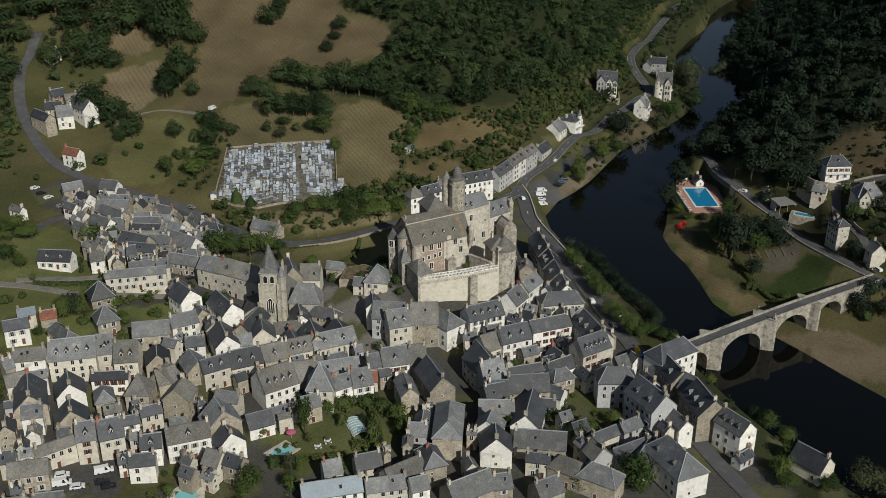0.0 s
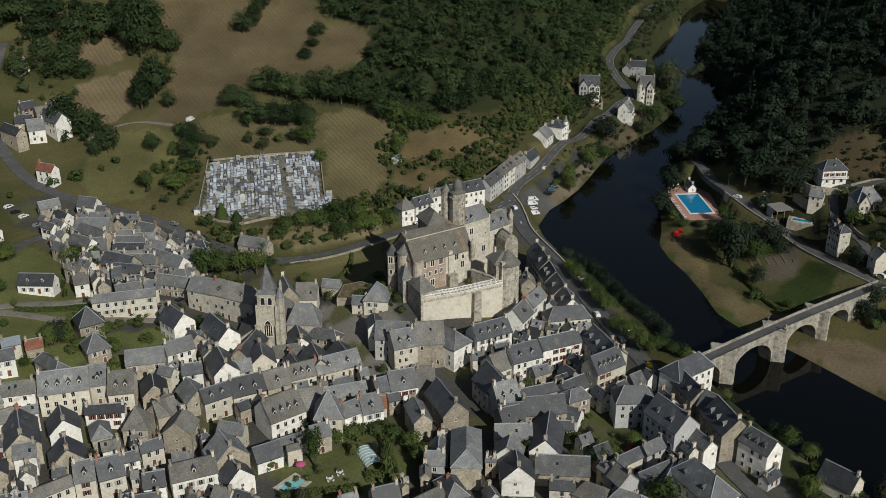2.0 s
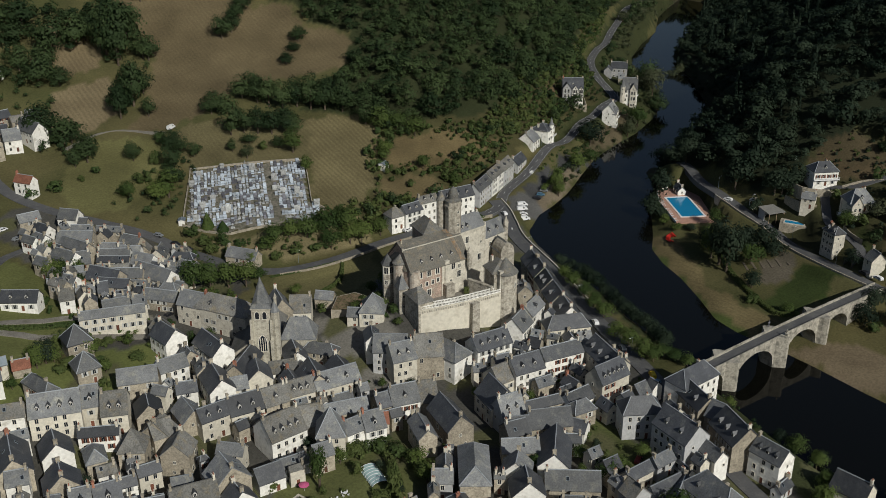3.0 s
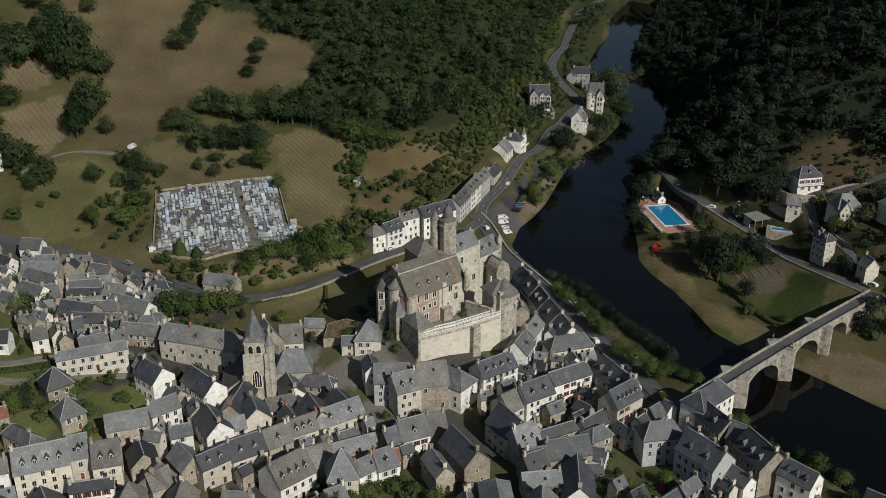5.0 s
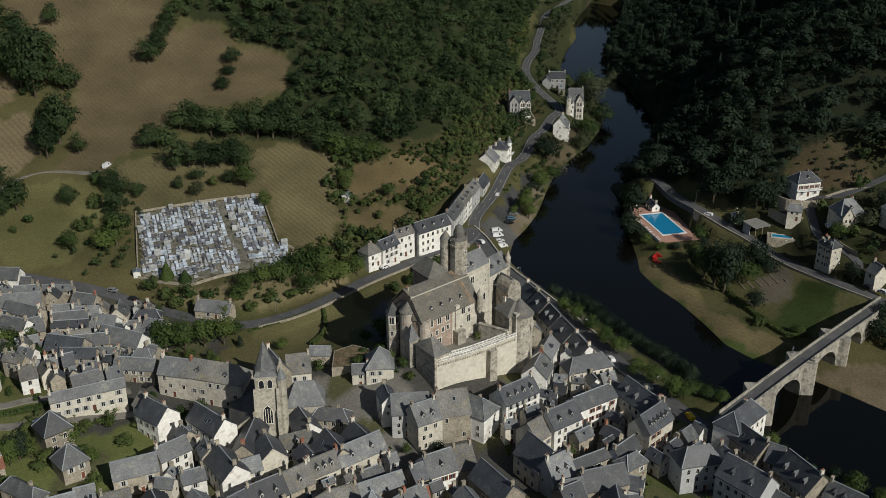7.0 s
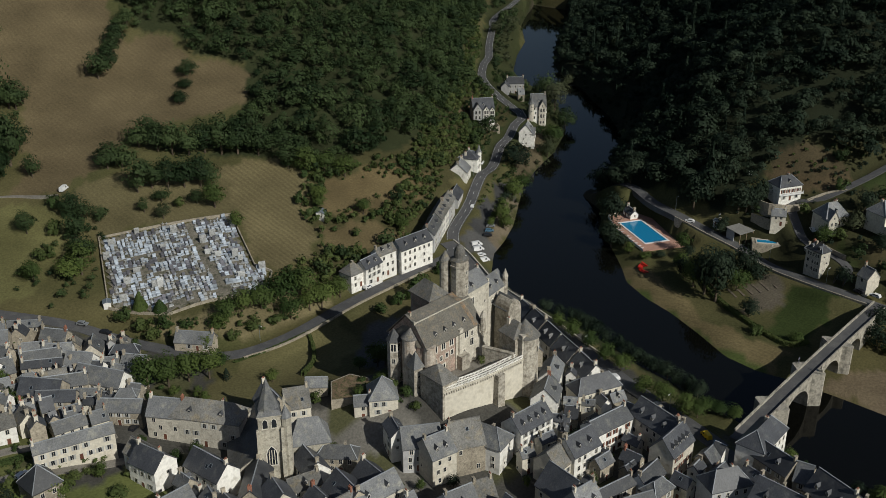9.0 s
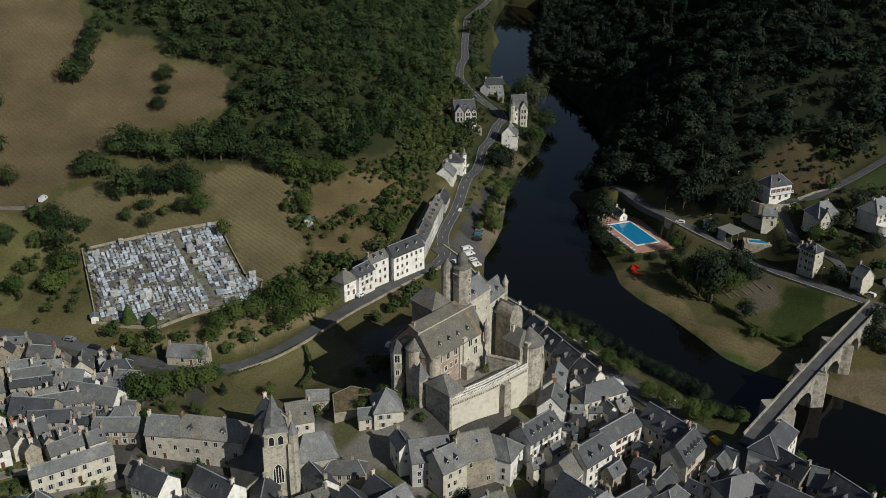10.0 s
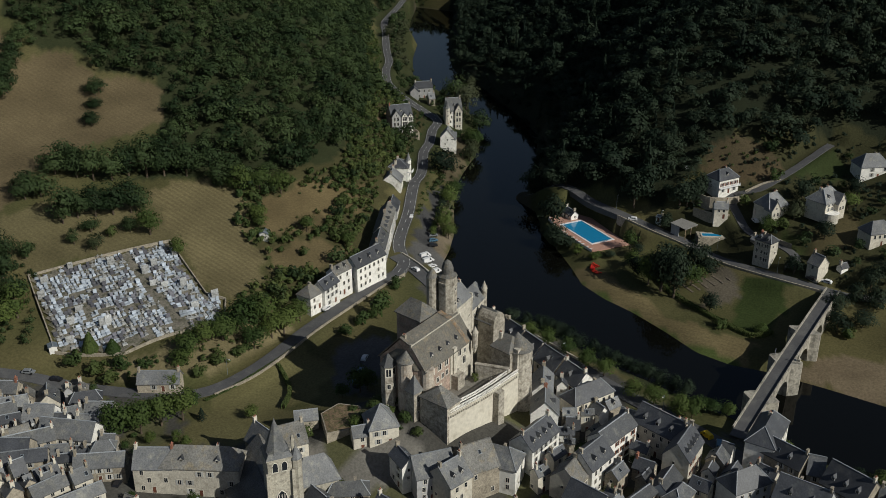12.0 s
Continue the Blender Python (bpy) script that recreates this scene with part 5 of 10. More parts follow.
def gothic(b):
    ring = [(-1.5, 7.0), (1.5, 7.0), (1.5, 11.0), (1.1, 12.4), (0, 13.6), (-1.1, 12.4), (-1.5, 11.0)]
    b.faces.new([b.verts.new((p, -3.22, q)) for p, q in ring])
    for x in (-0.75, 0, 0.75):
        box(b, x - 0.09, x + 0.09, -3.32, -3.21, 7.0, 12.2, 1)
    for k in range(7):
        p, q = ring[k], ring[(k + 1) % 7]
        d = Vector((q[0] - p[0], q[1] - p[1])).normalized() * 0.14
        v = [(p[0] - d.y, p[1] + d.x), (q[0] - d.y, q[1] + d.x), (q[0] + d.y, q[1] - d.x), (p[0] + d.y, p[1] - d.x)]
        b.faces.new([b.verts.new((x, -3.33, z)) for x, z in v]).material_index = 1


church_part("tracery_window", [GLASS, FRAME], gothic, "pointed window with stone tracery")
for x in (-3.4, 3.4):
    church_part("buttress", CHURCH_STONE, lambda b: (box(b, x - 0.6, x + 0.6, -4.6, -3.0, -4, 12), box(b, x - 0.5, x + 0.5, -4.1, -3.0, 12, 19.5, 0, 0.1)))
church_part("stair_tower", CHURCH_STONE, lambda b: prism(b, circle(4.6, -2.4, 1.5, 8), -4, 22.4))
church_part("stair_roof", SLATE, lambda b: prism(b, circle(4.6, -2.4, 1.8, 8), 22.4, 0, 0, (4.6, -2.4, 26.2)))
church_part("lantern", CHURCH_STONE, lambda b: (box(b, 4.2, 5.0, 0.2, 1.0, 22, 26.0), prism(b, circle(4.6, 0.6, 0.7, 4, 0.785), 26.0, 0, 0, (4.6, 0.6, 27.8))))


def nave(b):
    gable_walls(b, 10.5, 5.2, -4, 8.6, 5.2)
    b.transform(pose(0, 13.4, 0, 0, 0, 90))


def nave_roof(b):
    gable_roof(b, 10.5, 5.2, 8.6, 5.2, 0.4, 0.3)
    b.transform(pose(0, 13.4, 0, 0, 0, 90))


church_part("nave_wall", CHURCH_STONE, nave)
church_part("nave_roof", LAUZE, nave_roof)


def aisle(b, w):
    v = [(-12.2, -2.6, -4), (-3.2, -2.6, -4), (-3.2, 18, -4), (-12.2, 18, -4), (-12.2, -2.6, 4.8), (-3.2, -2.6, 11.0), (-3.2, 18, 11.0), (-12.2, 18, 4.8)]
    if w:
        v = [(x + (-0.4 if x < -5 else 0.0), y + (-0.4 if y < 0 else 0.4), (4.6 if x < -5 else 11.1) + k) for k in (0.05, 0.35) for x, y, z in v[:4]]
    q = [b.verts.new(p) for p in v]
    for f in ((3, 2, 1, 0), (4, 5, 6, 7), (0, 1, 5, 4), (1, 2, 6, 5), (2, 3, 7, 6), (3, 0, 4, 7)):
        b.faces.new([q[i] for i in f])


church_part("aisle_wall", CHURCH_STONE, lambda b: aisle(b, False))
church_part("aisle_roof", LAUZE, lambda b: aisle(b, True))
for x in (-10.0, -6.4):
    put("window", WINDOW_TALL, Matrix.Translation((x, -2.6, 1.6)), church)
church_part("choir_wall", CHURCH_STONE, lambda b: (box(b, 5.6, 17.0, 1.5, 10.5, -4, 9.0)))
church_part("choir_roof", SLATE, lambda b: (hip_roof(b, 5.9, 4.6, 3.0, 9.0, 6.4), b.transform(pose(11.4, 6, 0))))


# old walled garden between the church and the castle
OLD_GARDEN = [(148.5, 326.0), (154.5, 321.5), (162.5, 321.0), (166.0, 327.0), (163.5, 333.5), (156.0, 334.5)]
bm = bmesh.new()
prism(bm, OLD_GARDEN, 10.0, 20.2)
garden_wall = tagged(finish("terrace_garden", bm, STONE), "raised stone garden terrace with dry brown earth", "terrace", kind="structure")
bm = bmesh.new()
prism(bm, [(157 + (x - 157) * 0.93, 327.5 + (y - 327.5) * 0.92) for x, y in OLD_GARDEN], 20.2, 20.32)
part("earth", bm, surface("dry_earth", (0.16, 0.115, 0.07), 0.95, 0.3, 0.4, 2.0, 0.6, stain=(0.07, 0.075, 0.03), stain_at=0.56), garden_wall)

# ---- the houses of the town, the road and the far bank ----
house(162.0, 282.5, 11.1, 10.5, 6.2, -29, 9, "stone", "gable", 0, -1, 0.95)
house(167.5, 277.8, 11.5, 6.4, 4.8, -78, 7.5, "white", "hip", 1, -1, 0.95)
house(151.9, 284.5, 10.7, 9.0, 5.2, -13, 9.5, "timber", "gable", 2, -1, 0.95)
house(152.2, 290.9, 12.3, 12.2, 5.1, 143, 8, "grey", "gable", 0, -1, 0.95)
house(149.1, 298.3, 13.8, 8.4, 2.8, -117, 8, "white", "gable", 0, -1, 0.95)
house(181.7, 273.6, 12.1, 14.7, 4.5, -6, 8, "white", "gable", 4, -1, 0.95)
house(139.6, 264.9, 11.6, 9.6, 5.0, -15, 6.5, "white", "gable", 1, -1, 0.95)
house(131.4, 264.7, 12.7, 4.9, 3.7, -9, 6.5, "stone", "gable", 0, -1, 0.95)
house(148.1, 263.5, 10.6, 6.4, 5.6, -24, 6, "stone", "gable", 0, -1, 0.95, cover=LAUZE)
house(145.0, 246.1, 11.2, 15.5, 4.7, -100, 7.2, "stone", "gable", 0, -1, 1.05, cover=SLATE_DARK)
house(133.0, 243.8, 13.0, 11.2, 3.2, -106, 7, "stone", "gable", 0, -1, 0.95)
house(165.1, 247.8, 10.1, 12.3, 5.5, -100, 7, "cream", "gable", 0, -1, 1.1, cover=SLATE_DARK)
house(173.9, 257.8, 10.1, 7.5, 4.8, 0, 7, "cream", "gable", 0, -1, 0.95, cover=LAUZE)
house(198.9, 256.0, 9.7, 15.9, 4.0, -10, 9, "white", "gable", 0, -1, 0.8)
house(182.7, 255.7, 10.0, 11.8, 4.8, -8, 9, "white", "gable", 2, -1, 0.95)
house(201.0, 234.5, 10.1, 12.9, 4.3, 1, 9.5, "cream", "gable", 5, -1, 1.2)
house(210.0, 244.3, 9.8, 16.6, 5.0, -104, 9, "cream", "gable", 3, -1, 0.95, cover=SLATE_DARK)
house(186.9, 234.0, 10.0, 10.6, 3.4, 1, 6, "white", "gable", 0, -1, 0.95)
house(161.1, 232.4, 10.7, 6.9, 4.5, -27, 5, "stone", "gable", 0, -1, 0.95)
house(154.7, 223.8, 11.1, 11.8, 3.4, -32, 5, "stone", "gable", 0, -1, 0.95)
house(163.3, 240.1, 10.4, 8.7, 4.5, -9, 7, "grey", "gable", 2, -1, 1.3)
house(170.9, 229.4, 10.3, 14.1, 4.6, -25, 6, "stone", "gable", 0, -1, 0.95)
house(175.4, 237.9, 10.1, 14.3, 2.4, -13, 6, "stone", "gable", 0, -1, 0.95)
house(158.4, 230.9, 10.8, 7.5, 3.7, -12, 6, "stone", "gable", 0, -1, 0.95)
house(146.2, 214.9, 11.5, 7.3, 4.5, 43, 6, "white", "gable", 0, -1, 0.95)
house(142.7, 206.3, 11.4, 8.4, 5.0, -121, 6, "white", "gable", 0, -1, 0.95, cover=SLATE_DARK)
house(156.9, 203.0, 10.7, 16.2, 4.3, -38, 4.5, "stone", "gable", 0, -1, 0.95)
house(134.6, 220.1, 12.0, 11.5, 4.6, 55, 8, "stone", "hip", 0, -1, 0.85, cover=SLATE)
house(162.0, 216.2, 10.7, 16.5, 5.0, 46, 5, "white", "gable", 0, -1, 0.95)
house(170.7, 218.3, 10.4, 6.0, 2.2, -37, 5, "white", "gable", 0, -1, 0.95)
house(178.4, 222.8, 10.2, 5.2, 3.0, -63, 4, "white", "gable", 0, -1, 0.95)
house(125.1, 193.7, 11.6, 14.6, 4.5, -0, 5, "stone", "gable", 0, -1, 0.95)
house(134.7, 191.5, 11.2, 5.8, 3.4, -18, 5, "stone", "gable", 0, -1, 0.95)
house(144.7, 183.4, 10.5, 8.5, 3.8, -4, 5, "stone", "gable", 0, -1, 0.95)
house(156.2, 188.1, 10.3, 5.5, 3.6, -64, 5, "stone", "hip", 0, -1, 0.95)
house(161.2, 179.4, 9.8, 6.0, 4.0, -63, 6, "stone", "hip", 0, -1, 0.95)
house(179.5, 182.3, 9.2, 12.1, 4.0, 29, 4, "cream", "gable", 0, -1, 0.95)
house(125.5, 283.8, 13.0, 16.0, 4.4, -6, 7, "cream", "gable", 2, -1, 0.95)
house(112.6, 284.3, 13.9, 9.2, 4.1, -8, 7, "cream", "gable", 3, -1, 0.95, cover=LAUZE)
house(103.2, 283.5, 14.5, 8.4, 4.6, -4, 7, "stone", "gable", 1, -1, 0.95)
house(93.4, 283.9, 15.1, 11.1, 4.7, -7, 7, "cream", "gable", 2, -1, 0.95)
house(83.0, 284.3, 15.8, 9.7, 3.6, 1, 7, "cream", "gable", 2, -1, 0.95)
house(97.4, 267.3, 14.6, 12.5, 5.9, 3, 7, "white", "gable", 4, -1, 0.95, cover=LAUZE)
house(108.3, 268.4, 14.3, 8.1, 5.2, -18, 6, "stone", "gable", 0, -1, 0.95, cover=LAUZE)
house(108.6, 256.3, 14.4, 0.0, 4.5, -31, 8, "cream", "pavilion", 0, -1, 1.4)
house(119.9, 267.3, 13.8, 14.4, 3.1, -15, 6, "stone", "gable", 0, -1, 0.95)
house(115.8, 256.7, 14.3, 7.2, 3.5, 1, 6, "white", "gable", 0, -1, 0.95)
house(122.5, 256.0, 13.9, 7.1, 4.6, -11, 6, "white", "gable", 1, -1, 0.95)
house(128.4, 258.7, 13.2, 3.4, 3.0, -25, 4, "cream", "gable", 0, -1, 0.95, cover=TILE_RED)
house(85.9, 253.1, 14.1, 8.5, 3.7, -3, 4, "white", "gable", 0, -1, 0.95, cover=SLATE_DARK)
house(73.6, 245.8, 13.9, 6.5, 4.6, -89, 6, "white", "gable", 0, -1, 0.95, cover=SLATE_DARK)
house(74.3, 254.2, 14.4, 9.2, 5.6, -91, 8, "stone", "gable", 0, -1, 0.95)
house(111.8, 207.8, 12.5, 12.5, 3.5, 4, 6, "cream", "gable", 0, -1, 0.95)
house(91.2, 212.0, 12.6, 17.4, 3.5, -17, 5, "white", "gable", 0, -1, 0.95, cover=ZINC)
house(105.3, 206.1, 12.4, 12.1, 3.0, -19, 5, "cream", "gable", 0, -1, 0.95)
house(43.6, 305.9, 21.2, 15.0, 5.4, -18, 8, "cream", "gable", 4, -1, 0.95)
house(54.1, 306.8, 20.4, 5.7, 5.2, -19, 7, "cream", "gable", 1, -1, 0.95)
house(59.4, 300.4, 19.2, 8.1, 5.6, -23, 7, "cream", "gable", 2, -1, 0.95, cover=LAUZE)
house(71.2, 314.0, 19.2, 12.8, 4.0, -20, 6, "stone", "gable", 0, -1, 0.95)
house(82.1, 313.0, 17.7, 9.9, 3.5, -1, 8.5, "white", "gable", 0, -1, 0.95)
house(89.5, 334.5, 18.0, 10.7, 4.5, -80, 7, "white", "gable", 0, -1, 0.95)
house(100.4, 322.3, 15.8, 14.3, 4.5, -85, 7, "white", "gable", 0, -1, 0.95)
house(92.3, 300.9, 15.8, 12.9, 4.5, -98, 6.5, "white", "gable", 0, -1, 0.95, cover=SLATE_DARK)
house(82.9, 303.5, 17.0, 7.0, 2.9, -17, 5, "white", "gable", 0, -1, 0.95)
house(78.0, 290.2, 16.6, 10.2, 4.0, -91, 5, "stone", "gable", 0, -1, 0.95)
house(106.3, 300.7, 14.3, 9.3, 4.6, -108, 6, "cream", "gable", 0, -1, 0.95, cover=SLATE_DARK)
house(105.7, 309.8, 14.6, 15.5, 4.0, 42, 5.5, "stone", "gable", 0, -1, 0.95, cover=SLATE_DARK)
house(116.4, 302.3, 13.5, 9.9, 3.2, -18, 5, "white", "gable", 1, -1, 0.95)
house(123.4, 306.9, 13.2, 10.3, 4.2, -106, 5.5, "white", "gable", 0, -1, 0.95, cover=SLATE_DARK)
house(132.7, 305.8, 13.2, 7.6, 3.1, -51, 5, "stone", "hip", 0, -1, 0.95)
house(120.7, 288.5, 13.3, 12.8, 5.5, -103, 6, "stone", "gable", 0, -1, 0.95, cover=SLATE_DARK)
house(114.5, 293.3, 13.6, 7.2, 3.5, -98, 5, "white", "gable", 0, -1, 0.95, cover=SLATE_DARK)
house(131.2, 289.7, 12.5, 9.5, 4.6, -98, 6, "white", "gable", 0, -1, 0.95, cover=SLATE_DARK)
house(98.2, 299.0, 15.1, 6.9, 3.3, -15, 5, "cream", "gable", 0, -1, 0.95)
house(139.4, 332.1, 15.0, 8.3, 5.1, -32, 7, "cream", "gable", 0, -1, 0.95, cover=LAUZE)
house(132.1, 335.0, 14.4, 11.2, 4.0, -103, 9, "stone", "gable", 0, -1, 1.3)
house(67.8, 296.1, 18.0, 8.8, 4.2, -104, 6, "stone", "gable", 0, -1, 0.95, cover=SLATE_DARK)
house(66.9, 285.2, 17.1, 6.2, 4.6, 43, 6, "stone", "gable", 0, -1, 0.95, cover=LAUZE)
house(38.3, 289.1, 19.7, 9.0, 4.6, 82, 6, "white", "gable", 0, -1, 0.95, cover=SLATE_DARK)
house(35.5, 274.5, 18.4, 8.1, 5.2, 80, 6, "stone", "gable", 0, -1, 0.95, cover=SLATE_DARK)
house(26.7, 289.6, 20.6, 14.8, 5.0, 81, 6, "stone", "gable", 0, -1, 0.95, cover=SLATE_DARK)
house(25.8, 281.3, 19.7, 6.4, 3.3, -17, 6, "white", "gable", 0, -1, 0.95)
house(31.0, 311.0, 22.7, 10.4, 3.3, -19, 6, "white", "gable", 0, -1, 0.95)
house(24.4, 299.0, 21.8, 6.6, 3.1, -1, 6, "cream", "gable", 0, -1, 0.95, cover=LAUZE)
house(51.4, 292.0, 19.0, 12.0, 2.2, -26, 5.5, "white", "gable", 0, -1, 0.95)
house(57.6, 281.1, 17.5, 0.0, 4.0, -31, 6, "stone", "pavilion", 0, -1, 1.2)
house(66.9, 284.6, 17.1, 7.0, 4.2, -1, 6, "stone", "gable", 0, -1, 0.95, cover=LAUZE)
house(67.8, 272.7, 16.1, 8.3, 4.5, 51, 7, "stone", "gable", 0, -1, 0.95, cover=LAUZE)
house(51.0, 268.0, 16.7, 5.0, 2.2, -10, 5, "white", "gable", 0, -1, 0.95, cover=SLATE_DARK)
house(57.5, 269.8, 16.4, 6.9, 2.4, -4, 5.5, "cream", "gable", 0, -1, 0.95, cover=SLATE_DARK)
house(27.9, 262.9, 17.8, 11.5, 2.3, 6, 6, "cream", "gable", 0, -1, 0.95, cover=LAUZE)
house(37.1, 263.2, 17.2, 5.9, 4.4, -14, 8, "cream", "gable", 1, -1, 0.95)
house(43.8, 263.0, 16.7, 7.5, 4.6, -8, 7, "cream", "gable", 1, -1, 0.95)
house(53.1, 254.2, 15.4, 6.4, 3.4, -18, 6, "white", "gable", 1, -1, 0.95, cover=SLATE_DARK)
house(63.6, 252.5, 14.7, 13.1, 3.9, -11, 7, "white", "gable", 1, -1, 0.95, cover=LAUZE)
house(48.5, 247.0, 15.2, 7.8, 2.8, -21, 6, "white", "gable", 0, -1, 0.95, cover=SLATE_DARK)
house(19.6, 255.7, 17.7, 11.1, 3.3, -17, 6, "stone", "gable", 0, -1, 0.95, cover=LAUZE)
house(77.6, 355.4, 22.2, 22.7, 2.3, -18, 6, "cream", "gable")
house(61.5, 343.5, 22.7, 0.0, 4.4, 0, 6, "stone", "pavilion")
house(59.2, 327.7, 22.0, 0.0, 4.1, 0, 5, "stone", "pavilion")
house(90.4, 338.5, 17.6, 13.4, 3.7, 95, 7, "white", "gable")
house(199.3, 279.4, 11.8, 9.8, 4.6, 27, 7, "white", "gable", 1, -1)
house(212.0, 286.8, 11.3, 12.1, 3.6, 26, 7, "white", "gable", 1, -1)
house(218.0, 273.5, 9.6, 10.7, 4.1, -23, 6, "cream", "hip")
house(195.9, 214.6, 10.1, 6.5, 4.3, -30, 9, "grey", "hip")
house(196.5, 198.4, 9.9, 14.6, 5.3, -94, 10, "grey", "gable", 2, -1)
house(199.2, 188.2, 9.3, 9.1, 2.9, -98, 7, "white", "gable")
house(215.6, 209.3, 10.5, 15.5, 4.2, -106, 8, "stone", "gable", 2, -1)
house(215.0, 199.7, 9.8, 5.1, 4.3, -79, 8, "stone", "gable")
house(210.9, 189.1, 9.3, 13.7, 5.6, -109, 9, "stone", "gable", 3, -1)
house(211.9, 176.5, 8.3, 11.0, 4.0, -88, 9, "white", "gable", 3, -1)
house(209.2, 169.8, 7.7, 7.1, 2.0, 7, 3, "grey", "gable")
house(225.2, 157.2, 6.8, 11.1, 4.4, -82, 4, "cream", "gable")
house(221.3, 216.0, 10.5, 10.0, 4.6, 2, 10, "white", "hip")
house(184.8, 174.1, 8.9, 9.3, 5.7, -97, 7, "white", "hip", 2, -1)
house(178.4, 186.6, 9.7, 13.8, 3.3, -2, 4, "white", "gable")
house(106.9, 404.1, 15.5, 9.8, 3.9, -57, 6, "white", "gable")
house(104.9, 415.5, 16.4, 10.1, 2.8, -38, 6, "white", "gable")
house(94.9, 399.2, 17.7, 8.1, 3.1, -20, 5, "stone", "gable")
house(122.7, 403.4, 13.4, 6.3, 2.5, -40, 6, "stone", "hip")
house(88.5, 385.6, 19.2, 12.6, 2.7, -44, 5, "stone", "gable")
house(100.0, 368.1, 17.8, 14.5, 3.1, -50, 5, "stone", "gable")
house(107.6, 353.8, 16.4, 11.4, 4.4, -57, 8, "pale", "gable", cover=SLATE)
house(114.8, 342.6, 15.5, 15.0, 4.8, -60, 9, "pale", "hip", 2, -1, cover=LAUZE)
house(110.9, 378.3, 15.4, 4.8, 2.8, -57, 4, "stone", "gable")
house(146.1, 395.6, 14.1, 14.4, 3.3, -55, 3, "stone", "gable")
house(152.6, 337.6, 14.8, 7.6, 2.5, -45, 5, "stone", "gable")
house(82.6, 380.6, 19.9, 4.1, 3.3, -17, 6, "cream", "gable")
house(92.8, 452.3, 22.5, 9.0, 3.6, -47, 6, "white", "gable")
house(79.4, 445.0, 22.8, 8.1, 3.3, -66, 5, "white", "gable")
house(76.9, 457.3, 24.5, 9.3, 2.9, 1, 5, "stone", "gable")
house(85.4, 490.3, 28.9, 9.6, 2.9, -56, 6, "white", "gable", cover=TILE_RED)
house(80.8, 532.0, 37.0, 15.2, 3.1, -72, 6, "stone", "gable")
house(92.1, 535.6, 35.8, 8.5, 4.7, -7, 6, "white", "gable")
house(102.5, 538.5, 37.7, 15.7, 4.5, -74, 6, "white", "gable")
house(99.4, 551.9, 39.3, 6.9, 2.6, 2, 6, "stone", "gable")
house(101.4, 598.0, 54.4, 8.0, 3.4, 31, 4, "white", "gable")
house(108.0, 556.0, 40.0, 7.0, 3.4, -30, 5, "white", "gable")
house(94.0, 560.0, 41.5, 8.0, 3.2, 10, 4.5, "stone", "gable")
house(89.0, 546.0, 38.0, 8.5, 3.4, -20, 5, "stone", "gable", cover=SLATE_DARK)
house(104.5, 437.4, 19.5, 12.2, 1.8, -42, 5, "stone", "gable")
house(109.7, 426.1, 17.0, 10.0, 3.0, -58, 5, "stone", "gable")
house(86.6, 424.8, 20.2, 15.4, 3.1, -66, 6, "stone", "gable")
house(79.6, 416.0, 20.5, 11.9, 3.4, -63, 6, "white", "gable")
house(98.4, 414.6, 17.7, 13.3, 3.2, -31, 5, "white", "gable")
house(87.4, 391.7, 19.1, 13.9, 4.2, -56, 6, "stone", "gable")
house(105.9, 389.0, 15.9, 17.5, 4.2, -66, 6, "white", "gable")
house(121.9, 395.6, 13.6, 9.3, 2.8, -58, 5, "stone", "gable")
house(50.6, 442.3, 26.6, 7.9, 2.1, -64, 3, "white", "gable")
house(100.1, 421.6, 17.8, 10.9, 2.7, -34, 5, "white", "gable")
house(96.4, 410.1, 17.8, 13.4, 2.0, -36, 5, "stone", "gable")
house(89.1, 433.2, 20.9, 15.0, 3.7, -36, 5, "stone", "gable")
house(107.1, 400.9, 15.6, 12.3, 2.9, -56, 5, "white", "gable")
house(94.5, 393.6, 18.4, 16.0, 3.0, -32, 5, "stone", "gable")
house(85.3, 413.8, 19.4, 6.4, 4.1, -15, 5, "stone", "gable")
house(220.8, 393.7, 12.2, 1.9, 3.8, -1, 6, "white", "hip")
house(228.5, 392.0, 11.5, 10.4, 3.3, 4, 8, "white", "gable", 2, -1)
house(238.4, 393.2, 11.4, 10.3, 2.8, -3, 10, "white", "gable", 2, -1)
house(253.5, 391.7, 10.8, 18.4, 4.0, -4, 10, "white", "gable", 3, -1)
house(54.9, 386.1, 24.5, 13.7, 3.5, -35, 3.5, "white", "gable", 2, -1, cover=SLATE_DARK)
house(42.1, 338.3, 24.7, 5.9, 2.5, -11, 3, "stone", "gable", cover=TILE_RED)
house(35.3, 339.2, 25.3, 6.2, 2.1, -7, 5, "cream", "gable", cover=ZINC)
house(225.5, 281.5, 9.0, 11.0, 4.6, 66, 6.4, "white", "gable", 1, 1, cover=SLATE_DARK)
house(230.2, 292.2, 9.0, 11.0, 4.8, 67, 6.6, "cream", "gable", 1, 1, cover=SLATE_DARK)
house(234.6, 302.4, 9.0, 10.0, 4.6, 66, 7.0, "white", "gable", 2, 1, cover=SLATE_DARK)
house(238.8, 312.0, 9.0, 10.0, 4.6, 67, 7.4, "cream", "gable", 1, 1, cover=SLATE_DARK)
house(242.8, 321.4, 9.0, 9.0, 4.4, 66, 7.0, "stone", "gable", 0, 1, cover=SLATE_DARK)
house(222.6, 303.4, 10.6, 8.0, 3.2, 60, 6.0, "stone", "gable", 1, 1, cover=SLATE)
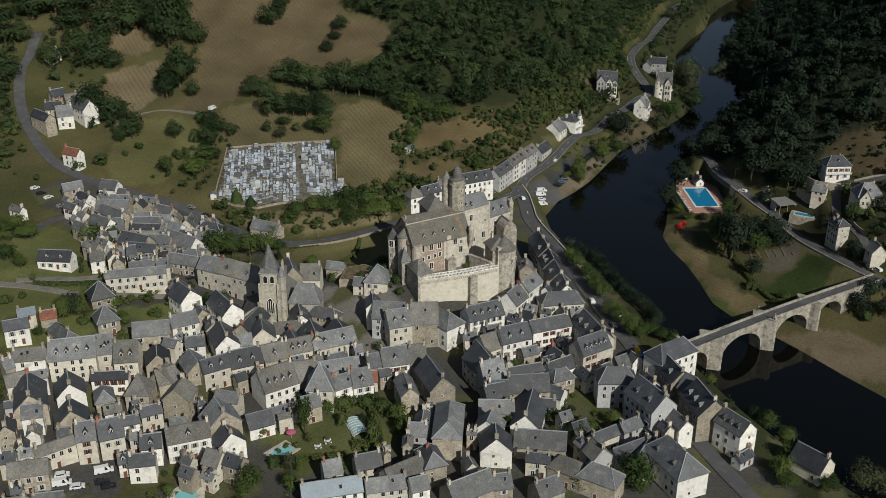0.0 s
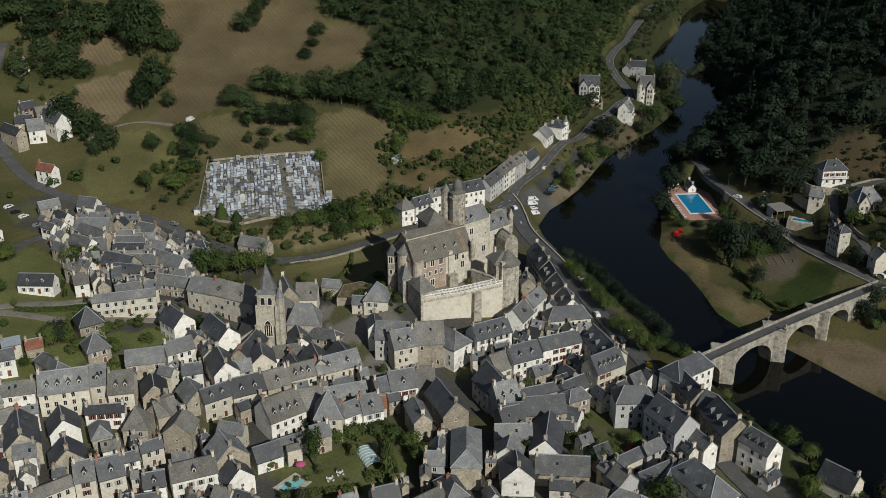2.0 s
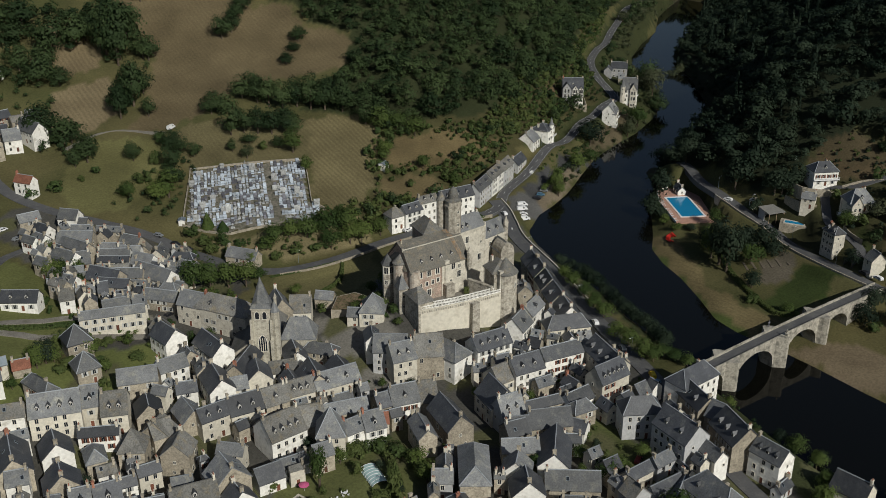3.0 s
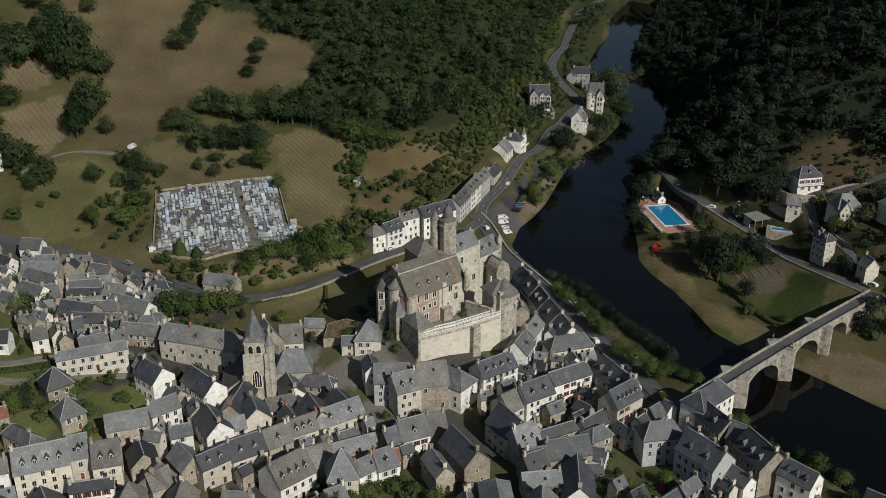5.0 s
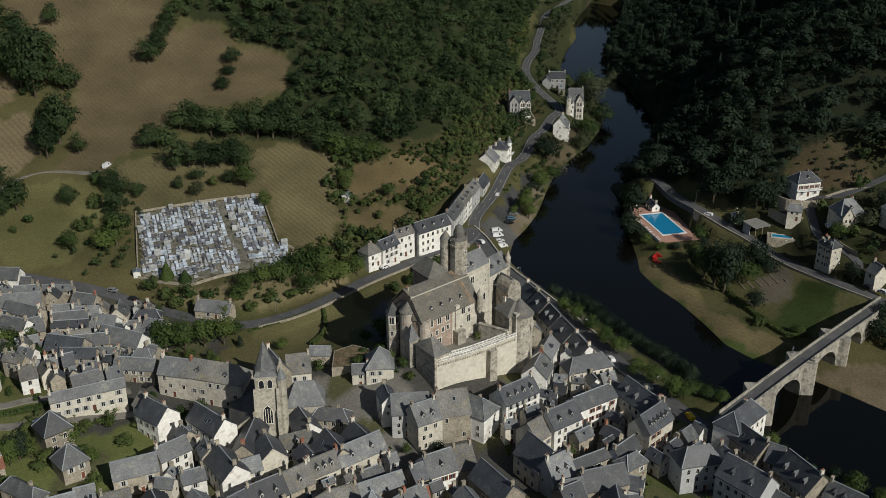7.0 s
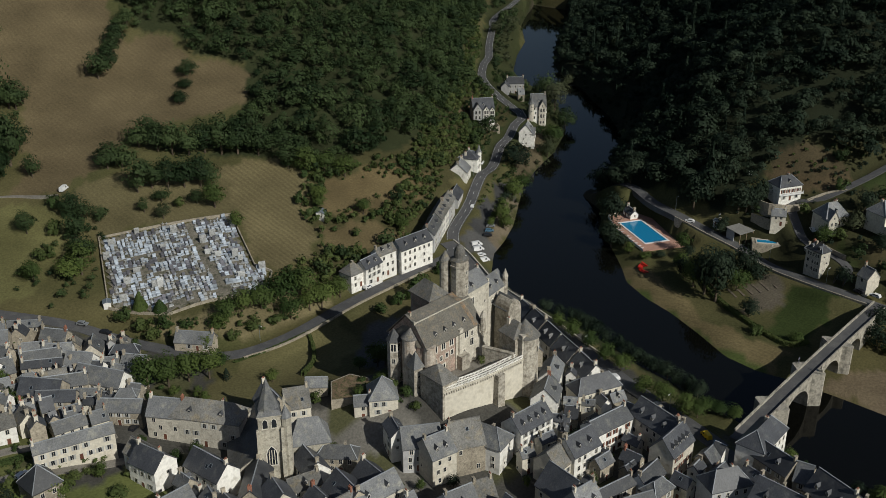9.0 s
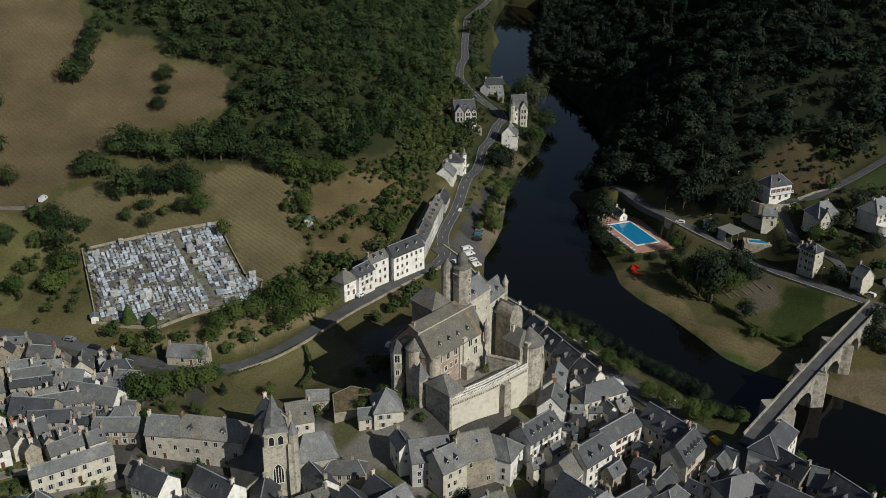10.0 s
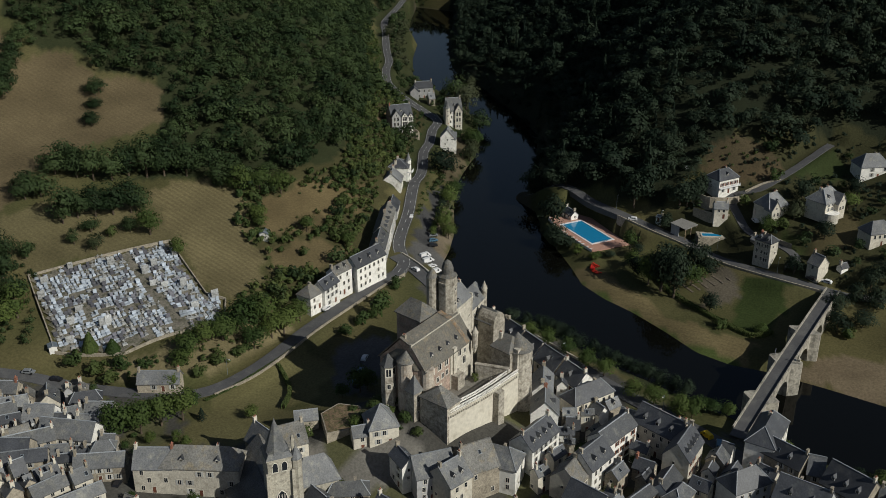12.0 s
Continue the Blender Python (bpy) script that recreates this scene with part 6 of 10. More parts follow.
house(276.0, 401.4, 9.2, 16.4, 3.7, 30, 8.6, "grey", "gable", 2, -1, cover=SLATE)
house(290.4, 409.8, 9.4, 16.0, 3.7, 30, 8.9, "white", "gable", 3, -1, cover=LAUZE)
house(303.8, 417.6, 9.6, 14.4, 3.7, 30, 8.2, "grey", "gable", 2, -1, cover=LAUZE)
house(321.0, 427.2, 9.6, 13.0, 3.6, 29, 4.4, "grey", "gable", cover=SLATE_DARK)

# ---- small houses and outbuildings in between ----
house(30.7, 298.8, 21.6, 6.3, 2.0, -9, 6, "white", "gable")
house(43.3, 319.6, 23.2, 8.9, 2.8, -74, 6, "stone", "hip")
house(94.2, 254.2, 14.2, 9.9, 2.4, -5, 4, "grey", "gable")
house(23.6, 308.2, 23.0, 3.6, 2.8, 10, 6, "stone", "gable")
house(30.4, 329.9, 25.0, 8.4, 2.8, -8, 6, "white", "gable")
house(17.5, 276.8, 19.9, 6.2, 2.7, -102, 5.8, "stone", "gable")
house(121.3, 208.3, 12.4, 4.4, 3.6, 79, 6.6, "stone", "hip")
house(71.7, 234.7, 13.4, 6.2, 2.7, -57, 6.4, "stone", "gable")
house(192.3, 225.4, 10.1, 6.2, 2.5, 86, 5.2, "cream", "gable")
house(166.9, 188.0, 9.9, 6.3, 3.7, 84, 6.5, "grey", "gable")
house(175.0, 195.1, 9.9, 10.0, 2.4, 1, 5.6, "cream", "gable")
house(214.7, 255.6, 9.3, 9.1, 3.5, -91, 4.5, "grey", "gable")
house(46.8, 282.0, 18.3, 3.2, 3.1, -99, 5.7, "stone", "hip")
house(95.5, 275.6, 14.8, 5.5, 3.4, 91, 4.3, "white", "gable", 1, -1)
house(13.6, 240.9, 16.9, 6.4, 3.6, -18, 6.3, "white", "gable")
house(67.3, 239.3, 13.8, 5.9, 3.5, -56, 5.6, "cream", "gable", 1, 1)
house(91.2, 321.6, 17.0, 5.3, 2.7, 90, 6.0, "stone", "gable", 1, -1)
house(130.1, 227.8, 13.0, 6.6, 2.9, -125, 4.6, "cream", "gable")
house(219.7, 265.7, 8.9, 5.8, 2.2, -21, 4.4, "stone", "gable", 1, -1)
house(91.8, 310.2, 16.3, 6.5, 2.8, -107, 6.5, "stone", "gable")
house(81.3, 266.6, 15.0, 8.6, 2.6, -46, 5.6, "cream", "gable")
house(105.5, 217.9, 13.0, 8.1, 3.4, -13, 4.5, "cream", "gable")
house(171.5, 266.0, 10.4, 4.9, 2.1, -22, 6.2, "cream", "gable")
house(184.6, 247.9, 9.9, 6.7, 2.4, -6, 5.6, "stone", "gable")
house(170.6, 201.9, 10.2, 5.9, 3.5, -2, 4.8, "stone", "gable")
house(102.7, 251.7, 14.3, 6.4, 3.1, -8, 5.6, "stone", "gable", 1, 1)
house(169.9, 208.2, 10.3, 4.7, 2.1, -3, 6.2, "cream", "gable")
house(24.3, 273.1, 19.0, 5.3, 2.2, -107, 5.2, "white", "gable", 1, -1)
house(184.1, 229.0, 10.1, 3.6, 3.2, -7, 5.7, "stone", "hip")
house(200.2, 269.9, 10.2, 4.7, 3.0, 121, 4.6, "stone", "gable")
house(94.9, 219.6, 12.9, 5.8, 3.3, -12, 5.4, "cream", "gable")
house(58.6, 237.0, 14.0, 5.1, 2.3, -57, 5.5, "stone", "gable")
house(150.3, 195.0, 10.7, 7.6, 2.2, -41, 5.5, "cream", "gable")
house(217.5, 245.2, 9.7, 8.3, 2.1, -99, 5.5, "stone", "gable")
house(187.7, 240.5, 9.9, 5.0, 2.2, -3, 4.9, "stone", "gable", 1, 1)
house(15.5, 263.3, 18.7, 4.5, 2.7, -18, 5.6, "cream", "gable")
house(47.2, 273.3, 17.4, 5.6, 2.2, -9, 6.6, "white", "gable")
house(21.9, 242.3, 16.4, 8.4, 2.2, -21, 5.5, "stone", "gable")
house(125.0, 222.3, 13.0, 6.4, 3.1, -36, 5.9, "grey", "gable")
house(193.0, 242.7, 9.8, 6.5, 2.6, 91, 4.7, "stone", "gable")
house(112.7, 200.8, 12.1, 5.7, 3.0, -9, 5.8, "white", "gable")
house(122.9, 274.6, 13.4, 7.3, 2.7, -9, 4.5, "white", "gable")
house(60.7, 243.7, 14.3, 4.1, 2.0, -61, 4.3, "cream", "gable")
house(119.5, 218.8, 13.0, 5.7, 1.7, 58, 6.0, "stone", "gable")
house(131.5, 203.2, 11.8, 5.0, 2.2, 78, 4.3, "cream", "gable")
house(181.1, 266.0, 10.8, 6.0, 2.1, -14, 6.2, "cream", "gable")
house(201.3, 226.0, 10.2, 5.2, 2.1, 3, 4.9, "white", "gable")
house(214.6, 267.5, 9.1, 5.1, 2.4, 67, 4.3, "white", "gable")
house(132.1, 257.5, 12.8, 4.2, 2.0, -12, 5.6, "stone", "gable")
house(102.3, 274.7, 14.5, 4.0, 1.8, 91, 5.1, "stone", "gable", 1, -1)
house(203.9, 273.0, 10.1, 4.8, 1.8, 124, 6.1, "stone", "gable")
house(63.7, 260.9, 15.4, 6.3, 2.4, -17, 4.9, "white", "gable")
house(193.3, 269.0, 10.8, 6.0, 1.7, 117, 5.8, "white", "gable", 1, -1)
house(201.9, 263.4, 9.7, 5.3, 1.8, -7, 4.7, "cream", "gable")
house(200.2, 247.2, 9.7, 6.0, 2.0, 88, 5.4, "cream", "gable")
house(166.6, 193.9, 10.1, 5.4, 2.3, 88, 5.9, "cream", "gable", 1, 1)
house(20.0, 268.7, 18.9, 4.8, 2.1, -104, 4.7, "grey", "gable")
house(63.6, 234.5, 13.7, 4.7, 1.6, -59, 4.4, "cream", "gable", 1, -1)
house(207.1, 268.3, 9.5, 4.6, 1.4, 126, 6.6, "cream", "gable")
house(74.7, 303.2, 17.9, 5.7, 2.2, -54, 6.2, "cream", "gable")
house(44.1, 251.3, 15.7, 3.5, 2.2, -11, 4.9, "white", "gable", 1, -1)
house(31.7, 269.1, 18.1, 3.8, 1.9, -22, 5.6, "cream", "gable")
house(116.3, 276.3, 13.8, 3.7, 1.5, -5, 5.6, "white", "gable")
house(89.0, 276.7, 15.1, 4.2, 2.1, 186, 5.2, "stone", "gable")
house(49.8, 259.2, 16.0, 3.3, 1.5, -19, 5.6, "cream", "gable")
house(136.6, 253.3, 12.4, 4.6, 1.6, -99, 4.0, "cream", "gable")
house(83.7, 290.1, 16.1, 4.7, 1.8, -88, 4.0, "white", "gable")
house(53.9, 273.6, 17.0, 5.5, 1.3, 74, 5.8, "grey", "gable", 1, 1)
house(109.6, 277.1, 14.2, 4.1, 1.3, -7, 6.7, "stone", "gable")
house(189.8, 249.9, 9.8, 3.0, 1.4, -4, 4.0, "white", "gable", 1, -1)
house(134.8, 232.7, 12.7, 4.3, 1.4, -123, 5.1, "cream", "gable", 1, -1)
house(190.1, 265.9, 10.6, 3.2, 1.1, 117, 5.5, "stone", "gable", 1, -1)
house(131.1, 275.0, 12.7, 3.5, 1.9, -7, 6.4, "grey", "gable")
house(20.7, 290.2, 21.1, 3.1, 1.6, -14, 4.0, "grey", "gable")
house(72.2, 265.6, 15.3, 1.1, 1.2, -1, 6.6, "grey", "hip")
house(55.7, 258.1, 15.6, 3.0, 1.4, -20, 4.8, "cream", "gable")
house(93.2, 249.4, 14.0, 4.9, 1.2, -9, 5.5, "cream", "gable")
house(15.2, 249.0, 17.4, 3.2, 1.8, -14, 5.6, "stone", "gable", 1, 1)
house(172.9, 244.4, 10.0, 3.1, 1.8, -103, 6.7, "cream", "gable")
house(20.5, 262.9, 18.3, 3.0, 1.7, -17, 6.1, "cream", "gable")
house(78.7, 307.9, 17.8, 2.9, 1.7, 36, 5.4, "white", "gable")
house(92.1, 317.0, 16.6, 3.0, 1.6, 87, 4.9, "cream", "gable")
house(111.2, 217.2, 13.0, 3.4, 1.4, 81, 6.4, "stone", "gable", 1, 1)
house(139.6, 214.7, 11.9, 2.7, 1.3, -38, 5.7, "stone", "gable", 1, -1)
house(207.5, 225.9, 10.3, 5.6, 3.1, 1, 5.1, "stone", "gable")
house(203.8, 219.9, 10.3, 5.5, 2.9, -2, 4.4, "cream", "gable")
house(186.0, 196.0, 9.6, 8.2, 2.6, 1, 5.0, "grey", "gable")
house(205.1, 202.9, 9.8, 4.6, 2.4, -90, 6.6, "stone", "gable")
house(208.4, 211.7, 10.2, 7.0, 2.2, -102, 5.3, "cream", "gable")
house(193.7, 187.7, 9.1, 4.4, 2.1, -96, 6.7, "cream", "gable")
house(213.1, 224.8, 10.5, 4.0, 2.5, 89, 5.1, "white", "gable")
house(218.2, 283.0, 9.8, 3.6, 1.9, 31, 6.5, "white", "gable")
house(189.6, 189.1, 9.2, 4.7, 1.5, -97, 4.3, "white", "gable")
house(79.4, 406.1, 19.7, 7.9, 2.2, -17, 4.4, "stone", "gable", 1, 1)
house(83.3, 368.8, 19.7, 10.3, 2.7, -12, 4.5, "cream", "gable")
house(74.5, 427.9, 21.3, 5.2, 2.3, -68, 5.4, "cream", "gable")
house(74.6, 393.1, 20.6, 6.4, 2.6, -58, 6.0, "white", "gable", 1, -1)
house(87.7, 376.0, 19.0, 6.9, 2.5, -15, 4.4, "cream", "gable")
house(90.5, 364.6, 18.6, 5.4, 2.8, -16, 6.5, "cream", "gable")
house(93.9, 439.8, 19.8, 9.6, 2.4, -34, 6.6, "stone", "gable")
house(115.2, 392.6, 14.2, 7.9, 2.7, -62, 4.5, "white", "gable")
house(68.8, 378.8, 21.8, 5.7, 3.3, -14, 5.8, "white", "gable")
house(71.1, 403.8, 21.1, 6.9, 2.3, 74, 4.6, "cream", "gable")
house(76.0, 400.1, 20.3, 5.4, 3.0, 73, 6.0, "cream", "gable", 1, 1)
house(116.8, 414.5, 14.0, 8.1, 3.6, 53, 4.7, "cream", "gable", 1, -1)
house(100.7, 434.2, 18.2, 5.0, 3.0, 46, 5.8, "stone", "gable", 1, 1)
house(105.0, 372.8, 16.3, 3.5, 2.3, -46, 6.6, "cream", "hip")
house(76.1, 437.9, 21.9, 7.7, 2.5, -68, 5.7, "white", "gable")
house(69.5, 390.0, 21.5, 8.3, 2.1, -62, 6.5, "stone", "gable", 1, 1)
house(75.4, 379.0, 20.8, 7.0, 2.9, 76, 5.6, "cream", "gable")
house(88.9, 404.8, 18.1, 2.7, 2.6, -19, 4.2, "stone", "hip")
house(115.8, 401.1, 13.9, 6.0, 2.6, -38, 4.5, "cream", "gable")
house(97.9, 383.4, 17.2, 8.3, 2.4, -48, 4.5, "stone", "gable")
house(77.8, 386.1, 20.3, 7.7, 2.2, -20, 4.2, "cream", "gable")
house(125.7, 409.7, 13.2, 6.5, 2.4, 53, 5.1, "grey", "gable", 1, -1)
house(70.9, 414.1, 21.3, 8.0, 2.6, -66, 5.7, "stone", "gable")
house(117.8, 386.5, 14.0, 4.1, 2.1, -65, 5.4, "cream", "gable", 1, -1)
house(87.0, 443.4, 21.1, 4.2, 2.0, 21, 6.7, "stone", "gable", 1, 1)
house(71.7, 435.8, 22.3, 7.2, 2.2, -64, 6.2, "white", "gable")
house(111.2, 409.9, 14.5, 4.7, 2.3, -61, 4.6, "cream", "gable")
house(95.1, 376.7, 17.8, 5.0, 1.8, -46, 5.6, "cream", "gable")
house(75.4, 372.6, 20.9, 4.5, 2.5, 72, 5.8, "stone", "gable")
house(96.7, 446.9, 20.6, 4.3, 2.0, -44, 6.3, "stone", "gable")
house(112.6, 418.4, 14.8, 4.6, 2.1, 52, 5.9, "stone", "gable")
house(80.2, 389.6, 19.8, 4.0, 1.9, -18, 4.1, "cream", "gable")
house(71.9, 446.7, 23.3, 3.3, 1.8, -66, 4.8, "stone", "gable")
house(83.0, 400.6, 19.1, 4.2, 2.1, -14, 4.2, "stone", "gable")
house(80.0, 432.5, 20.8, 1.2, 1.4, -67, 4.4, "stone", "hip")
house(70.6, 424.5, 21.7, 3.6, 1.6, -70, 5.8, "cream", "gable")
house(102.0, 378.9, 16.7, 3.6, 2.0, -52, 4.2, "white", "gable", 1, 1)
house(123.2, 413.0, 13.4, 5.0, 1.5, 56, 6.3, "grey", "gable")
house(81.3, 374.5, 20.0, 3.7, 1.8, 77, 5.1, "stone", "gable", 1, 1)
house(79.6, 427.0, 20.4, 4.4, 1.7, -64, 6.2, "stone", "gable")
house(69.4, 397.6, 21.4, 5.1, 1.2, 162, 4.9, "stone", "gable")
house(99.0, 403.4, 16.3, 3.5, 1.3, -20, 5.7, "grey", "gable", 1, 1)
house(85.7, 372.4, 19.3, 4.2, 1.2, -15, 5.9, "stone", "gable")
house(102.1, 399.5, 15.9, 3.5, 1.2, 75, 6.8, "cream", "gable", 1, -1)


# ---- villas along the river road ----
TILE_WALL = surface("slate_hung_wall", (0.3, 0.3, 0.3), 0.7, 0.16, 0.5, 2.5, 0.4, obj=0.1, stain=(0.3, 0.29, 0.27), stain_at=0.6)
WALLS["hung"] = TILE_WALL
WALL_WORDS["hung"] = "grey stone"


def bay(home, x, y, w, d, top, rise, m, cover, storeys, turn=0):
    """A gabled front bay that stands out from the house, with windows storey by storey."""
    bm = bmesh.new()
    gable_walls(bm, d / 2, w / 2, -3.5, top, rise)
    bm.transform(pose(x, y, 0, 0, 0, turn + 90))
    part("bay", bm, m, home, "gabled front bay")
    bm = bmesh.new()
    gable_roof(bm, d / 2, w / 2, top, rise, 0.5, 0.3)
    bm.transform(pose(x, y, 0, 0, 0, turn + 90))
    part("bay_roof", bm, cover, home)
    place = pose(x, y, 0, 0, 0, turn)
    for k in range(storeys):
        for dx in (-w * 0.2, w * 0.2):
            put("window", WINDOW_TALL if k else WINDOW, place @ Matrix.Translation((dx, -d / 2, 0.8 + k * (top - 0.4) / storeys)), home)
    put("window", WINDOW_SMALL, place @ Matrix.Translation((0, -d / 2, top + 0.2)), home)


def corner_turret(home, x, y, r, top, tip, m, cover, n=8):
    bm = bmesh.new()
    prism(bm, circle(x, y, r, n), -3.0, top)
    part("turret", bm, m, home, "slim corner turret")
    bm = bmesh.new()
    prism(bm, circle(x, y, r + 0.35, n), top, top + 0.8, 0, circle(x, y, r * 0.75, n))
    prism(bm, circle(x, y, r * 0.75, n), top + 0.8, 0, 0, (x, y, tip))
    part("turret_roof", bm, cover, home, "pointed slate turret roof")
    for z in (top - 2.2, top - 5.2):
        put("window", WINDOW_SMALL, Matrix.Translation((x, y - r * 0.96, z)), home)


def stacks(home, places, kind=1):
    for x, y, z in places:
        put("chimney", CHIMNEYS[kind], Matrix.Translation((x, y, z)), home)


def balcony(home, x, y, w, d, z, turn=0):
    bm = bmesh.new()
    box(bm, -w / 2, w / 2, -d, 0, z, z + 0.18)
    for a in range(int(w / 0.5) + 1):
        box(bm, -w / 2 + a * 0.5 - 0.03, -w / 2 + a * 0.5 + 0.03, -d, -d + 0.06, z + 0.18, z + 1.0)
    box(bm, -w / 2, w / 2, -d - 0.02, -d + 0.08, z + 1.0, z + 1.08)
    bm.transform(pose(x, y, 0, 0, 0, turn))
    part("balcony", bm, METAL_WHITE, home, "white railed balcony")


# white gabled house and the white house with a turret, beside the river road
h = house(340.5, 440.8, 10.0, 10.5, 5.2, 29, 9.2, "white", "gable", cover=SLATE, slope=0.9)
stacks(h, [(4.2, 0, 13.4)])
h = house(358.0, 449.0, 10.4, 1.0, 5.6, 29, 9.6, "white", "pavilion", cover=SLATE_DARK, slope=0.45)
bm = bmesh.new()
for s in (-1, 1):
    box(bm, -5.6, 5.6, s * 5.3 - 0.2, s * 5.3 + 0.2, 9.3, 9.9), box(bm, s * 5.3 - 0.2, s * 5.3 + 0.2, -5.1, 5.1, 9.3, 9.9)
part("cornice", bm, WHITE, h)
corner_turret(h, 1.6, -4.6, 1.4, 12.0, 16.2, WHITE, SLATE)
stacks(h, [(-3.4, 1.5, 11.6), (3.8, 1.2, 11.6)])
balcony(h, 1.6, -6.2, 4.0, 1.0, 5.6)
# villa above the road
h = house(422.0, 494.5, 15.0, 13.4, 5.6, -38, 9.6, "hung", "gable", 1, -1, slope=0.95, cover=SLATE_DARK)
bay(h, -3.9, -5.2, 5.2, 3.6, 9.6, 3.6, TILE_WALL, SLATE_DARK, 3)
bay(h, 1.4, -5.2, 3.4, 2.2, 9.0, 2.2, WHITE, SLATE_DARK, 3)
bay(h, 5.0, -5.2, 3.0, 2.0, 8.6, 2.0, WHITE, SLATE_DARK, 3)
stacks(h, [(-6.2, 0.4, 14.2), (6.2, 0.4, 14.2), (-5.6, 2.0, 12.6)])
bm = bmesh.new()
box(bm, -8.0, 8.5, -12.2, -11.7, -5.0, 0.4), box(bm, 8.0, 8.5, -11.7, 3.0, -5.0, 0.6)
part("garden_wall", bm, STONE, h)
# tall villa with a turret below the road
h = house(461.5, 482.5, 8.4, 10.0, 4.8, -42, 11.4, "white", "gable", 1, -1, slope=1.45, cover=SLATE)
corner_turret(h, -4.8, -4.6, 1.7, 13.4, 19.6, PALE_STONE, SLATE)
bay(h, 2.0, -4.6, 4.0, 2.6, 11.4, 3.8, PALE_STONE, SLATE, 3)
stacks(h, [(4.4, 0.4, 17.4), (-3.0, 0.8, 16.8)])
balcony(h, 4.75, 0.6, 3.0, 1.0, 6.0, 90)
# small gabled villa at the roadside
h = house(425.2, 462.6, 7.6, 9.0, 4.2, 28, 8.0, "white", "gable", 1, -1, slope=1.15, cover=SLATE)
bay(h, -1.8, -3.9, 4.2, 2.4, 7.4, 3.2, WHITE, SLATE, 2)
balcony(h, 2.6, -3.9, 3.2, 1.0, 3.4)
stacks(h, [(3.8, 0, 12.4)])
# long dark house at the bend, with its wing
h = house(499.5, 530.5, 10.8, 12.0, 3.8, -44, 7.2, "hung", "gable", 0, -1, slope=0.95, cover=SLATE_DARK)
stacks(h, [(-5.4, 0, 10.4), (5.4, 0, 10.4)])
house(489.0, 530.5, 13.0, 6.5, 3.0, 40, 4.5, "hung", "gable", cover=SLATE_DARK)
house(487.5, 516.0, 9.0, 4.6, 2.8, -42, 6.4, "stone", "gable", slope=1.3, cover=SLATE)
bm = bmesh.new()
ribbon(bm, smooth_line([(455, 485.5), (468.5, 501), (477.5, 516.5), (491, 538)]), 0.25, -0.25, 1.1, 0, None, 4.0)
tagged(finish("retaining_wall", bm, STONE), "grey stone wall below the river road", "wall", kind="structure")


# ---- villas of the far bank ----
h = house(391.5, 290.0, 28.4, 5.0, 4.6, -28, 6.6, "white", "hip", 1, -1, slope=0.85, cover=SLATE_DARK)
bm = bmesh.new()
box(bm, -6.2, 6.2, -5.6, -4.3, 3.0, 3.25)
for k in range(9):
    box(bm, -6.1 + k * 1.51, -6.0 + k * 1.51, -5.55, -5.45, 3.25, 4.1)
box(bm, -6.2, 6.2, -5.58, -5.42, 4.1, 4.2)
part("balcony", bm, METAL_WHITE, h, "white balcony along the whole front")
for k in range(4):
    put("window", WINDOW_SHUTTERED, Matrix.Translation((-4.2 + k * 2.8, -4.34, 3.9)), h)
stacks(h, [(1.5, 1.0, 9.4)], 2)
# its terraces
for pts, top, label in (([(381.6, 300.0), (379.6, 291.0), (383.0, 284.4), (388.4, 280.0), (394.6, 277.4)], 28.6, "pale stone wall of the upper terrace"),
                        ([(376.0, 297.0), (374.6, 288.0), (377.0, 280.6)], 23.4, "old stone wall of the lower terrace"),
                        ([(393.0, 279.6), (400.0, 274.0), (406.0, 267.4)], 0.0, "long stone wall beside the lane"),
                        ([(372.6, 263.0), (368.8, 256.4), (366.0, 249.4)], 20.2, "pale garden wall beside the lane")):
    bm = bmesh.new()
    line = smooth_line(pts, 2.0)
    ribbon(bm, line, 0.25, -0.25, 0.0, 0, [max(top, ground(p.x, p.y) + 0.7) for p in line], 7.0)
    tagged(finish("retaining_wall", bm, CREAM if "white" in label else STONE), label, "wall", kind="structure")
house(376.4, 284.8, 21.6, 6.6, 3.0, -62, 4.6, "cream", "gable", slope=0.8, cover=SLATE)
# steep-roofed villas
h = house(382.5, 264.4, 26.2, 4.0, 4.9, -30, 3.8, "cream", "hip", 1, -1, slope=1.1, cover=SLATE)
bay(h, -3.0, -4.2, 5.0, 4.4, 3.6, 3.8, CREAM, SLATE, 1)
stacks(h, [(2.6, 1.0, 8.2)])
h = house(388.5, 243.6, 30.6, 5.0, 5.2, -20, 4.4, "cream", "hip", 2, -1, slope=1.0, cover=SLATE)
bay(h, 2.6, -4.8, 5.2, 4.2, 4.2, 3.8, CREAM, SLATE, 1)
stacks(h, [(-3.0, 0.8, 8.6)])
bm = bmesh.new()
prism(bm, circle(-2.6, -5.2, 3.6, 18), -4.0, 0.3)
part("terrace", bm, PALE_STONE, h, "rounded stone terrace")
bm = bmesh.new()
prism(bm, circle(-2.6, -5.2, 3.75, 18), 0.3, 0.5)
part("terrace_coping", bm, WHITE, h)
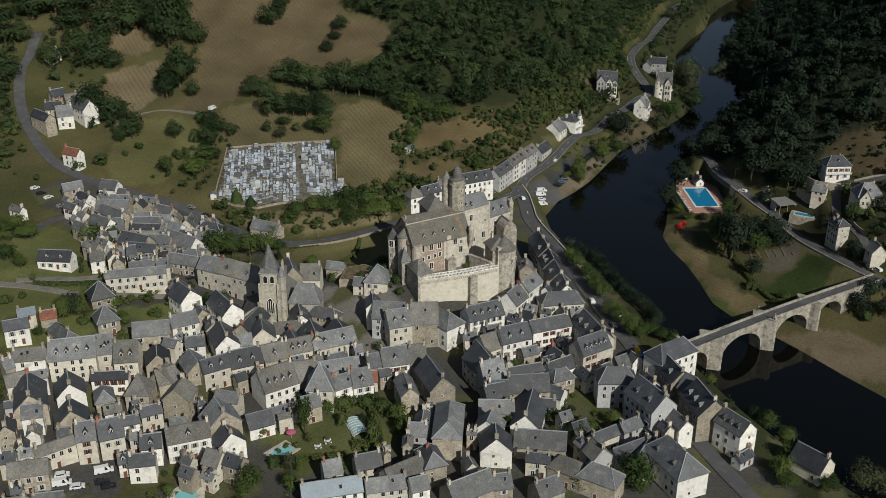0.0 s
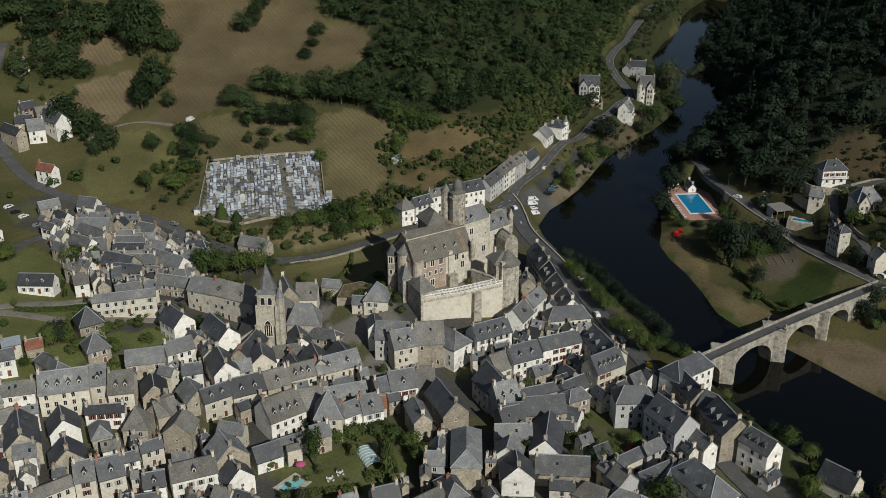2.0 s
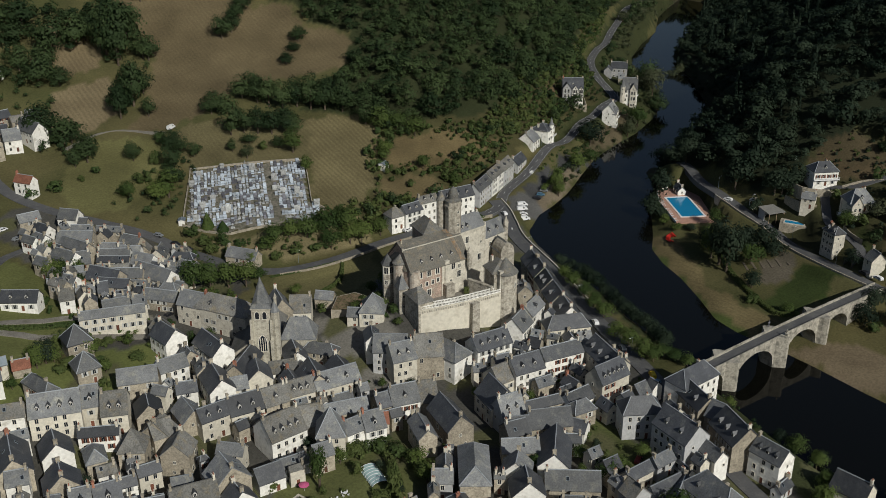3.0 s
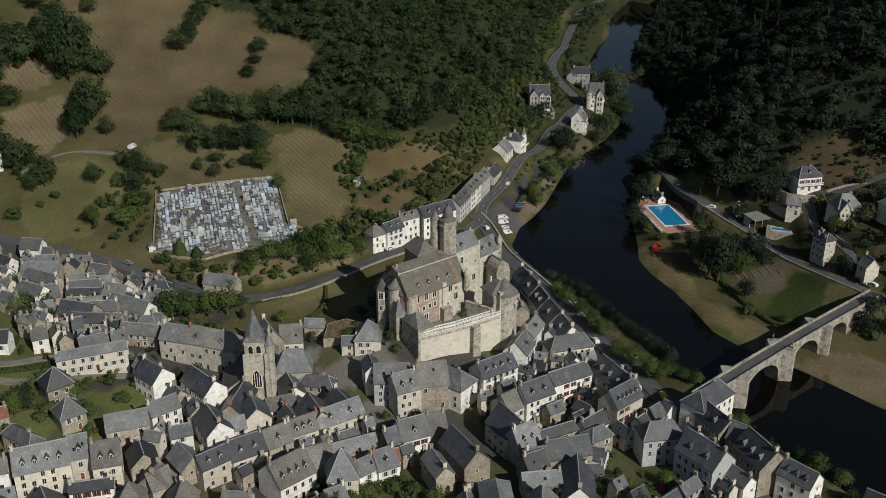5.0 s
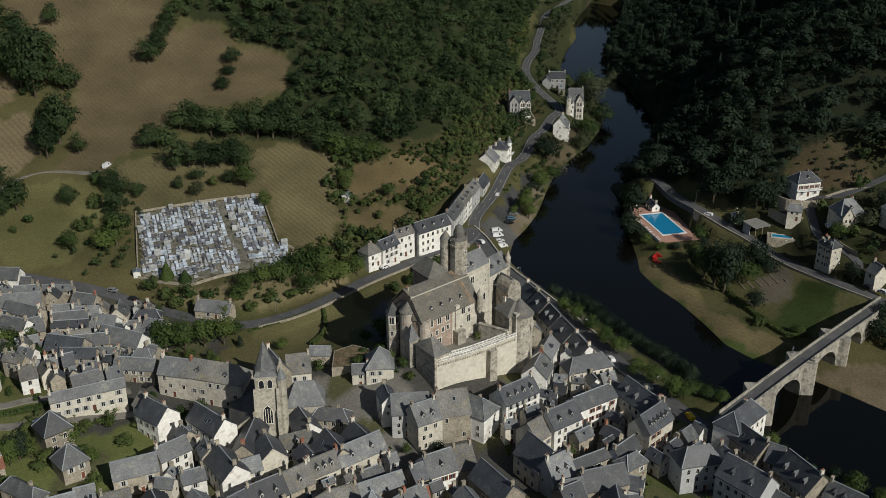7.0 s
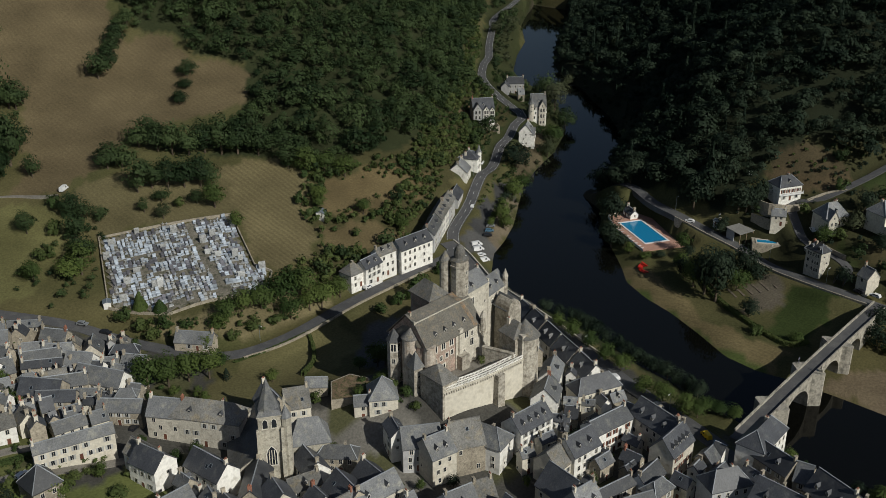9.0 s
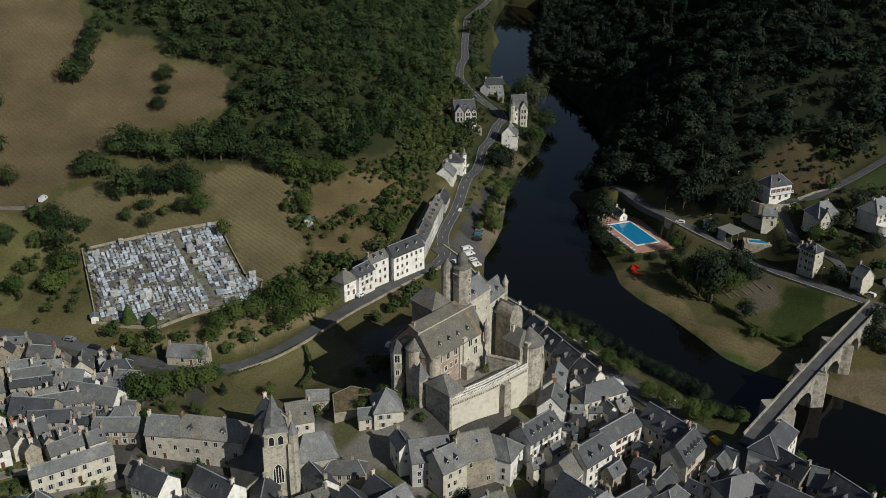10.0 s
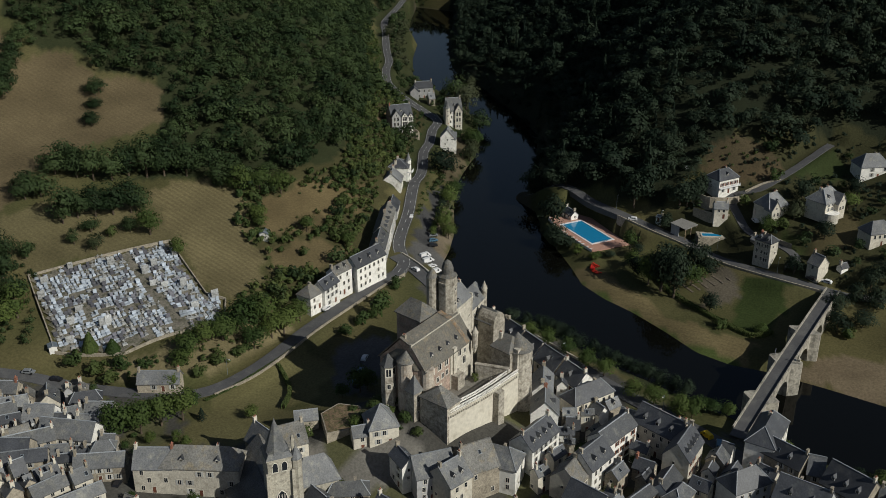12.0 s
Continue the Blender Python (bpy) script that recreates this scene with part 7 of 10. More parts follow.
# tall stone house on the far road
h = house(357.8, 258.0, 13.6, 3.4, 3.1, 73, 9.6, "pale", "hip", 0, 1, slope=0.9, cover=SLATE_DARK)
for k in range(3):
    for s in (-2.4, 0, 2.4):
        put("window", WINDOW, Matrix.Translation((s, 2.82, 1.1 + k * 3.1)) @ pose(0, 0, 0, 0, 0, 180), h)
for s in (-1.8, 1.8):
    put("dormer", DORMER, Matrix.Translation((s, 2.2, 10.6)) @ pose(0, 0, 0, 0, 0, 180), h)
stacks(h, [(2.6, 0, 11.8)], 2)
house(366.0, 263.8, 15.6, 5.0, 2.4, 73, 3.4, "stone", "gable", slope=0.6, cover=SLATE)
# roadside sheds
shed = thing("shed", pose(368.8, 298.2, 14.4, 0, 0, -16), "open-fronted grey shed with a low sheet roof", "shed")
bm = bmesh.new()
box(bm, -4.2, 4.2, 3.6, 3.9, -3.0, 3.0), box(bm, 3.9, 4.2, -3.8, 3.6, -3.0, 2.8), box(bm, -4.2, -3.9, -0.5, 3.6, -3.0, 2.8)
part("wall", bm, GREY, shed)
bm = bmesh.new()
v = [bm.verts.new(p) for p in ((-4.6, -4.4, 2.7), (4.6, -4.4, 2.7), (4.6, 4.3, 3.4), (-4.6, 4.3, 3.4), (-4.6, -4.4, 2.9), (4.6, -4.4, 2.9), (4.6, 4.3, 3.6), (-4.6, 4.3, 3.6))]
for f in ((3, 2, 1, 0), (4, 5, 6, 7), (0, 1, 5, 4), (1, 2, 6, 5), (2, 3, 7, 6), (3, 0, 4, 7)):
    bm.faces.new([v[i] for i in f])
part("roof", bm, surface("fibre_cement", (0.2, 0.195, 0.18), 0.9, 0.15, 0.4, 2.0, 0.2), shed)
for x in (-4.1, 0, 4.1):
    bm = bmesh.new()
    box(bm, x - 0.12, x + 0.12, -4.1, -3.86, -3.0, 2.75)
    part("post", bm, TIMBER, shed)
house(371.6, 310.6, 15.0, 3.6, 1.7, 72, 2.2, "white", "gable", slope=0.35, cover=ZINC)
house(353.6, 235.2, 14.6, 6.0, 3.5, 66, 5.4, "cream", "gable", slope=1.1, cover=SLATE)
house(359.2, 226.6, 15.2, 4.2, 1.7, -31, 3.0, "white", "gable", cover=SLATE_DARK)
house(430.1, 234.5, 35.2, 6.0, 5.1, -50, 5.2, "white", "hip", cover=SLATE)
house(381.2, 219.7, 22.8, 5.0, 4.4, -40, 5.4, "cream", "hip", cover=SLATE)
bm = bmesh.new()
prism(bm, [(363.0, 289.0), (369.4, 277.6), (375.0, 281.0), (368.6, 292.4)], 8.0, 15.2)
tagged(finish("pool_terrace", bm, STONE), "level stone terrace of the garden pool", "terrace", kind="structure")


# ---- trees ----
def crown_arrays(seed, leaves, clumps, shape, leaf):
    """Leaf quads round several clumps, in a crown 1 wide and 1 high that stands on z = 0."""
    r = np.random.RandomState(seed)
    if shape == "conifer":
        h = r.rand(leaves) ** 0.75
        a = r.rand(leaves) * 2 * np.pi
        whorl = 0.72 + 0.28 * np.cos(h * 40)
        rad = 0.5 * (1 - h) * whorl * (0.75 + 0.25 * r.rand(leaves)) + 0.02
        c = np.stack([rad * np.cos(a), rad * np.sin(a), 0.04 + 0.96 * h], -1)
        out = np.stack([np.cos(a), np.sin(a), 0.5 + 0 * a], -1)
    elif shape == "yew":
        h = 1 - np.sqrt(r.rand(leaves)) * 0.98
        a = r.rand(leaves) * 2 * np.pi
        rad = 0.5 * np.clip(1.15 * (1 - h), 0, 1) ** 0.8 * (0.88 + 0.14 * r.rand(leaves))
        c = np.stack([rad * np.cos(a), rad * np.sin(a), 0.97 * h], -1)
        out = np.stack([np.cos(a), np.sin(a), 0.7 + 0 * a], -1)
    else:
        k = r.randn(clumps, 3)
        k /= np.linalg.norm(k, axis=1)[:, None]
        k *= (0.16 + 0.22 * r.rand(clumps))[:, None]
        k[:, 2] = 0.5 + k[:, 2] * 0.95
        if shape == "poplar":
            k[:, :2] *= 0.45
        size = 0.17 + 0.12 * r.rand(clumps)
        i = r.randint(0, clumps, leaves)
        d = r.randn(leaves, 3)
        d /= np.linalg.norm(d, axis=1)[:, None]
        d[:, 2] = np.abs(d[:, 2]) * 0.9 - 0.25 * r.rand(leaves)
        c = k[i] + d * size[i][:, None] * (0.62 + 0.45 * r.rand(leaves))[:, None]
        out = 0.45 * d + 2.2 * (c - np.array((0, 0, 0.42)))
    out = out + 0.22 * r.randn(leaves, 3)
    out /= np.linalg.norm(out, axis=1)[:, None]
    side = np.cross(out, r.randn(leaves, 3))
    side /= np.linalg.norm(side, axis=1)[:, None]
    up = np.cross(out, side)
    s = leaf * (0.6 + 0.8 * r.rand(leaves))[:, None]
    quads = np.stack([c - side * s, c - up * s * 0.7, c + side * s, c + up * s * 0.7], 1).reshape(-1, 3)
    return quads


def crown_mesh(name, m, v):
    q = np.arange(len(v)).reshape(-1, 4)
    me = quad_mesh(name, v, q)
    me.materials.append(m)
    return me


def trunk_mesh(h, r0):
    bm = bmesh.new()
    prism(bm, circle(0, 0, r0, 7), -0.15, h * 0.5, 0, circle(0.01, 0, r0 * 0.7, 7))
    prism(bm, circle(0.01, 0, r0 * 0.7, 7), h * 0.5, h, 0, circle(0, 0.01, r0 * 0.35, 7))
    for k in range(4):
        a = k * 1.6 + 0.4
        b = bmesh.new()
        prism(b, circle(0, 0, r0 * 0.4, 5), 0, h * 0.55, 0, circle(0, 0, r0 * 0.12, 5))
        b.transform(pose(0, 0, h * (0.45 + 0.1 * k), 42, 0, math.degrees(a)))
        tmp = bpy.data.meshes.new("limb")
        b.to_mesh(tmp)
        b.free()
        bm.from_mesh(tmp)
        bpy.data.meshes.remove(tmp)
    me = bpy.data.meshes.new("trunk")
    bm.to_mesh(me)
    bm.free()
    me.materials.append(BARK)
    return me


TRUNK = trunk_mesh(0.6, 0.035)
KINDS = {}
for kind, shape, m, n, clumps, leaf in (("broad", "round", LEAVES, 1250, 30, 0.033), ("garden", "round", GARDEN_LEAVES, 1250, 30, 0.033), ("dark", "round", LEAVES_DARK, 1250, 28, 0.033), ("pale", "round", LEAVES_PALE, 1250, 28, 0.033),
                                        ("bush", "round", HEDGE_GREEN, 420, 14, 0.062), ("conifer", "conifer", CONIFER, 800, 1, 0.045), ("yew", "yew", GARDEN_LEAVES, 1500, 1, 0.05), ("poplar", "poplar", LEAVES, 700, 22, 0.036)):
    KINDS[kind] = [crown_mesh("crown", m, crown_arrays(31 * i + len(kind), n, clumps, shape, leaf)) for i in range(4)]
TREE_WORDS = dict(broad="leafy green broadleaf tree", garden="fresh green leafy tree", dark="dark green dense tree", pale="pale grey-green willow tree", bush="low round green bush", conifer="dark green pointed conifer", poplar="slim green tree", yew="clipped cone-shaped bright green yew")
tree_rng = random.Random(11)


def tree(x, y, height, width=None, kind="broad", z=None, place="on the ground"):
    if kind == "dark" and y > 375 and x < 330:
        kind = "broad"
    if kind == "broad" and y < 470:
        kind = "garden"
    width = width or height * 0.85
    lift = 0.0 if kind == "bush" else 0.03 if kind in ("conifer", "broad", "garden", "dark", "pale", "yew") else 0.12
    full = 1.14 if kind in ("broad", "garden", "dark", "pale") else 1.0
    z = ground(x, y) if z is None else z
    t = thing("bush" if kind == "bush" else "tree", pose(x, y, z, 0, 0, tree_rng.uniform(0, 360)), f"{TREE_WORDS[kind]} {place}", "bush" if kind == "bush" else "tree")
    if kind != "bush":
        put("trunk", TRUNK, Matrix.Diagonal((height, height, height, 1)), t)
    put("crown", tree_rng.choice(KINDS[kind]), Matrix.Translation((0, 0, height * lift - (0.12 * height if kind == "bush" else 0))) @ Matrix.Diagonal((width * full, width * full, height * (1 - lift) * (1.12 if kind == "bush" else full), 1)), t)
    return t


def near_line(x, y, line, far):
    p = np.array(line, float)
    best = np.full(x.shape, 1e9)
    for a, b in zip(p, p[1:]):
        d = b - a
        s = np.clip(((x - a[0]) * d[0] + (y - a[1]) * d[1]) / (d @ d), 0, 1)
        best = np.minimum(best, np.hypot(x - a[0] - s * d[0], y - a[1] - s * d[1]))
    return best < far


def forest(name, ring, gap, height, m, seed, label, leaves=130, leaf=0.085, shape="round", roads=(), keep=1.0, avoid=()):
    """A wood of many trees in one mesh: crowns of leaf quads on the slope."""
    r = np.random.RandomState(seed)
    p = np.array(ring, float)
    lo, hi = p.min(0), p.max(0)
    gx, gy = np.meshgrid(np.arange(lo[0], hi[0], gap), np.arange(lo[1], hi[1], gap))
    x, y = (gx + r.uniform(-0.45, 0.45, gx.shape) * gap).ravel(), (gy + r.uniform(-0.45, 0.45, gy.shape) * gap).ravel()
    k = inside(ring, x, y) & (r.rand(len(x)) < keep)
    for line, d in roads:
        k &= ~near_line(x, y, line, d)
    for other in avoid:
        k &= ~inside(other, x, y)
    x, y = x[k], y[k]
    k = bank_distance(x, y) > 1.5
    x, y = x[k], y[k]
    z = relief(x, y)
    n = len(x)
    pool = [crown_arrays(seed * 7 + i, leaves, 11, shape, leaf) for i in range(6)]
    h = height * (0.5 + 0.7 * r.rand(n) ** 1.3) * np.clip(0.42 + (bank_distance(x, y) - 2) / 34, 0.42, 1)
    w = h * (0.7 + 0.5 * r.rand(n)) if shape != "conifer" else h * 0.42
    a = r.rand(n) * 6.283
    which = r.randint(0, 6, n)
    per = len(pool[0])
    verts = np.empty((n, per, 3), np.float32)
    for i in range(6):
        s = which == i
        v = pool[i][None]
        ca, sa = np.cos(a[s])[:, None], np.sin(a[s])[:, None]
        verts[s, :, 0] = x[s, None] + w[s, None] * (v[..., 0] * ca - v[..., 1] * sa)
        verts[s, :, 1] = y[s, None] + w[s, None] * (v[..., 0] * sa + v[..., 1] * ca)
        verts[s, :, 2] = z[s, None] + h[s, None] * (v[..., 2] * 0.95 + 0.02)
    me = quad_mesh(name, verts.reshape(-1, 3), np.arange(n * per).reshape(-1, 4))
    t = me.attributes.new("tree_tint", "FLOAT", "POINT")
    t.data.foreach_set("value", np.repeat(r.rand(n), per).astype(np.float32))
    me.materials.append(m)
    return tagged(new(name, me), label, "forest", kind="stuff")


HOUSE_PLOTS = [[(264, 392), (290, 403), (330, 425), (368, 446), (364, 456), (330, 440), (268, 409)], [(452, 472), (474, 472), (474, 492), (462, 496), (452, 488)], [(416, 456), (434, 456), (434, 470), (416, 470)], [(490, 520), (510, 520), (510, 540), (484, 540)], [(410, 482), (432, 482), (432, 503), (410, 503)]]
WOOD_WEST = [(290, 664), (272, 640), (276, 627), (264, 612), (284, 598), (279, 580), (281, 569), (294, 554), (285, 535), (266, 524), (248, 516), (238, 512), (231, 501), (243, 496), (251, 485), (254, 473), (262, 465), (292, 462), (322, 462), (348, 474), (378, 489), (410, 510),
             (450, 532), (470, 548), (496, 574), (540, 606), (590, 642), (690, 715), (760, 790), (640, 730), (540, 672), (440, 650), (360, 660), (310, 680)]
WOOD_EAST = [(390, 380), (381, 352), (377, 330), (374, 312), (393, 304), (402, 303), (425, 296), (420, 266), (445, 257), (452, 225), (440, 200), (480, 180), (545, 215), (580, 320), (670, 430), (770, 600), (800, 690), (720, 668),
             (652, 624), (606, 590), (578, 556), (544, 506), (520, 476), (491, 447), (457, 430), (413, 411)]
WOOD_FAR = [(715, 664), (800, 696), (900, 780), (980, 900), (900, 960), (820, 850), (800, 760)]
WOOD_NORTH = [(20, 628), (60, 640), (100, 650), (130, 660), (196, 694), (272, 662), (300, 680), (200, 716), (100, 700), (20, 660)]
forest("forest", WOOD_WEST, 7.8, 13.0, LEAVES, 3, "green mixed wood on the western slope", roads=[(UP_ROAD, 5)], leaves=330, leaf=0.05)
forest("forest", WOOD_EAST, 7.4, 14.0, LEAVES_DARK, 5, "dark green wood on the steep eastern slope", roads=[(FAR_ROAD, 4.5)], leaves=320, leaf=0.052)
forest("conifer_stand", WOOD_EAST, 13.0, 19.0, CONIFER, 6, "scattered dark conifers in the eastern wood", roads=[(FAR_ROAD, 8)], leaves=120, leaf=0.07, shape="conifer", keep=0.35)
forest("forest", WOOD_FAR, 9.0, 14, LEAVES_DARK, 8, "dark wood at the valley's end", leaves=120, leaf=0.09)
forest("forest", WOOD_NORTH, 8.5, 13, LEAVES, 9, "green wood above the fields", leaves=200, leaf=0.06)
forest("scrub", [(228, 214), (240, 214), (238, 170), (237, 130), (226, 130), (224, 160)], 3.6, 3.4, LEAVES, 28, "green bushes on the bank behind the houses", leaves=150, leaf=0.08, keep=0.62)
forest("orchard", [(112, 468), (141, 489), (151, 505), (165, 497), (168, 485), (147, 463), (135, 438), (119, 449)], 6.2, 4.6, LEAVES, 29, "orchard trees and bushes beside the cemetery", leaves=180, leaf=0.07, keep=0.6)
SCRUB_SLOPE = [(236, 446), (258, 466), (285, 458), (318, 454), (356, 480), (398, 515), (440, 535), (500, 575), (587, 655), (660, 715), (655, 700), (560, 612), (480, 530), (440, 500), (380, 462), (330, 434), (300, 424), (270, 404), (240, 400), (205, 398), (190, 402), (200, 412), (225, 416)]
forest("scrub", SCRUB_SLOPE, 3.3, 4.8, HEDGE_GREEN, 12, "green scrub and young trees on a dry slope", leaves=80, leaf=0.12, keep=0.92, avoid=[FIELDS["scrub"], FIELDS["scrub_low"]] + HOUSE_PLOTS, roads=[(UP_ROAD, 5), (HILL_ROAD, 5)])
forest("young_wood", SCRUB_SLOPE, 9.0, 8.5, LEAVES, 17, "young trees standing over the scrub", leaves=130, leaf=0.08, keep=0.6, avoid=[FIELDS["scrub"], FIELDS["scrub_low"], FIELDS["slope_dry"]] + HOUSE_PLOTS, roads=[(UP_ROAD, 8)])
HAMLET_WOODS = [[(86, 654), (96, 656), (118, 651), (150, 645), (192, 630), (185, 601), (164, 585), (156, 585), (166, 605), (152, 609), (142, 605), (132, 599), (134, 579), (117, 582), (113, 599), (101, 597), (90, 594), (88, 612), (73, 597)],
                [(71, 590), (79, 591), (72, 559), (68, 530), (61, 517), (59, 531)], [(103, 524), (107, 545), (113, 552), (123, 544), (122, 528), (111, 517)], [(129, 450), (138, 468), (152, 491), (153, 506), (160, 505), (169, 490), (166, 484), (158, 482), (147, 463), (135, 441)],
                [(145, 546), (151, 562), (166, 581), (178, 579), (175, 570), (160, 550), (148, 536)]]
for i, ring in enumerate(HAMLET_WOODS):
    forest("grove", ring, 6.0, 9.0 if i < 3 else 6.0, LEAVES, 40 + i, "green trees and hedgerows round the hillside hamlet", leaves=150, leaf=0.07, keep=0.72 if i < 3 else 0.6, roads=[(HILL_ROAD, 6)])
OPEN_REACH = [(528, 530), (546, 536), (566, 552), (690, 656), (676, 674), (620, 640), (580, 612), (545, 578), (530, 556)]
UPSTREAM = [(535, 582), (560, 606), (600, 634), (650, 668), (700, 715), (750, 760), (830, 815), (900, 800), (830, 745), (711, 695), (655, 649), (621, 609), (578, 570)]
forest("forest", UPSTREAM, 5.5, 7.0, LEAVES, 18, "green trees between the upstream road and the river", leaves=130, leaf=0.08, roads=[(UP_ROAD, 5)], avoid=[OPEN_REACH])
forest("forest", [(560, 640), (600, 665), (660, 705), (740, 770), (830, 830), (760, 840), (640, 760)], 6.5, 11.0, LEAVES, 19, "green wood above the upstream road", leaves=130, leaf=0.08, roads=[(UP_ROAD, 5)])
forest("forest", [(560, 600), (640, 660), (760, 752), (900, 860), (1060, 980), (1180, 940), (1000, 840), (860, 770), (720, 702), (625, 626), (590, 594)], 7.5, 10.5, LEAVES, 23, "green wood on the valley floor upstream", leaves=110, leaf=0.09, roads=[(UP_ROAD, 5)], avoid=[OPEN_REACH])
BANK_WEST = [(318, 398), (345, 415), (372, 428), (399, 442), (435, 455), (474, 484), (505, 520), (530, 560), (590, 620), (650, 660), (720, 705), (715, 690), (655, 645), (621, 605), (566, 580), (546, 545), (522, 509), (501, 487), (471, 464), (438, 447), (410, 438), (385, 428), (360, 413), (334, 395)]
forest("riverside_wood", BANK_WEST, 5.0, 7.5, LEAVES_PALE, 13, "pale green willows along the river bank", leaves=110, leaf=0.1, roads=[(UP_ROAD, 7)], keep=0.8, avoid=HOUSE_PLOTS + [OPEN_REACH])
BANK_EAST = [(324, 334), (336, 349), (353, 365), (379, 384), (413, 408), (420, 416), (395, 404), (384, 380), (374, 362), (366, 370), (345, 352), (330, 340)]
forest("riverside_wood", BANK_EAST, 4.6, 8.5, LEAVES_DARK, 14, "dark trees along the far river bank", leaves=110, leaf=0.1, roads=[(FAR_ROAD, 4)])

forest("scrub", FIELDS["clearing"] + [(399, 298)], 4.0, 2.2, HEDGE_GREEN, 27, "low shrubs on a dry terraced clearing", leaves=90, leaf=0.12, keep=0.6)
VILLA_HILL = [(366, 322), (376, 312), (384, 300), (400, 300), (428, 282), (446, 250), (440, 205), (380, 196), (352, 204), (356, 230), (363, 246), (372, 262), (372, 276), (362, 296)]
VILLA_PLOTS = [[(384, 279), (402, 279), (402, 300), (384, 300)], [(371, 278), (381, 278), (381, 292), (371, 292)], [(374, 256), (392, 256), (392, 273), (374, 273)], [(378, 233), (400, 233), (400, 252), (378, 252)], [(350, 248), (366, 248), (366, 268), (350, 268)],
               [(362, 276), (376, 276), (376, 304), (362, 304)], [(348, 228), (362, 228), (362, 242), (348, 242)], [(420, 224), (440, 224), (440, 244), (420, 244)], [(372, 210), (392, 210), (392, 230), (372, 230)], FIELDS["hill_lawn"], FIELDS["villa_lawn"], [(382, 245), (388, 235), (374, 226), (365, 238), (367, 243)]]
forest("shrubbery", VILLA_HILL, 4.2, 3.2, LEAVES_DARK, 21, "dark garden shrubs and hedges between the villas", leaves=120, leaf=0.1, keep=0.72, roads=[(FAR_ROAD, 4.5), (VILLA_ROAD, 3.2)], avoid=VILLA_PLOTS)
forest("garden_trees", VILLA_HILL, 9.0, 7.0, LEAVES, 22, "dark garden trees round the villas", leaves=260, leaf=0.06, keep=0.6, roads=[(FAR_ROAD, 6), (VILLA_ROAD, 5)], avoid=VILLA_PLOTS)

ROAD_RIVER = [(348, 424), (380, 440), (404, 455), (430, 468), (456, 480), (472, 500), (486, 528), (505, 555), (530, 575), (548, 586), (530, 556), (505, 520), (474, 484), (435, 455), (399, 442), (372, 428)]
forest("riverside_wood", ROAD_RIVER, 5.4, 7.0, LEAVES, 51, "green trees between the river road and the bank", leaves=170, leaf=0.075, keep=0.8, roads=[(UP_ROAD, 6)], avoid=HOUSE_PLOTS + [OPEN_REACH, FIELDS["parking"]])
ROAD_HILL = [(372, 451), (404, 470), (440, 489), (452, 496), (462, 516), (474, 540), (500, 570), (530, 594), (500, 582), (470, 562), (440, 516), (400, 484)]
forest("scrub", ROAD_HILL, 3.4, 3.6, LEAVES, 52, "green bushes on the bank above the river road", leaves=110, leaf=0.1, keep=0.8, roads=[(UP_ROAD, 5)], avoid=HOUSE_PLOTS)
forest("scrub", [(296, 426), (330, 446), (366, 466), (372, 470), (366, 480), (322, 458), (300, 446)], 3.0, 3.4, HEDGE_GREEN, 53, "bright green bushes on the slope behind the white row", leaves=100, leaf=0.11, keep=0.85)
forest("hedge", [(308, 408), (330, 418), (358, 433), (380, 446), (404, 461), (404, 452), (380, 438), (358, 428), (326, 415)], 2.8, 3.4, HEDGE_GREEN, 57, "green hedge between the river road and the parking lane", leaves=120, leaf=0.1, keep=0.85, roads=[(UP_ROAD, 4.4)])
forest("scrub", FIELDS["scrub"] + [(300, 440)], 4.2, 3.0, HEDGE_GREEN, 58, "scattered green bushes on the dry slope", leaves=100, leaf=0.11, keep=0.5)
forest("hedge", [(172, 198), (174, 208), (178, 226), (182, 226), (180, 208), (182, 200), (179, 194)], 3.0, 2.6, HEDGE_GREEN, 59, "green bushes and beds of a walled town garden", leaves=130, leaf=0.1, keep=0.6)
forest("grove", [(62, 546), (72, 544), (67, 501), (73, 476), (62, 471), (52, 494)], 5.6, 4.5, HEDGE_GREEN, 61, "garden bushes and small trees below the hill road", leaves=150, leaf=0.09, keep=0.5, roads=[(HILL_ROAD, 6)])
forest("grove", [(102, 622), (116, 620), (129, 589), (127, 567), (109, 565), (95, 577), (94, 598)], 6.0, 7.0, LEAVES, 62, "green garden trees round the hillside hamlet", leaves=150, leaf=0.075, keep=0.5, roads=[(HILL_ROAD, 6)])
forest("grove", [(80, 627), (89, 625), (72, 559), (65, 560)], 7.0, 8.5, LEAVES, 63, "green trees beside the hill road", leaves=170, leaf=0.07, keep=0.7, roads=[(HILL_ROAD, 6)])
forest("riverside_wood", [(548, 586), (580, 612), (620, 642), (661, 676), (705, 704), (712, 694), (664, 660), (624, 632), (584, 602), (562, 582)], 5.0, 8.5, LEAVES_PALE, 64, "pale green willows between the upstream road and the water", leaves=120, leaf=0.09, keep=0.9, roads=[(UP_ROAD, 5)])
forest("scrub", [(138, 428), (146, 414), (160, 404), (162, 396), (150, 396), (140, 408)], 2.6, 2.6, HEDGE_GREEN, 54, "bright green hedge and bushes under the cemetery", leaves=130, leaf=0.1, keep=0.75, roads=[(HILL_ROAD, 4.5)], avoid=[[(139, 404), (155, 404), (158, 388), (142, 390)]])
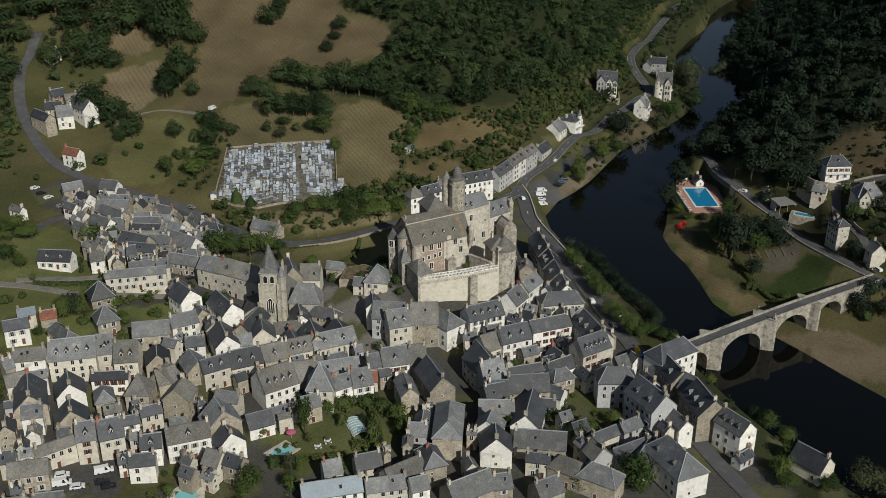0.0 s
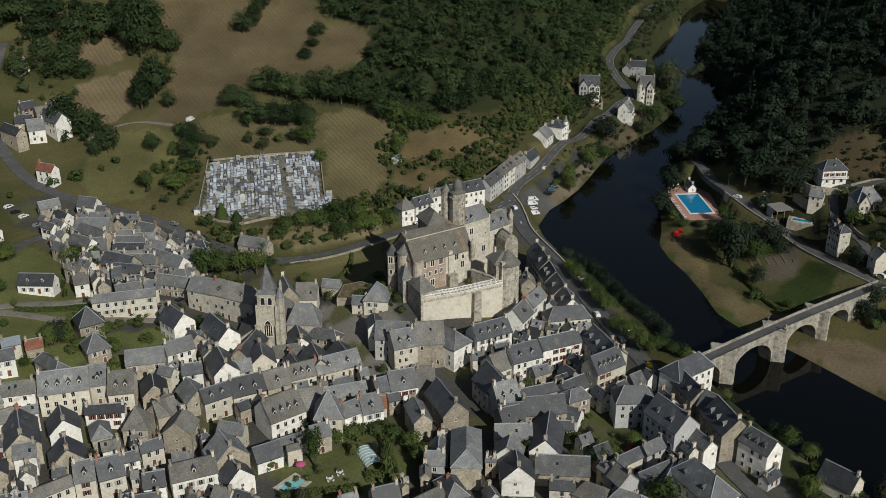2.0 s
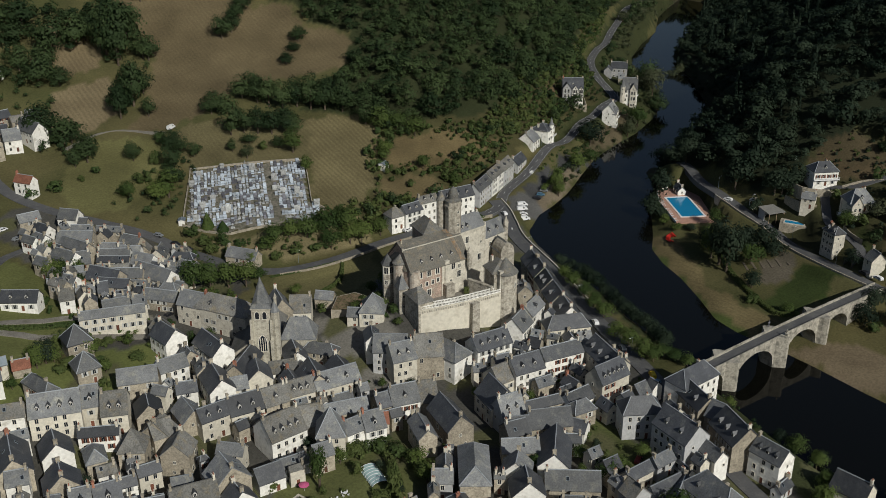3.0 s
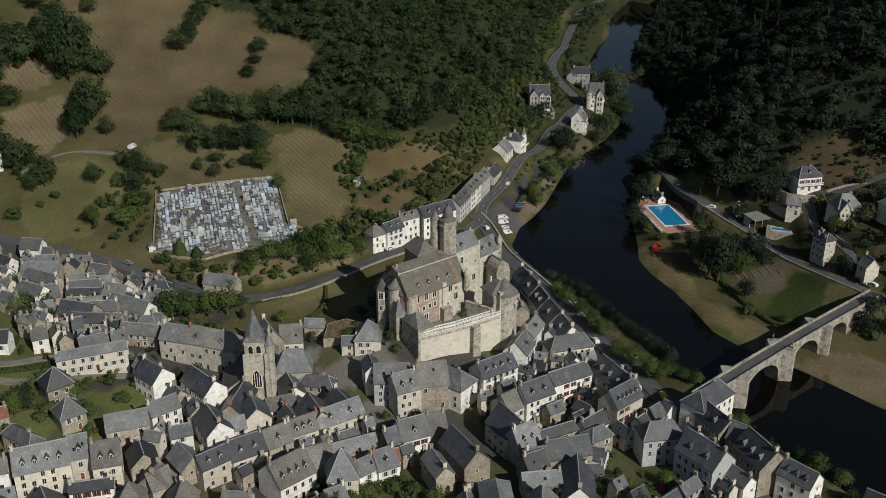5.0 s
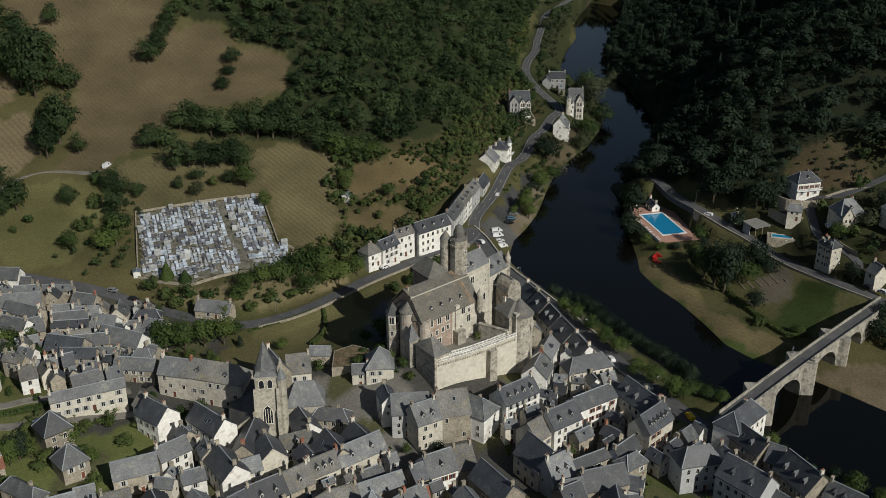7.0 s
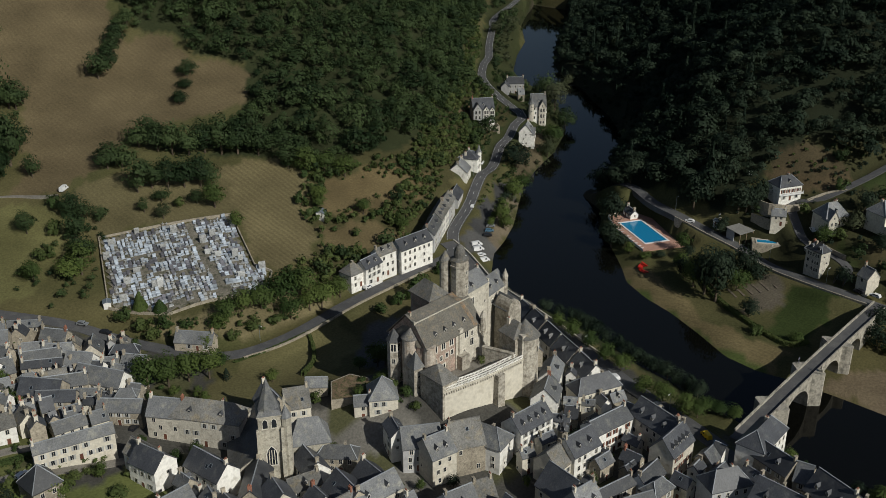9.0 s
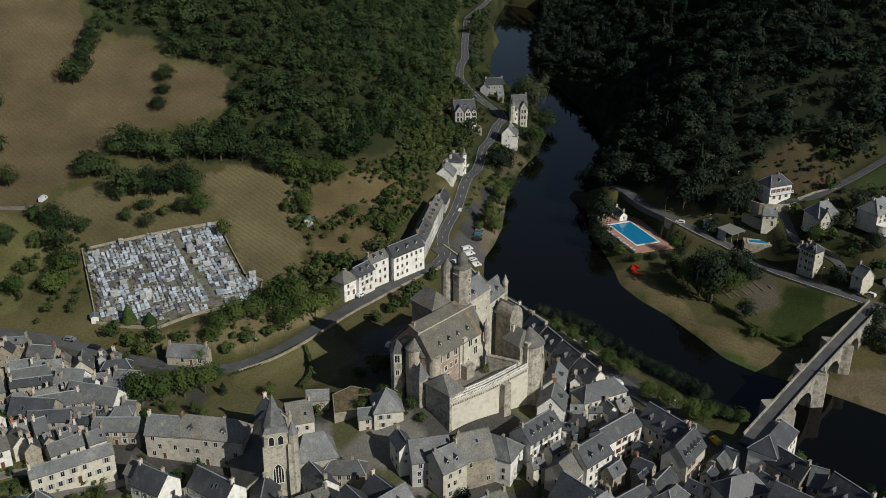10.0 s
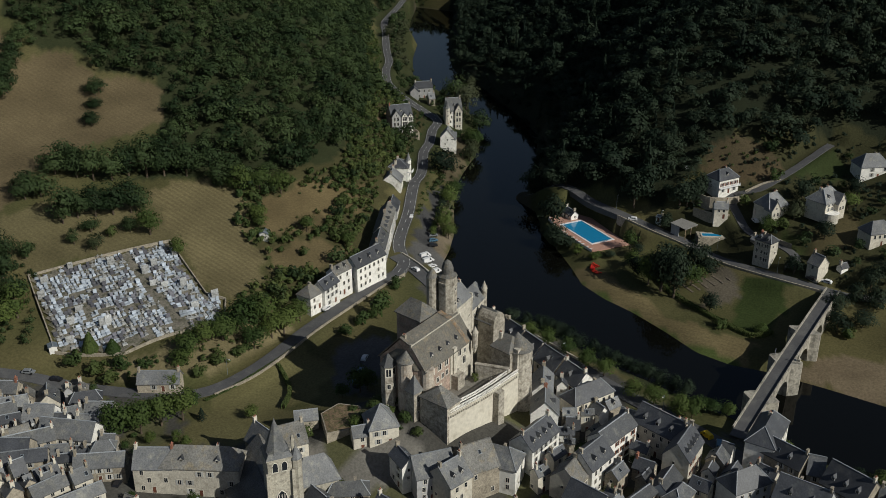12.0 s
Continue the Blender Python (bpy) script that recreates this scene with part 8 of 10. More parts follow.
forest("scrub", [(166, 402), (186, 396), (206, 402), (214, 394), (206, 389), (176, 388), (162, 390)], 3.2, 2.8, HEDGE_GREEN, 55, "green bushes on the dry bank above the road", leaves=130, leaf=0.1, keep=0.55, roads=[(HILL_ROAD, 4.5)])
forest("hedge", [(62, 344), (84, 348), (96, 362), (90, 376), (72, 374), (58, 362)], 3.6, 2.6, HEDGE_GREEN, 56, "bright green garden bushes and vegetable beds", leaves=130, leaf=0.1, keep=0.5)


# ---- the cemetery ----
CEMETERY = [(159, 480), (210, 458), (193, 421), (196, 414), (184, 403), (150, 417), (136, 436)]


OLD_GRAVE = surface("old_grave_stone", (0.37, 0.375, 0.37), 0.85, 0.2, 0.5, 3.0, 0.3, obj=0.3, stain=(0.2, 0.2, 0.19), stain_at=0.58)


def make_cemetery():
    n = len(CEMETERY)
    bm = bmesh.new()
    for a, b in zip(CEMETERY, CEMETERY[1:] + CEMETERY[:1]):
        line = smooth_line([a, ((a[0] + b[0]) / 2, (a[1] + b[1]) / 2), b], 3.0)
        ribbon(bm, line, 0.22, -0.22, 1.1, 0, None, 2.5)
    tagged(finish("cemetery_wall", bm, STONE), "low pale stone wall round the cemetery", "wall", kind="structure")
    # gravel sheet that follows the slope
    xs, ys = np.arange(132, 214, 2.0), np.arange(400, 484, 2.0)
    gx, gy = np.meshgrid(xs, ys)
    k = inside(CEMETERY, gx, gy)
    v = np.stack([gx, gy, relief(gx.ravel(), gy.ravel()).reshape(gx.shape) + 0.45], -1).reshape(-1, 3)
    i = np.arange(gx.size).reshape(gx.shape)
    full = (k[:-1, :-1] & k[:-1, 1:] & k[1:, 1:] & k[1:, :-1]).ravel()
    q = np.stack([i[:-1, :-1], i[:-1, 1:], i[1:, 1:], i[1:, :-1]], -1).reshape(-1, 4)[full]
    me = quad_mesh("cemetery_paths", v, q)
    me.materials.append(surface("trodden_gravel", (0.165, 0.15, 0.12), 0.95, 0.3, 0.25, 1.5, 0.4, stain=(0.07, 0.072, 0.045), stain_at=0.56))
    tagged(new("cemetery_paths", me), "pale gravel paths between the graves", "path", kind="structure")
    # graves in rows across the slope
    def grave_mesh(m, style):
        b = bmesh.new()
        box(b, -0.62, 0.62, -1.15, 1.15, -0.6, 0.28)
        box(b, -0.52, 0.52, -1.05, 1.05, 0.28, 0.42, 0, 0.03)
        if style == 0:
            box(b, -0.55, 0.55, 0.85, 1.1, 0.4, 1.35)
        elif style == 1:
            box(b, -0.08, 0.08, 0.9, 1.05, 0.4, 1.7), box(b, -0.4, 0.4, 0.91, 1.04, 1.15, 1.32)
        elif style == 2:
            box(b, -0.3, 0.3, -0.6, -0.2, 0.42, 0.62), box(b, -0.6, 0.6, 0.85, 1.1, 0.4, 0.95)
        else:
            gable_walls(b, 1.1, 0.8, -0.6, 2.0, 0.7)
        me = bpy.data.meshes.new("grave")
        b.to_mesh(me)
        b.free()
        me.materials.append(m)
        return me
    kinds = [grave_mesh(GRANITE, 0), grave_mesh(GRANITE, 1), grave_mesh(GRANITE, 2), grave_mesh(DARK_GRANITE, 0), grave_mesh(OLD_GRAVE, 1), grave_mesh(OLD_GRAVE, 3)]
    r = random.Random(5)
    u = Vector((51, -22)).normalized()
    w = Vector((-u.y, u.x))
    spots = []
    for row in range(32):
        for col in range(54):
            p = Vector((139, 425)) + u * (col * 1.6 - 14 + r.uniform(-0.15, 0.15)) + w * (row * 2.6 - 14 + r.uniform(-0.22, 0.22) + 0.5 * math.sin(col * 0.31 + row))
            walkway = Vector((169, 408)), Vector((192, 463))
            d = (walkway[1] - walkway[0]).normalized()
            off = (p - walkway[0]).x * d.y - (p - walkway[0]).y * d.x
            aisle = abs(off) < 1.6 or row % 7 == 6 and r.random() < 0.35
            if aisle or r.random() < (0.05 if math.sin(row * 1.3 + col * 0.45) < 0.6 else 0.4) or not inside(CEMETERY, np.array([p.x]), np.array([p.y]))[0]:
                continue
            c = sum(((Vector(q) for q in CEMETERY)), Vector((0, 0))) / n
            e = p + (p - c).normalized() * 2.0
            if not inside(CEMETERY, np.array([e.x]), np.array([e.y]))[0]:
                continue
            spots.append(p)
    spots.sort(key=lambda p: p.y)
    turn = math.degrees(math.atan2(u.y, u.x))
    labels = ["pale granite tomb with an upright headstone", "pale granite tomb with a stone cross", "pale granite tomb with a flower box", "dark polished granite tomb with a headstone", "weathered stone tomb with a cross", "small stone burial chapel"]
    rest = bmesh.new()
    for i, p in enumerate(spots):
        k = r.choices(range(6), (5, 2, 3, 3.4, 4, 0.6))[0]
        m = pose(p.x, p.y, ground(p.x, p.y) + 0.45, 0, 0, turn + r.uniform(-4, 4)) @ Matrix.Diagonal((r.choice((0.9, 1.05, 1.15, 1.25, 1.4)), r.uniform(0.5, 0.82), r.uniform(0.6, 1.5), 1))
        if i < 300:
            g = tagged(new("grave", kinds[k]), labels[k], "grave", "graves in the cemetery")
            g.matrix_world = m
        else:
            tmp = kinds[k].copy()
            tmp.transform(m)
            at = len(rest.faces)
            rest.from_mesh(tmp)
            rest.faces.ensure_lookup_table()
            for f in rest.faces[at:]:
                f.material_index = 1 if k == 3 else 2 if k > 3 else 0
            bpy.data.meshes.remove(tmp)
    tagged(finish("graves", rest, [surface("granite_row", (0.37, 0.41, 0.46), 0.55, 0.12, 0.5, 3.0, 0.1, obj=0.3, island=True), DARK_GRANITE, OLD_GRAVE]), "rows of pale granite graves on the slope", "graves", kind="stuff")


make_cemetery()


# ---- single trees and bushes ----
tree(144.6, 428.4, 8.2, 5.6, "yew", None, "among the graves")
tree(148.9, 421.8, 5.4, 5.4, "yew", None, "among the graves")
tree(227.8, 587.8, 12.6, 13.6, "dark")
tree(235.6, 590.9, 12.3, 10.7, "dark")
tree(242.4, 598.3, 12.4, 10.9, "dark")
tree(249.4, 603.8, 12.6, 11.0, "dark")
tree(257.3, 610.7, 11.5, 11.1, "dark")
tree(264.3, 615.9, 10.3, 10.0, "dark")
tree(265.5, 564.6, 9.0, 11.3, "broad")
tree(258.7, 557.7, 5.7, 8.8, "broad")
tree(248.9, 548.8, 7.3, 9.5, "broad")
tree(159.9, 532.8, 10.3, 8.7, "dark")
tree(199.8, 639.5, 11.8, 10.4, "broad")
tree(179.8, 588.3, 14.8, 13.7, "broad")
tree(165.6, 588.8, 21.0, 15.8, "dark")
tree(162.7, 597.5, 25.9, 16.0, "broad")
tree(177.3, 610.8, 19.4, 14.1, "broad")
tree(168.9, 625.8, 14.8, 16.7, "broad")
tree(174.1, 655.0, 12.9, 15.0, "broad")
tree(155.3, 613.9, 14.5, 14.0, "broad")
tree(179.6, 641.8, 12.7, 14.8, "broad")
tree(177.2, 621.1, 17.2, 13.1, "broad")
tree(149.2, 545.6, 14.1, 14.7, "broad")
tree(162.7, 561.8, 15.7, 11.9, "broad")
tree(156.2, 554.3, 13.2, 12.8, "broad")
tree(188.8, 519.1, 11.7, 13.4, "broad")
tree(194.7, 516.8, 11.3, 14.5, "dark")
tree(210.6, 527.8, 12.1, 13.8, "broad")
tree(216.4, 528.4, 12.8, 12.9, "broad")
tree(215.7, 520.0, 13.1, 12.7, "broad")
tree(219.2, 513.4, 15.2, 12.6, "broad")
tree(224.8, 508.4, 14.0, 14.7, "broad")
tree(232.0, 505.8, 15.1, 14.7, "broad")
tree(237.3, 500.1, 18.3, 14.6, "broad")
tree(243.5, 495.8, 16.2, 14.6, "broad")
tree(250.3, 489.1, 15.0, 14.6, "broad")
tree(188.9, 496.3, 15.4, 13.0, "broad")
tree(195.6, 495.5, 12.4, 12.0, "broad")
tree(201.5, 491.7, 13.4, 12.0, "broad")
tree(207.6, 488.1, 14.4, 13.0, "broad")
tree(213.6, 484.2, 14.4, 13.0, "broad")
tree(208.4, 467.3, 12.0, 10.7, "broad")
tree(216.4, 482.0, 11.3, 12.0, "broad")
tree(203.9, 473.9, 6.7, 7.4, "broad")
tree(196.5, 476.9, 5.4, 5.5, "bush")
tree(193.2, 484.8, 6.1, 8.9, "broad")
tree(183.0, 482.8, 6.4, 5.5, "broad")
tree(186.6, 473.9, 7.0, 7.3, "pale")
tree(158.0, 498.6, 10.1, 10.8, "broad")
tree(160.1, 493.9, 9.0, 9.7, "broad")
tree(165.0, 488.8, 7.0, 8.7, "broad")
tree(151.2, 484.2, 12.8, 10.5, "broad")
tree(155.2, 507.3, 6.1, 7.9, "bush")
tree(138.4, 499.7, 9.4, 9.3, "broad")
tree(120.7, 514.0, 12.1, 11.4, "broad")
tree(112.5, 507.2, 9.0, 7.7, "broad")
tree(118.5, 529.6, 10.4, 8.1, "dark")
tree(146.4, 492.3, 7.9, 6.7, "bush")
tree(137.9, 480.8, 5.8, 6.6, "bush")
tree(133.3, 480.1, 6.7, 6.5, "bush")
tree(124.2, 468.5, 9.4, 8.2, "broad")
tree(140.6, 462.1, 13.1, 12.7, "broad")
tree(147.0, 472.8, 9.6, 11.2, "broad")
tree(135.2, 461.6, 9.3, 10.8, "broad")
tree(119.1, 497.1, 4.9, 5.3, "bush")
tree(110.6, 492.8, 4.3, 3.8, "bush")
tree(205.4, 448.1, 7.8, 6.6, "broad")
tree(249.6, 446.4, 7.1, 7.9, "dark")
tree(245.5, 441.2, 6.0, 6.8, "broad")
tree(261.4, 429.4, 8.1, 7.8, "broad")
tree(270.7, 414.1, 7.0, 7.4, "dark")
tree(246.7, 418.7, 4.9, 5.3, "bush")
tree(239.9, 425.4, 2.9, 3.8, "bush")
tree(273.5, 454.2, 10.5, 12.3, "dark")
tree(266.4, 460.4, 10.5, 12.2, "dark")
tree(257.8, 464.5, 12.6, 12.2, "dark")
tree(255.2, 473.4, 12.7, 12.3, "dark")
tree(119.0, 384.5, 12.7, 11.5, "broad")
tree(124.5, 380.7, 11.9, 10.8, "broad")
tree(131.6, 379.5, 12.0, 10.0, "broad")
tree(138.0, 376.9, 11.2, 10.1, "broad")
tree(145.1, 380.5, 5.7, 7.9, "broad")
tree(148.9, 391.8, 6.7, 6.5, "broad")
tree(157.8, 397.7, 5.9, 9.9, "broad")
tree(162.6, 399.6, 8.5, 9.9, "broad")
tree(170.3, 400.3, 8.6, 10.0, "broad")
tree(177.6, 397.8, 10.4, 11.8, "broad")
tree(186.7, 397.4, 12.2, 13.6, "broad")
tree(195.7, 396.5, 12.4, 13.7, "broad")
tree(199.8, 388.9, 10.6, 11.9, "broad")
tree(195.2, 390.7, 8.8, 10.2, "broad")
tree(211.4, 391.0, 8.1, 9.6, "broad")
tree(185.2, 390.1, 8.7, 10.1, "broad")
tree(137.3, 427.3, 7.0, 8.5, "bush")
tree(138.7, 419.1, 6.1, 7.6, "bush")
tree(144.9, 413.4, 6.0, 7.5, "bush")
tree(138.7, 411.6, 5.1, 7.5, "bush")
tree(149.8, 407.1, 3.4, 5.8, "bush")
tree(158.6, 390.9, 4.2, 6.5, "bush")
tree(167.7, 391.3, 4.2, 7.4, "bush")
tree(177.5, 389.7, 4.3, 7.5, "bush")
tree(182.0, 339.5, 9.4, 9.1, "broad")
tree(184.8, 338.5, 7.1, 7.6, "broad")
tree(151.7, 359.7, 4.4, 5.3, "broad")
tree(141.8, 372.3, 4.5, 4.6, "conifer")
tree(72.6, 411.3, 8.0, 9.4, "broad")
tree(77.0, 412.5, 6.5, 8.6, "broad")
tree(81.3, 409.9, 7.3, 7.1, "broad")
tree(79.7, 396.0, 5.5, 6.4, "dark")
tree(72.2, 398.2, 5.5, 6.1, "broad")
tree(77.8, 432.0, 6.8, 6.6, "broad")
tree(50.3, 341.2, 8.7, 7.1, "dark")
tree(47.0, 339.7, 7.3, 5.8, "broad")
tree(55.9, 337.6, 3.3, 7.1, "bush")
tree(59.6, 346.4, 4.1, 5.3, "bush")
tree(65.7, 329.1, 5.3, 5.1, "broad")
tree(78.0, 334.1, 3.4, 6.6, "bush")
tree(78.3, 346.2, 2.8, 6.1, "bush")
tree(72.9, 347.6, 2.8, 5.4, "bush")
tree(57.7, 353.0, 4.8, 6.0, "bush")
tree(98.8, 435.2, 3.8, 4.2, "bush")
tree(149.3, 334.8, 3.7, 5.5, "bush")
tree(156.7, 321.5, 4.4, 4.9, "broad")
tree(250.6, 304.9, 8.0, 7.6, "broad")
tree(248.7, 296.5, 7.3, 7.5, "broad")
tree(244.6, 286.5, 7.7, 7.9, "broad")
tree(242.7, 278.6, 7.5, 7.8, "broad")
tree(234.9, 264.7, 6.3, 7.6, "broad")
tree(234.0, 256.4, 7.7, 8.0, "broad")
tree(230.6, 246.7, 8.0, 8.4, "broad")
tree(232.3, 242.6, 6.5, 7.3, "broad")
tree(238.5, 238.5, 4.6, 7.3, "broad")
tree(239.6, 233.2, 5.0, 6.2, "broad")
tree(237.8, 242.6, 5.1, 6.8, "broad")
tree(254.3, 314.1, 5.8, 6.5, "broad")
tree(393.7, 388.2, 16.1, 13.4, "dark")
tree(360.9, 360.4, 14.9, 12.4, "dark")
tree(344.0, 349.2, 12.4, 12.0, "dark")
tree(383.9, 371.9, 11.1, 12.9, "dark")
tree(386.9, 367.2, 13.3, 12.9, "dark")
tree(351.2, 316.0, 8.0, 7.8, "broad")
tree(327.0, 296.9, 13.2, 11.0, "broad")
tree(332.0, 304.0, 9.5, 9.0, "dark")
tree(338.0, 309.0, 7.5, 8.0, "broad")
tree(346.0, 311.0, 6.5, 7.0, "dark")
tree(336.0, 326.0, 4.5, 6.0, "broad")
tree(341.0, 321.5, 4.0, 5.5, "dark")
tree(338.5, 336.0, 5.5, 5.5, "broad")
tree(343.5, 343.0, 6.0, 6.0, "dark")
tree(348.5, 350.0, 5.5, 5.5, "broad")
tree(354.5, 357.5, 6.5, 6.0, "dark")
tree(324.3, 290.2, 20.5, 12.7, "dark")
tree(321.2, 283.4, 20.3, 12.5, "dark")
tree(340.3, 291.4, 13.4, 11.2, "dark")
tree(344.3, 289.2, 10.6, 13.1, "dark")
tree(345.7, 282.7, 13.4, 11.2, "dark")
tree(317.4, 266.5, 8.1, 8.7, "dark")
tree(307.4, 258.5, 4.4, 6.8, "bush")
tree(311.1, 244.1, 4.4, 5.9, "broad")
tree(345.1, 276.8, 7.6, 11.1, "dark")
tree(333.6, 280.5, 10.3, 10.9, "broad")
tree(325.6, 218.9, 9.6, 10.2, "dark")
tree(335.5, 222.7, 8.9, 10.4, "dark")
tree(388.4, 441.2, 14.5, 16.4, "dark")
tree(326.8, 400.9, 12.8, 9.3, "broad")
tree(356.4, 417.6, 11.3, 11.0, "broad")
tree(374.6, 425.7, 9.4, 10.2, "broad")
tree(495.9, 494.0, 18.7, 16.7, "pale")
tree(509.1, 511.8, 17.8, 15.8, "broad")
tree(479.6, 473.8, 13.9, 13.5, "broad")
tree(444.5, 457.2, 13.2, 12.8, "broad")
tree(427.2, 448.5, 12.8, 12.4, "pale")
tree(612.0, 640.0, 10.0, 11.0, "pale")
tree(409.8, 479.5, 10.3, 11.2, "broad")
tree(382.3, 465.8, 9.8, 9.5, "bush")
tree(371.9, 261.7, 7.8, 8.5, "broad")
tree(385.0, 277.0, 6.1, 6.9, "bush")
tree(383.6, 298.6, 12.3, 11.9, "dark")
tree(377.7, 304.3, 14.3, 11.9, "dark")
tree(376.3, 325.9, 14.6, 14.2, "dark")
tree(366.7, 306.7, 6.1, 7.9, "dark")
tree(396.3, 255.0, 10.1, 9.8, "dark")
tree(97.4, 243.8, 14.1, 5.5, "broad")
tree(113.8, 250.6, 4.8, 8.0, "bush")
tree(120.2, 248.4, 4.6, 8.0, "bush")
tree(124.2, 242.8, 5.5, 8.0, "bush")
tree(125.6, 235.2, 6.8, 7.9, "broad")
tree(124.2, 228.9, 6.7, 6.5, "broad")
tree(112.9, 229.0, 8.6, 5.1, "bush")
tree(116.4, 234.3, 8.0, 4.5, "bush")
tree(109.2, 242.5, 5.4, 3.9, "bush")
tree(72.5, 228.0, 8.2, 9.2, "broad")
tree(86.9, 231.2, 6.4, 5.0, "pale")
tree(83.1, 235.2, 4.5, 4.4, "bush")
tree(85.7, 250.5, 4.0, 4.6, "bush")
tree(65.8, 240.8, 5.2, 5.7, "bush")
tree(83.4, 221.9, 6.3, 6.1, "broad")
tree(64.7, 340.9, 6.5, 7.1, "broad")
tree(118.5, 213.0, 3.8, 5.0, "bush")
tree(169.8, 202.2, 7.4, 7.2, "broad")
tree(174.6, 201.7, 6.8, 6.6, "broad")
tree(169.9, 213.4, 5.5, 6.0, "broad")
tree(207.3, 234.3, 5.3, 4.1, "conifer")
tree(186.6, 204.1, 5.6, 5.4, "broad")
tree(172.4, 177.2, 10.3, 11.3, "broad")
tree(158.8, 183.5, 6.4, 8.7, "broad")
tree(157.5, 187.4, 5.1, 6.2, "broad")
tree(172.0, 173.5, 8.4, 7.5, "broad")
tree(223.9, 165.4, 5.6, 6.2, "broad")
tree(214.0, 158.7, 8.2, 8.0, "broad")
tree(212.5, 155.2, 5.4, 6.6, "broad")
tree(223.5, 154.7, 5.6, 4.0, "conifer")
tree(222.4, 148.0, 5.5, 6.7, "broad")
tree(228.9, 152.1, 2.8, 4.1, "bush")
tree(167.9, 593.2, 31.6, 24.3, "broad")
tree(178.8, 610.2, 19.0, 21.0, "broad")
tree(182.0, 586.1, 14.5, 14.0, "dark")
tree(147.1, 538.4, 17.0, 11.3, "broad")
tree(157.7, 547.3, 22.2, 14.3, "broad")
tree(166.6, 556.6, 12.6, 13.4, "broad")
tree(107.8, 540.1, 18.0, 18.6, "broad")
tree(115.6, 531.9, 13.0, 18.4, "broad")
tree(115.9, 601.8, 14.5, 14.0, "broad")
tree(121.2, 586.9, 18.0, 17.5, "broad")
tree(130.8, 583.0, 10.3, 15.0, "broad")
tree(99.4, 591.9, 12.9, 15.0, "dark")
tree(75.7, 585.9, 14.0, 14.8, "broad")
tree(80.3, 614.2, 21.2, 18.0, "broad")
tree(100.2, 634.8, 19.1, 18.6, "dark")
tree(113.6, 636.3, 19.2, 21.3, "broad")
tree(128.3, 633.2, 19.2, 21.3, "broad")
tree(136.6, 609.1, 21.3, 20.7, "broad")
tree(149.0, 612.1, 18.8, 18.3, "broad")
tree(157.4, 616.3, 16.3, 15.8, "broad")
tree(128.1, 599.0, 14.5, 15.3, "dark")
tree(120.8, 622.4, 13.5, 15.8, "broad")
tree(89.6, 617.9, 10.7, 13.0, "broad")
tree(118.9, 508.7, 13.1, 12.2, "broad")
tree(97.0, 488.5, 6.6, 8.6, "bush")
tree(85.8, 487.2, 5.5, 7.4, "bush")
tree(65.1, 531.8, 7.0, 11.3, "bush")
tree(57.6, 506.5, 4.5, 8.7, "bush")
tree(123.9, 474.7, 4.4, 8.4, "bush")
tree(127.4, 400.2, 3.8, 9.3, "bush")
tree(75.4, 441.2, 6.0, 7.8, "broad")
tree(48.6, 417.2, 7.6, 11.0, "broad")
tree(41.6, 418.6, 7.6, 11.0, "broad")
tree(379.3, 301.2, 12.0, 11.6, "dark")
tree(400.2, 320.0, 12.5, 14.1, "dark")
tree(382.2, 253.8, 8.8, 10.4, "pale")
tree(376.0, 256.7, 5.8, 7.5, "bush")
tree(399.2, 235.8, 8.0, 9.7, "broad")
tree(412.5, 236.1, 8.2, 9.0, "dark")
tree(374.7, 238.5, 7.7, 9.3, "dark")
tree(405.2, 270.2, 6.2, 8.0, "bush")
tree(351.5, 243.8, 7.4, 8.1, "dark")
tree(344.7, 217.1, 9.1, 8.8, "dark")
tree(333.4, 211.2, 7.1, 10.3, "dark")
tree(344.1, 209.6, 10.9, 10.5, "dark")
tree(354.5, 214.0, 9.2, 8.9, "dark")
tree(361.4, 211.6, 7.5, 9.0, "dark")
tree(325.3, 214.9, 4.4, 7.6, "bush")
tree(324.9, 396.9, 8.0, 7.8, "broad")
tree(192.2, 261.8, 5.3, 6.4, "broad")
tree(176.4, 342.7, 5.0, 6.2, "broad")
tree(233.1, 370.9, 11.6, 9.6, "bush")
tree(225.5, 372.5, 6.5, 7.9, "bush")
tree(242.1, 373.8, 8.4, 8.2, "bush")
tree(257.7, 379.4, 6.1, 7.6, "bush")
tree(215.8, 372.3, 4.8, 6.2, "bush")
tree(170.9, 313.8, 5.3, 5.8, "bush")
tree(171.0, 318.3, 4.0, 5.8, "bush")
tree(166.9, 321.0, 4.0, 5.8, "bush")
tree(156.1, 317.4, 3.9, 5.0, "bush")
tree(41.4, 421.4, 8.4, 7.8, "broad")
tree(47.2, 426.6, 8.5, 7.9, "broad")
tree(50.9, 419.4, 7.1, 6.7, "broad")
tree(38.2, 396.3, 8.0, 7.9, "broad")
tree(41.6, 388.8, 6.4, 5.7, "broad")
tree(43.6, 374.6, 3.7, 2.5, "broad")
tree(47.3, 341.3, 8.1, 7.0, "broad")
tree(52.9, 341.1, 6.3, 6.1, "broad")
tree(52.7, 333.7, 3.7, 5.6, "bush")
tree(63.0, 387.5, 3.8, 3.7, "bush")
tree(71.2, 399.8, 8.2, 7.0, "broad")
tree(77.4, 396.9, 7.0, 5.9, "broad")
tree(31.4, 359.2, 4.0, 5.3, "bush")
tree(37.2, 361.4, 3.0, 3.4, "bush")
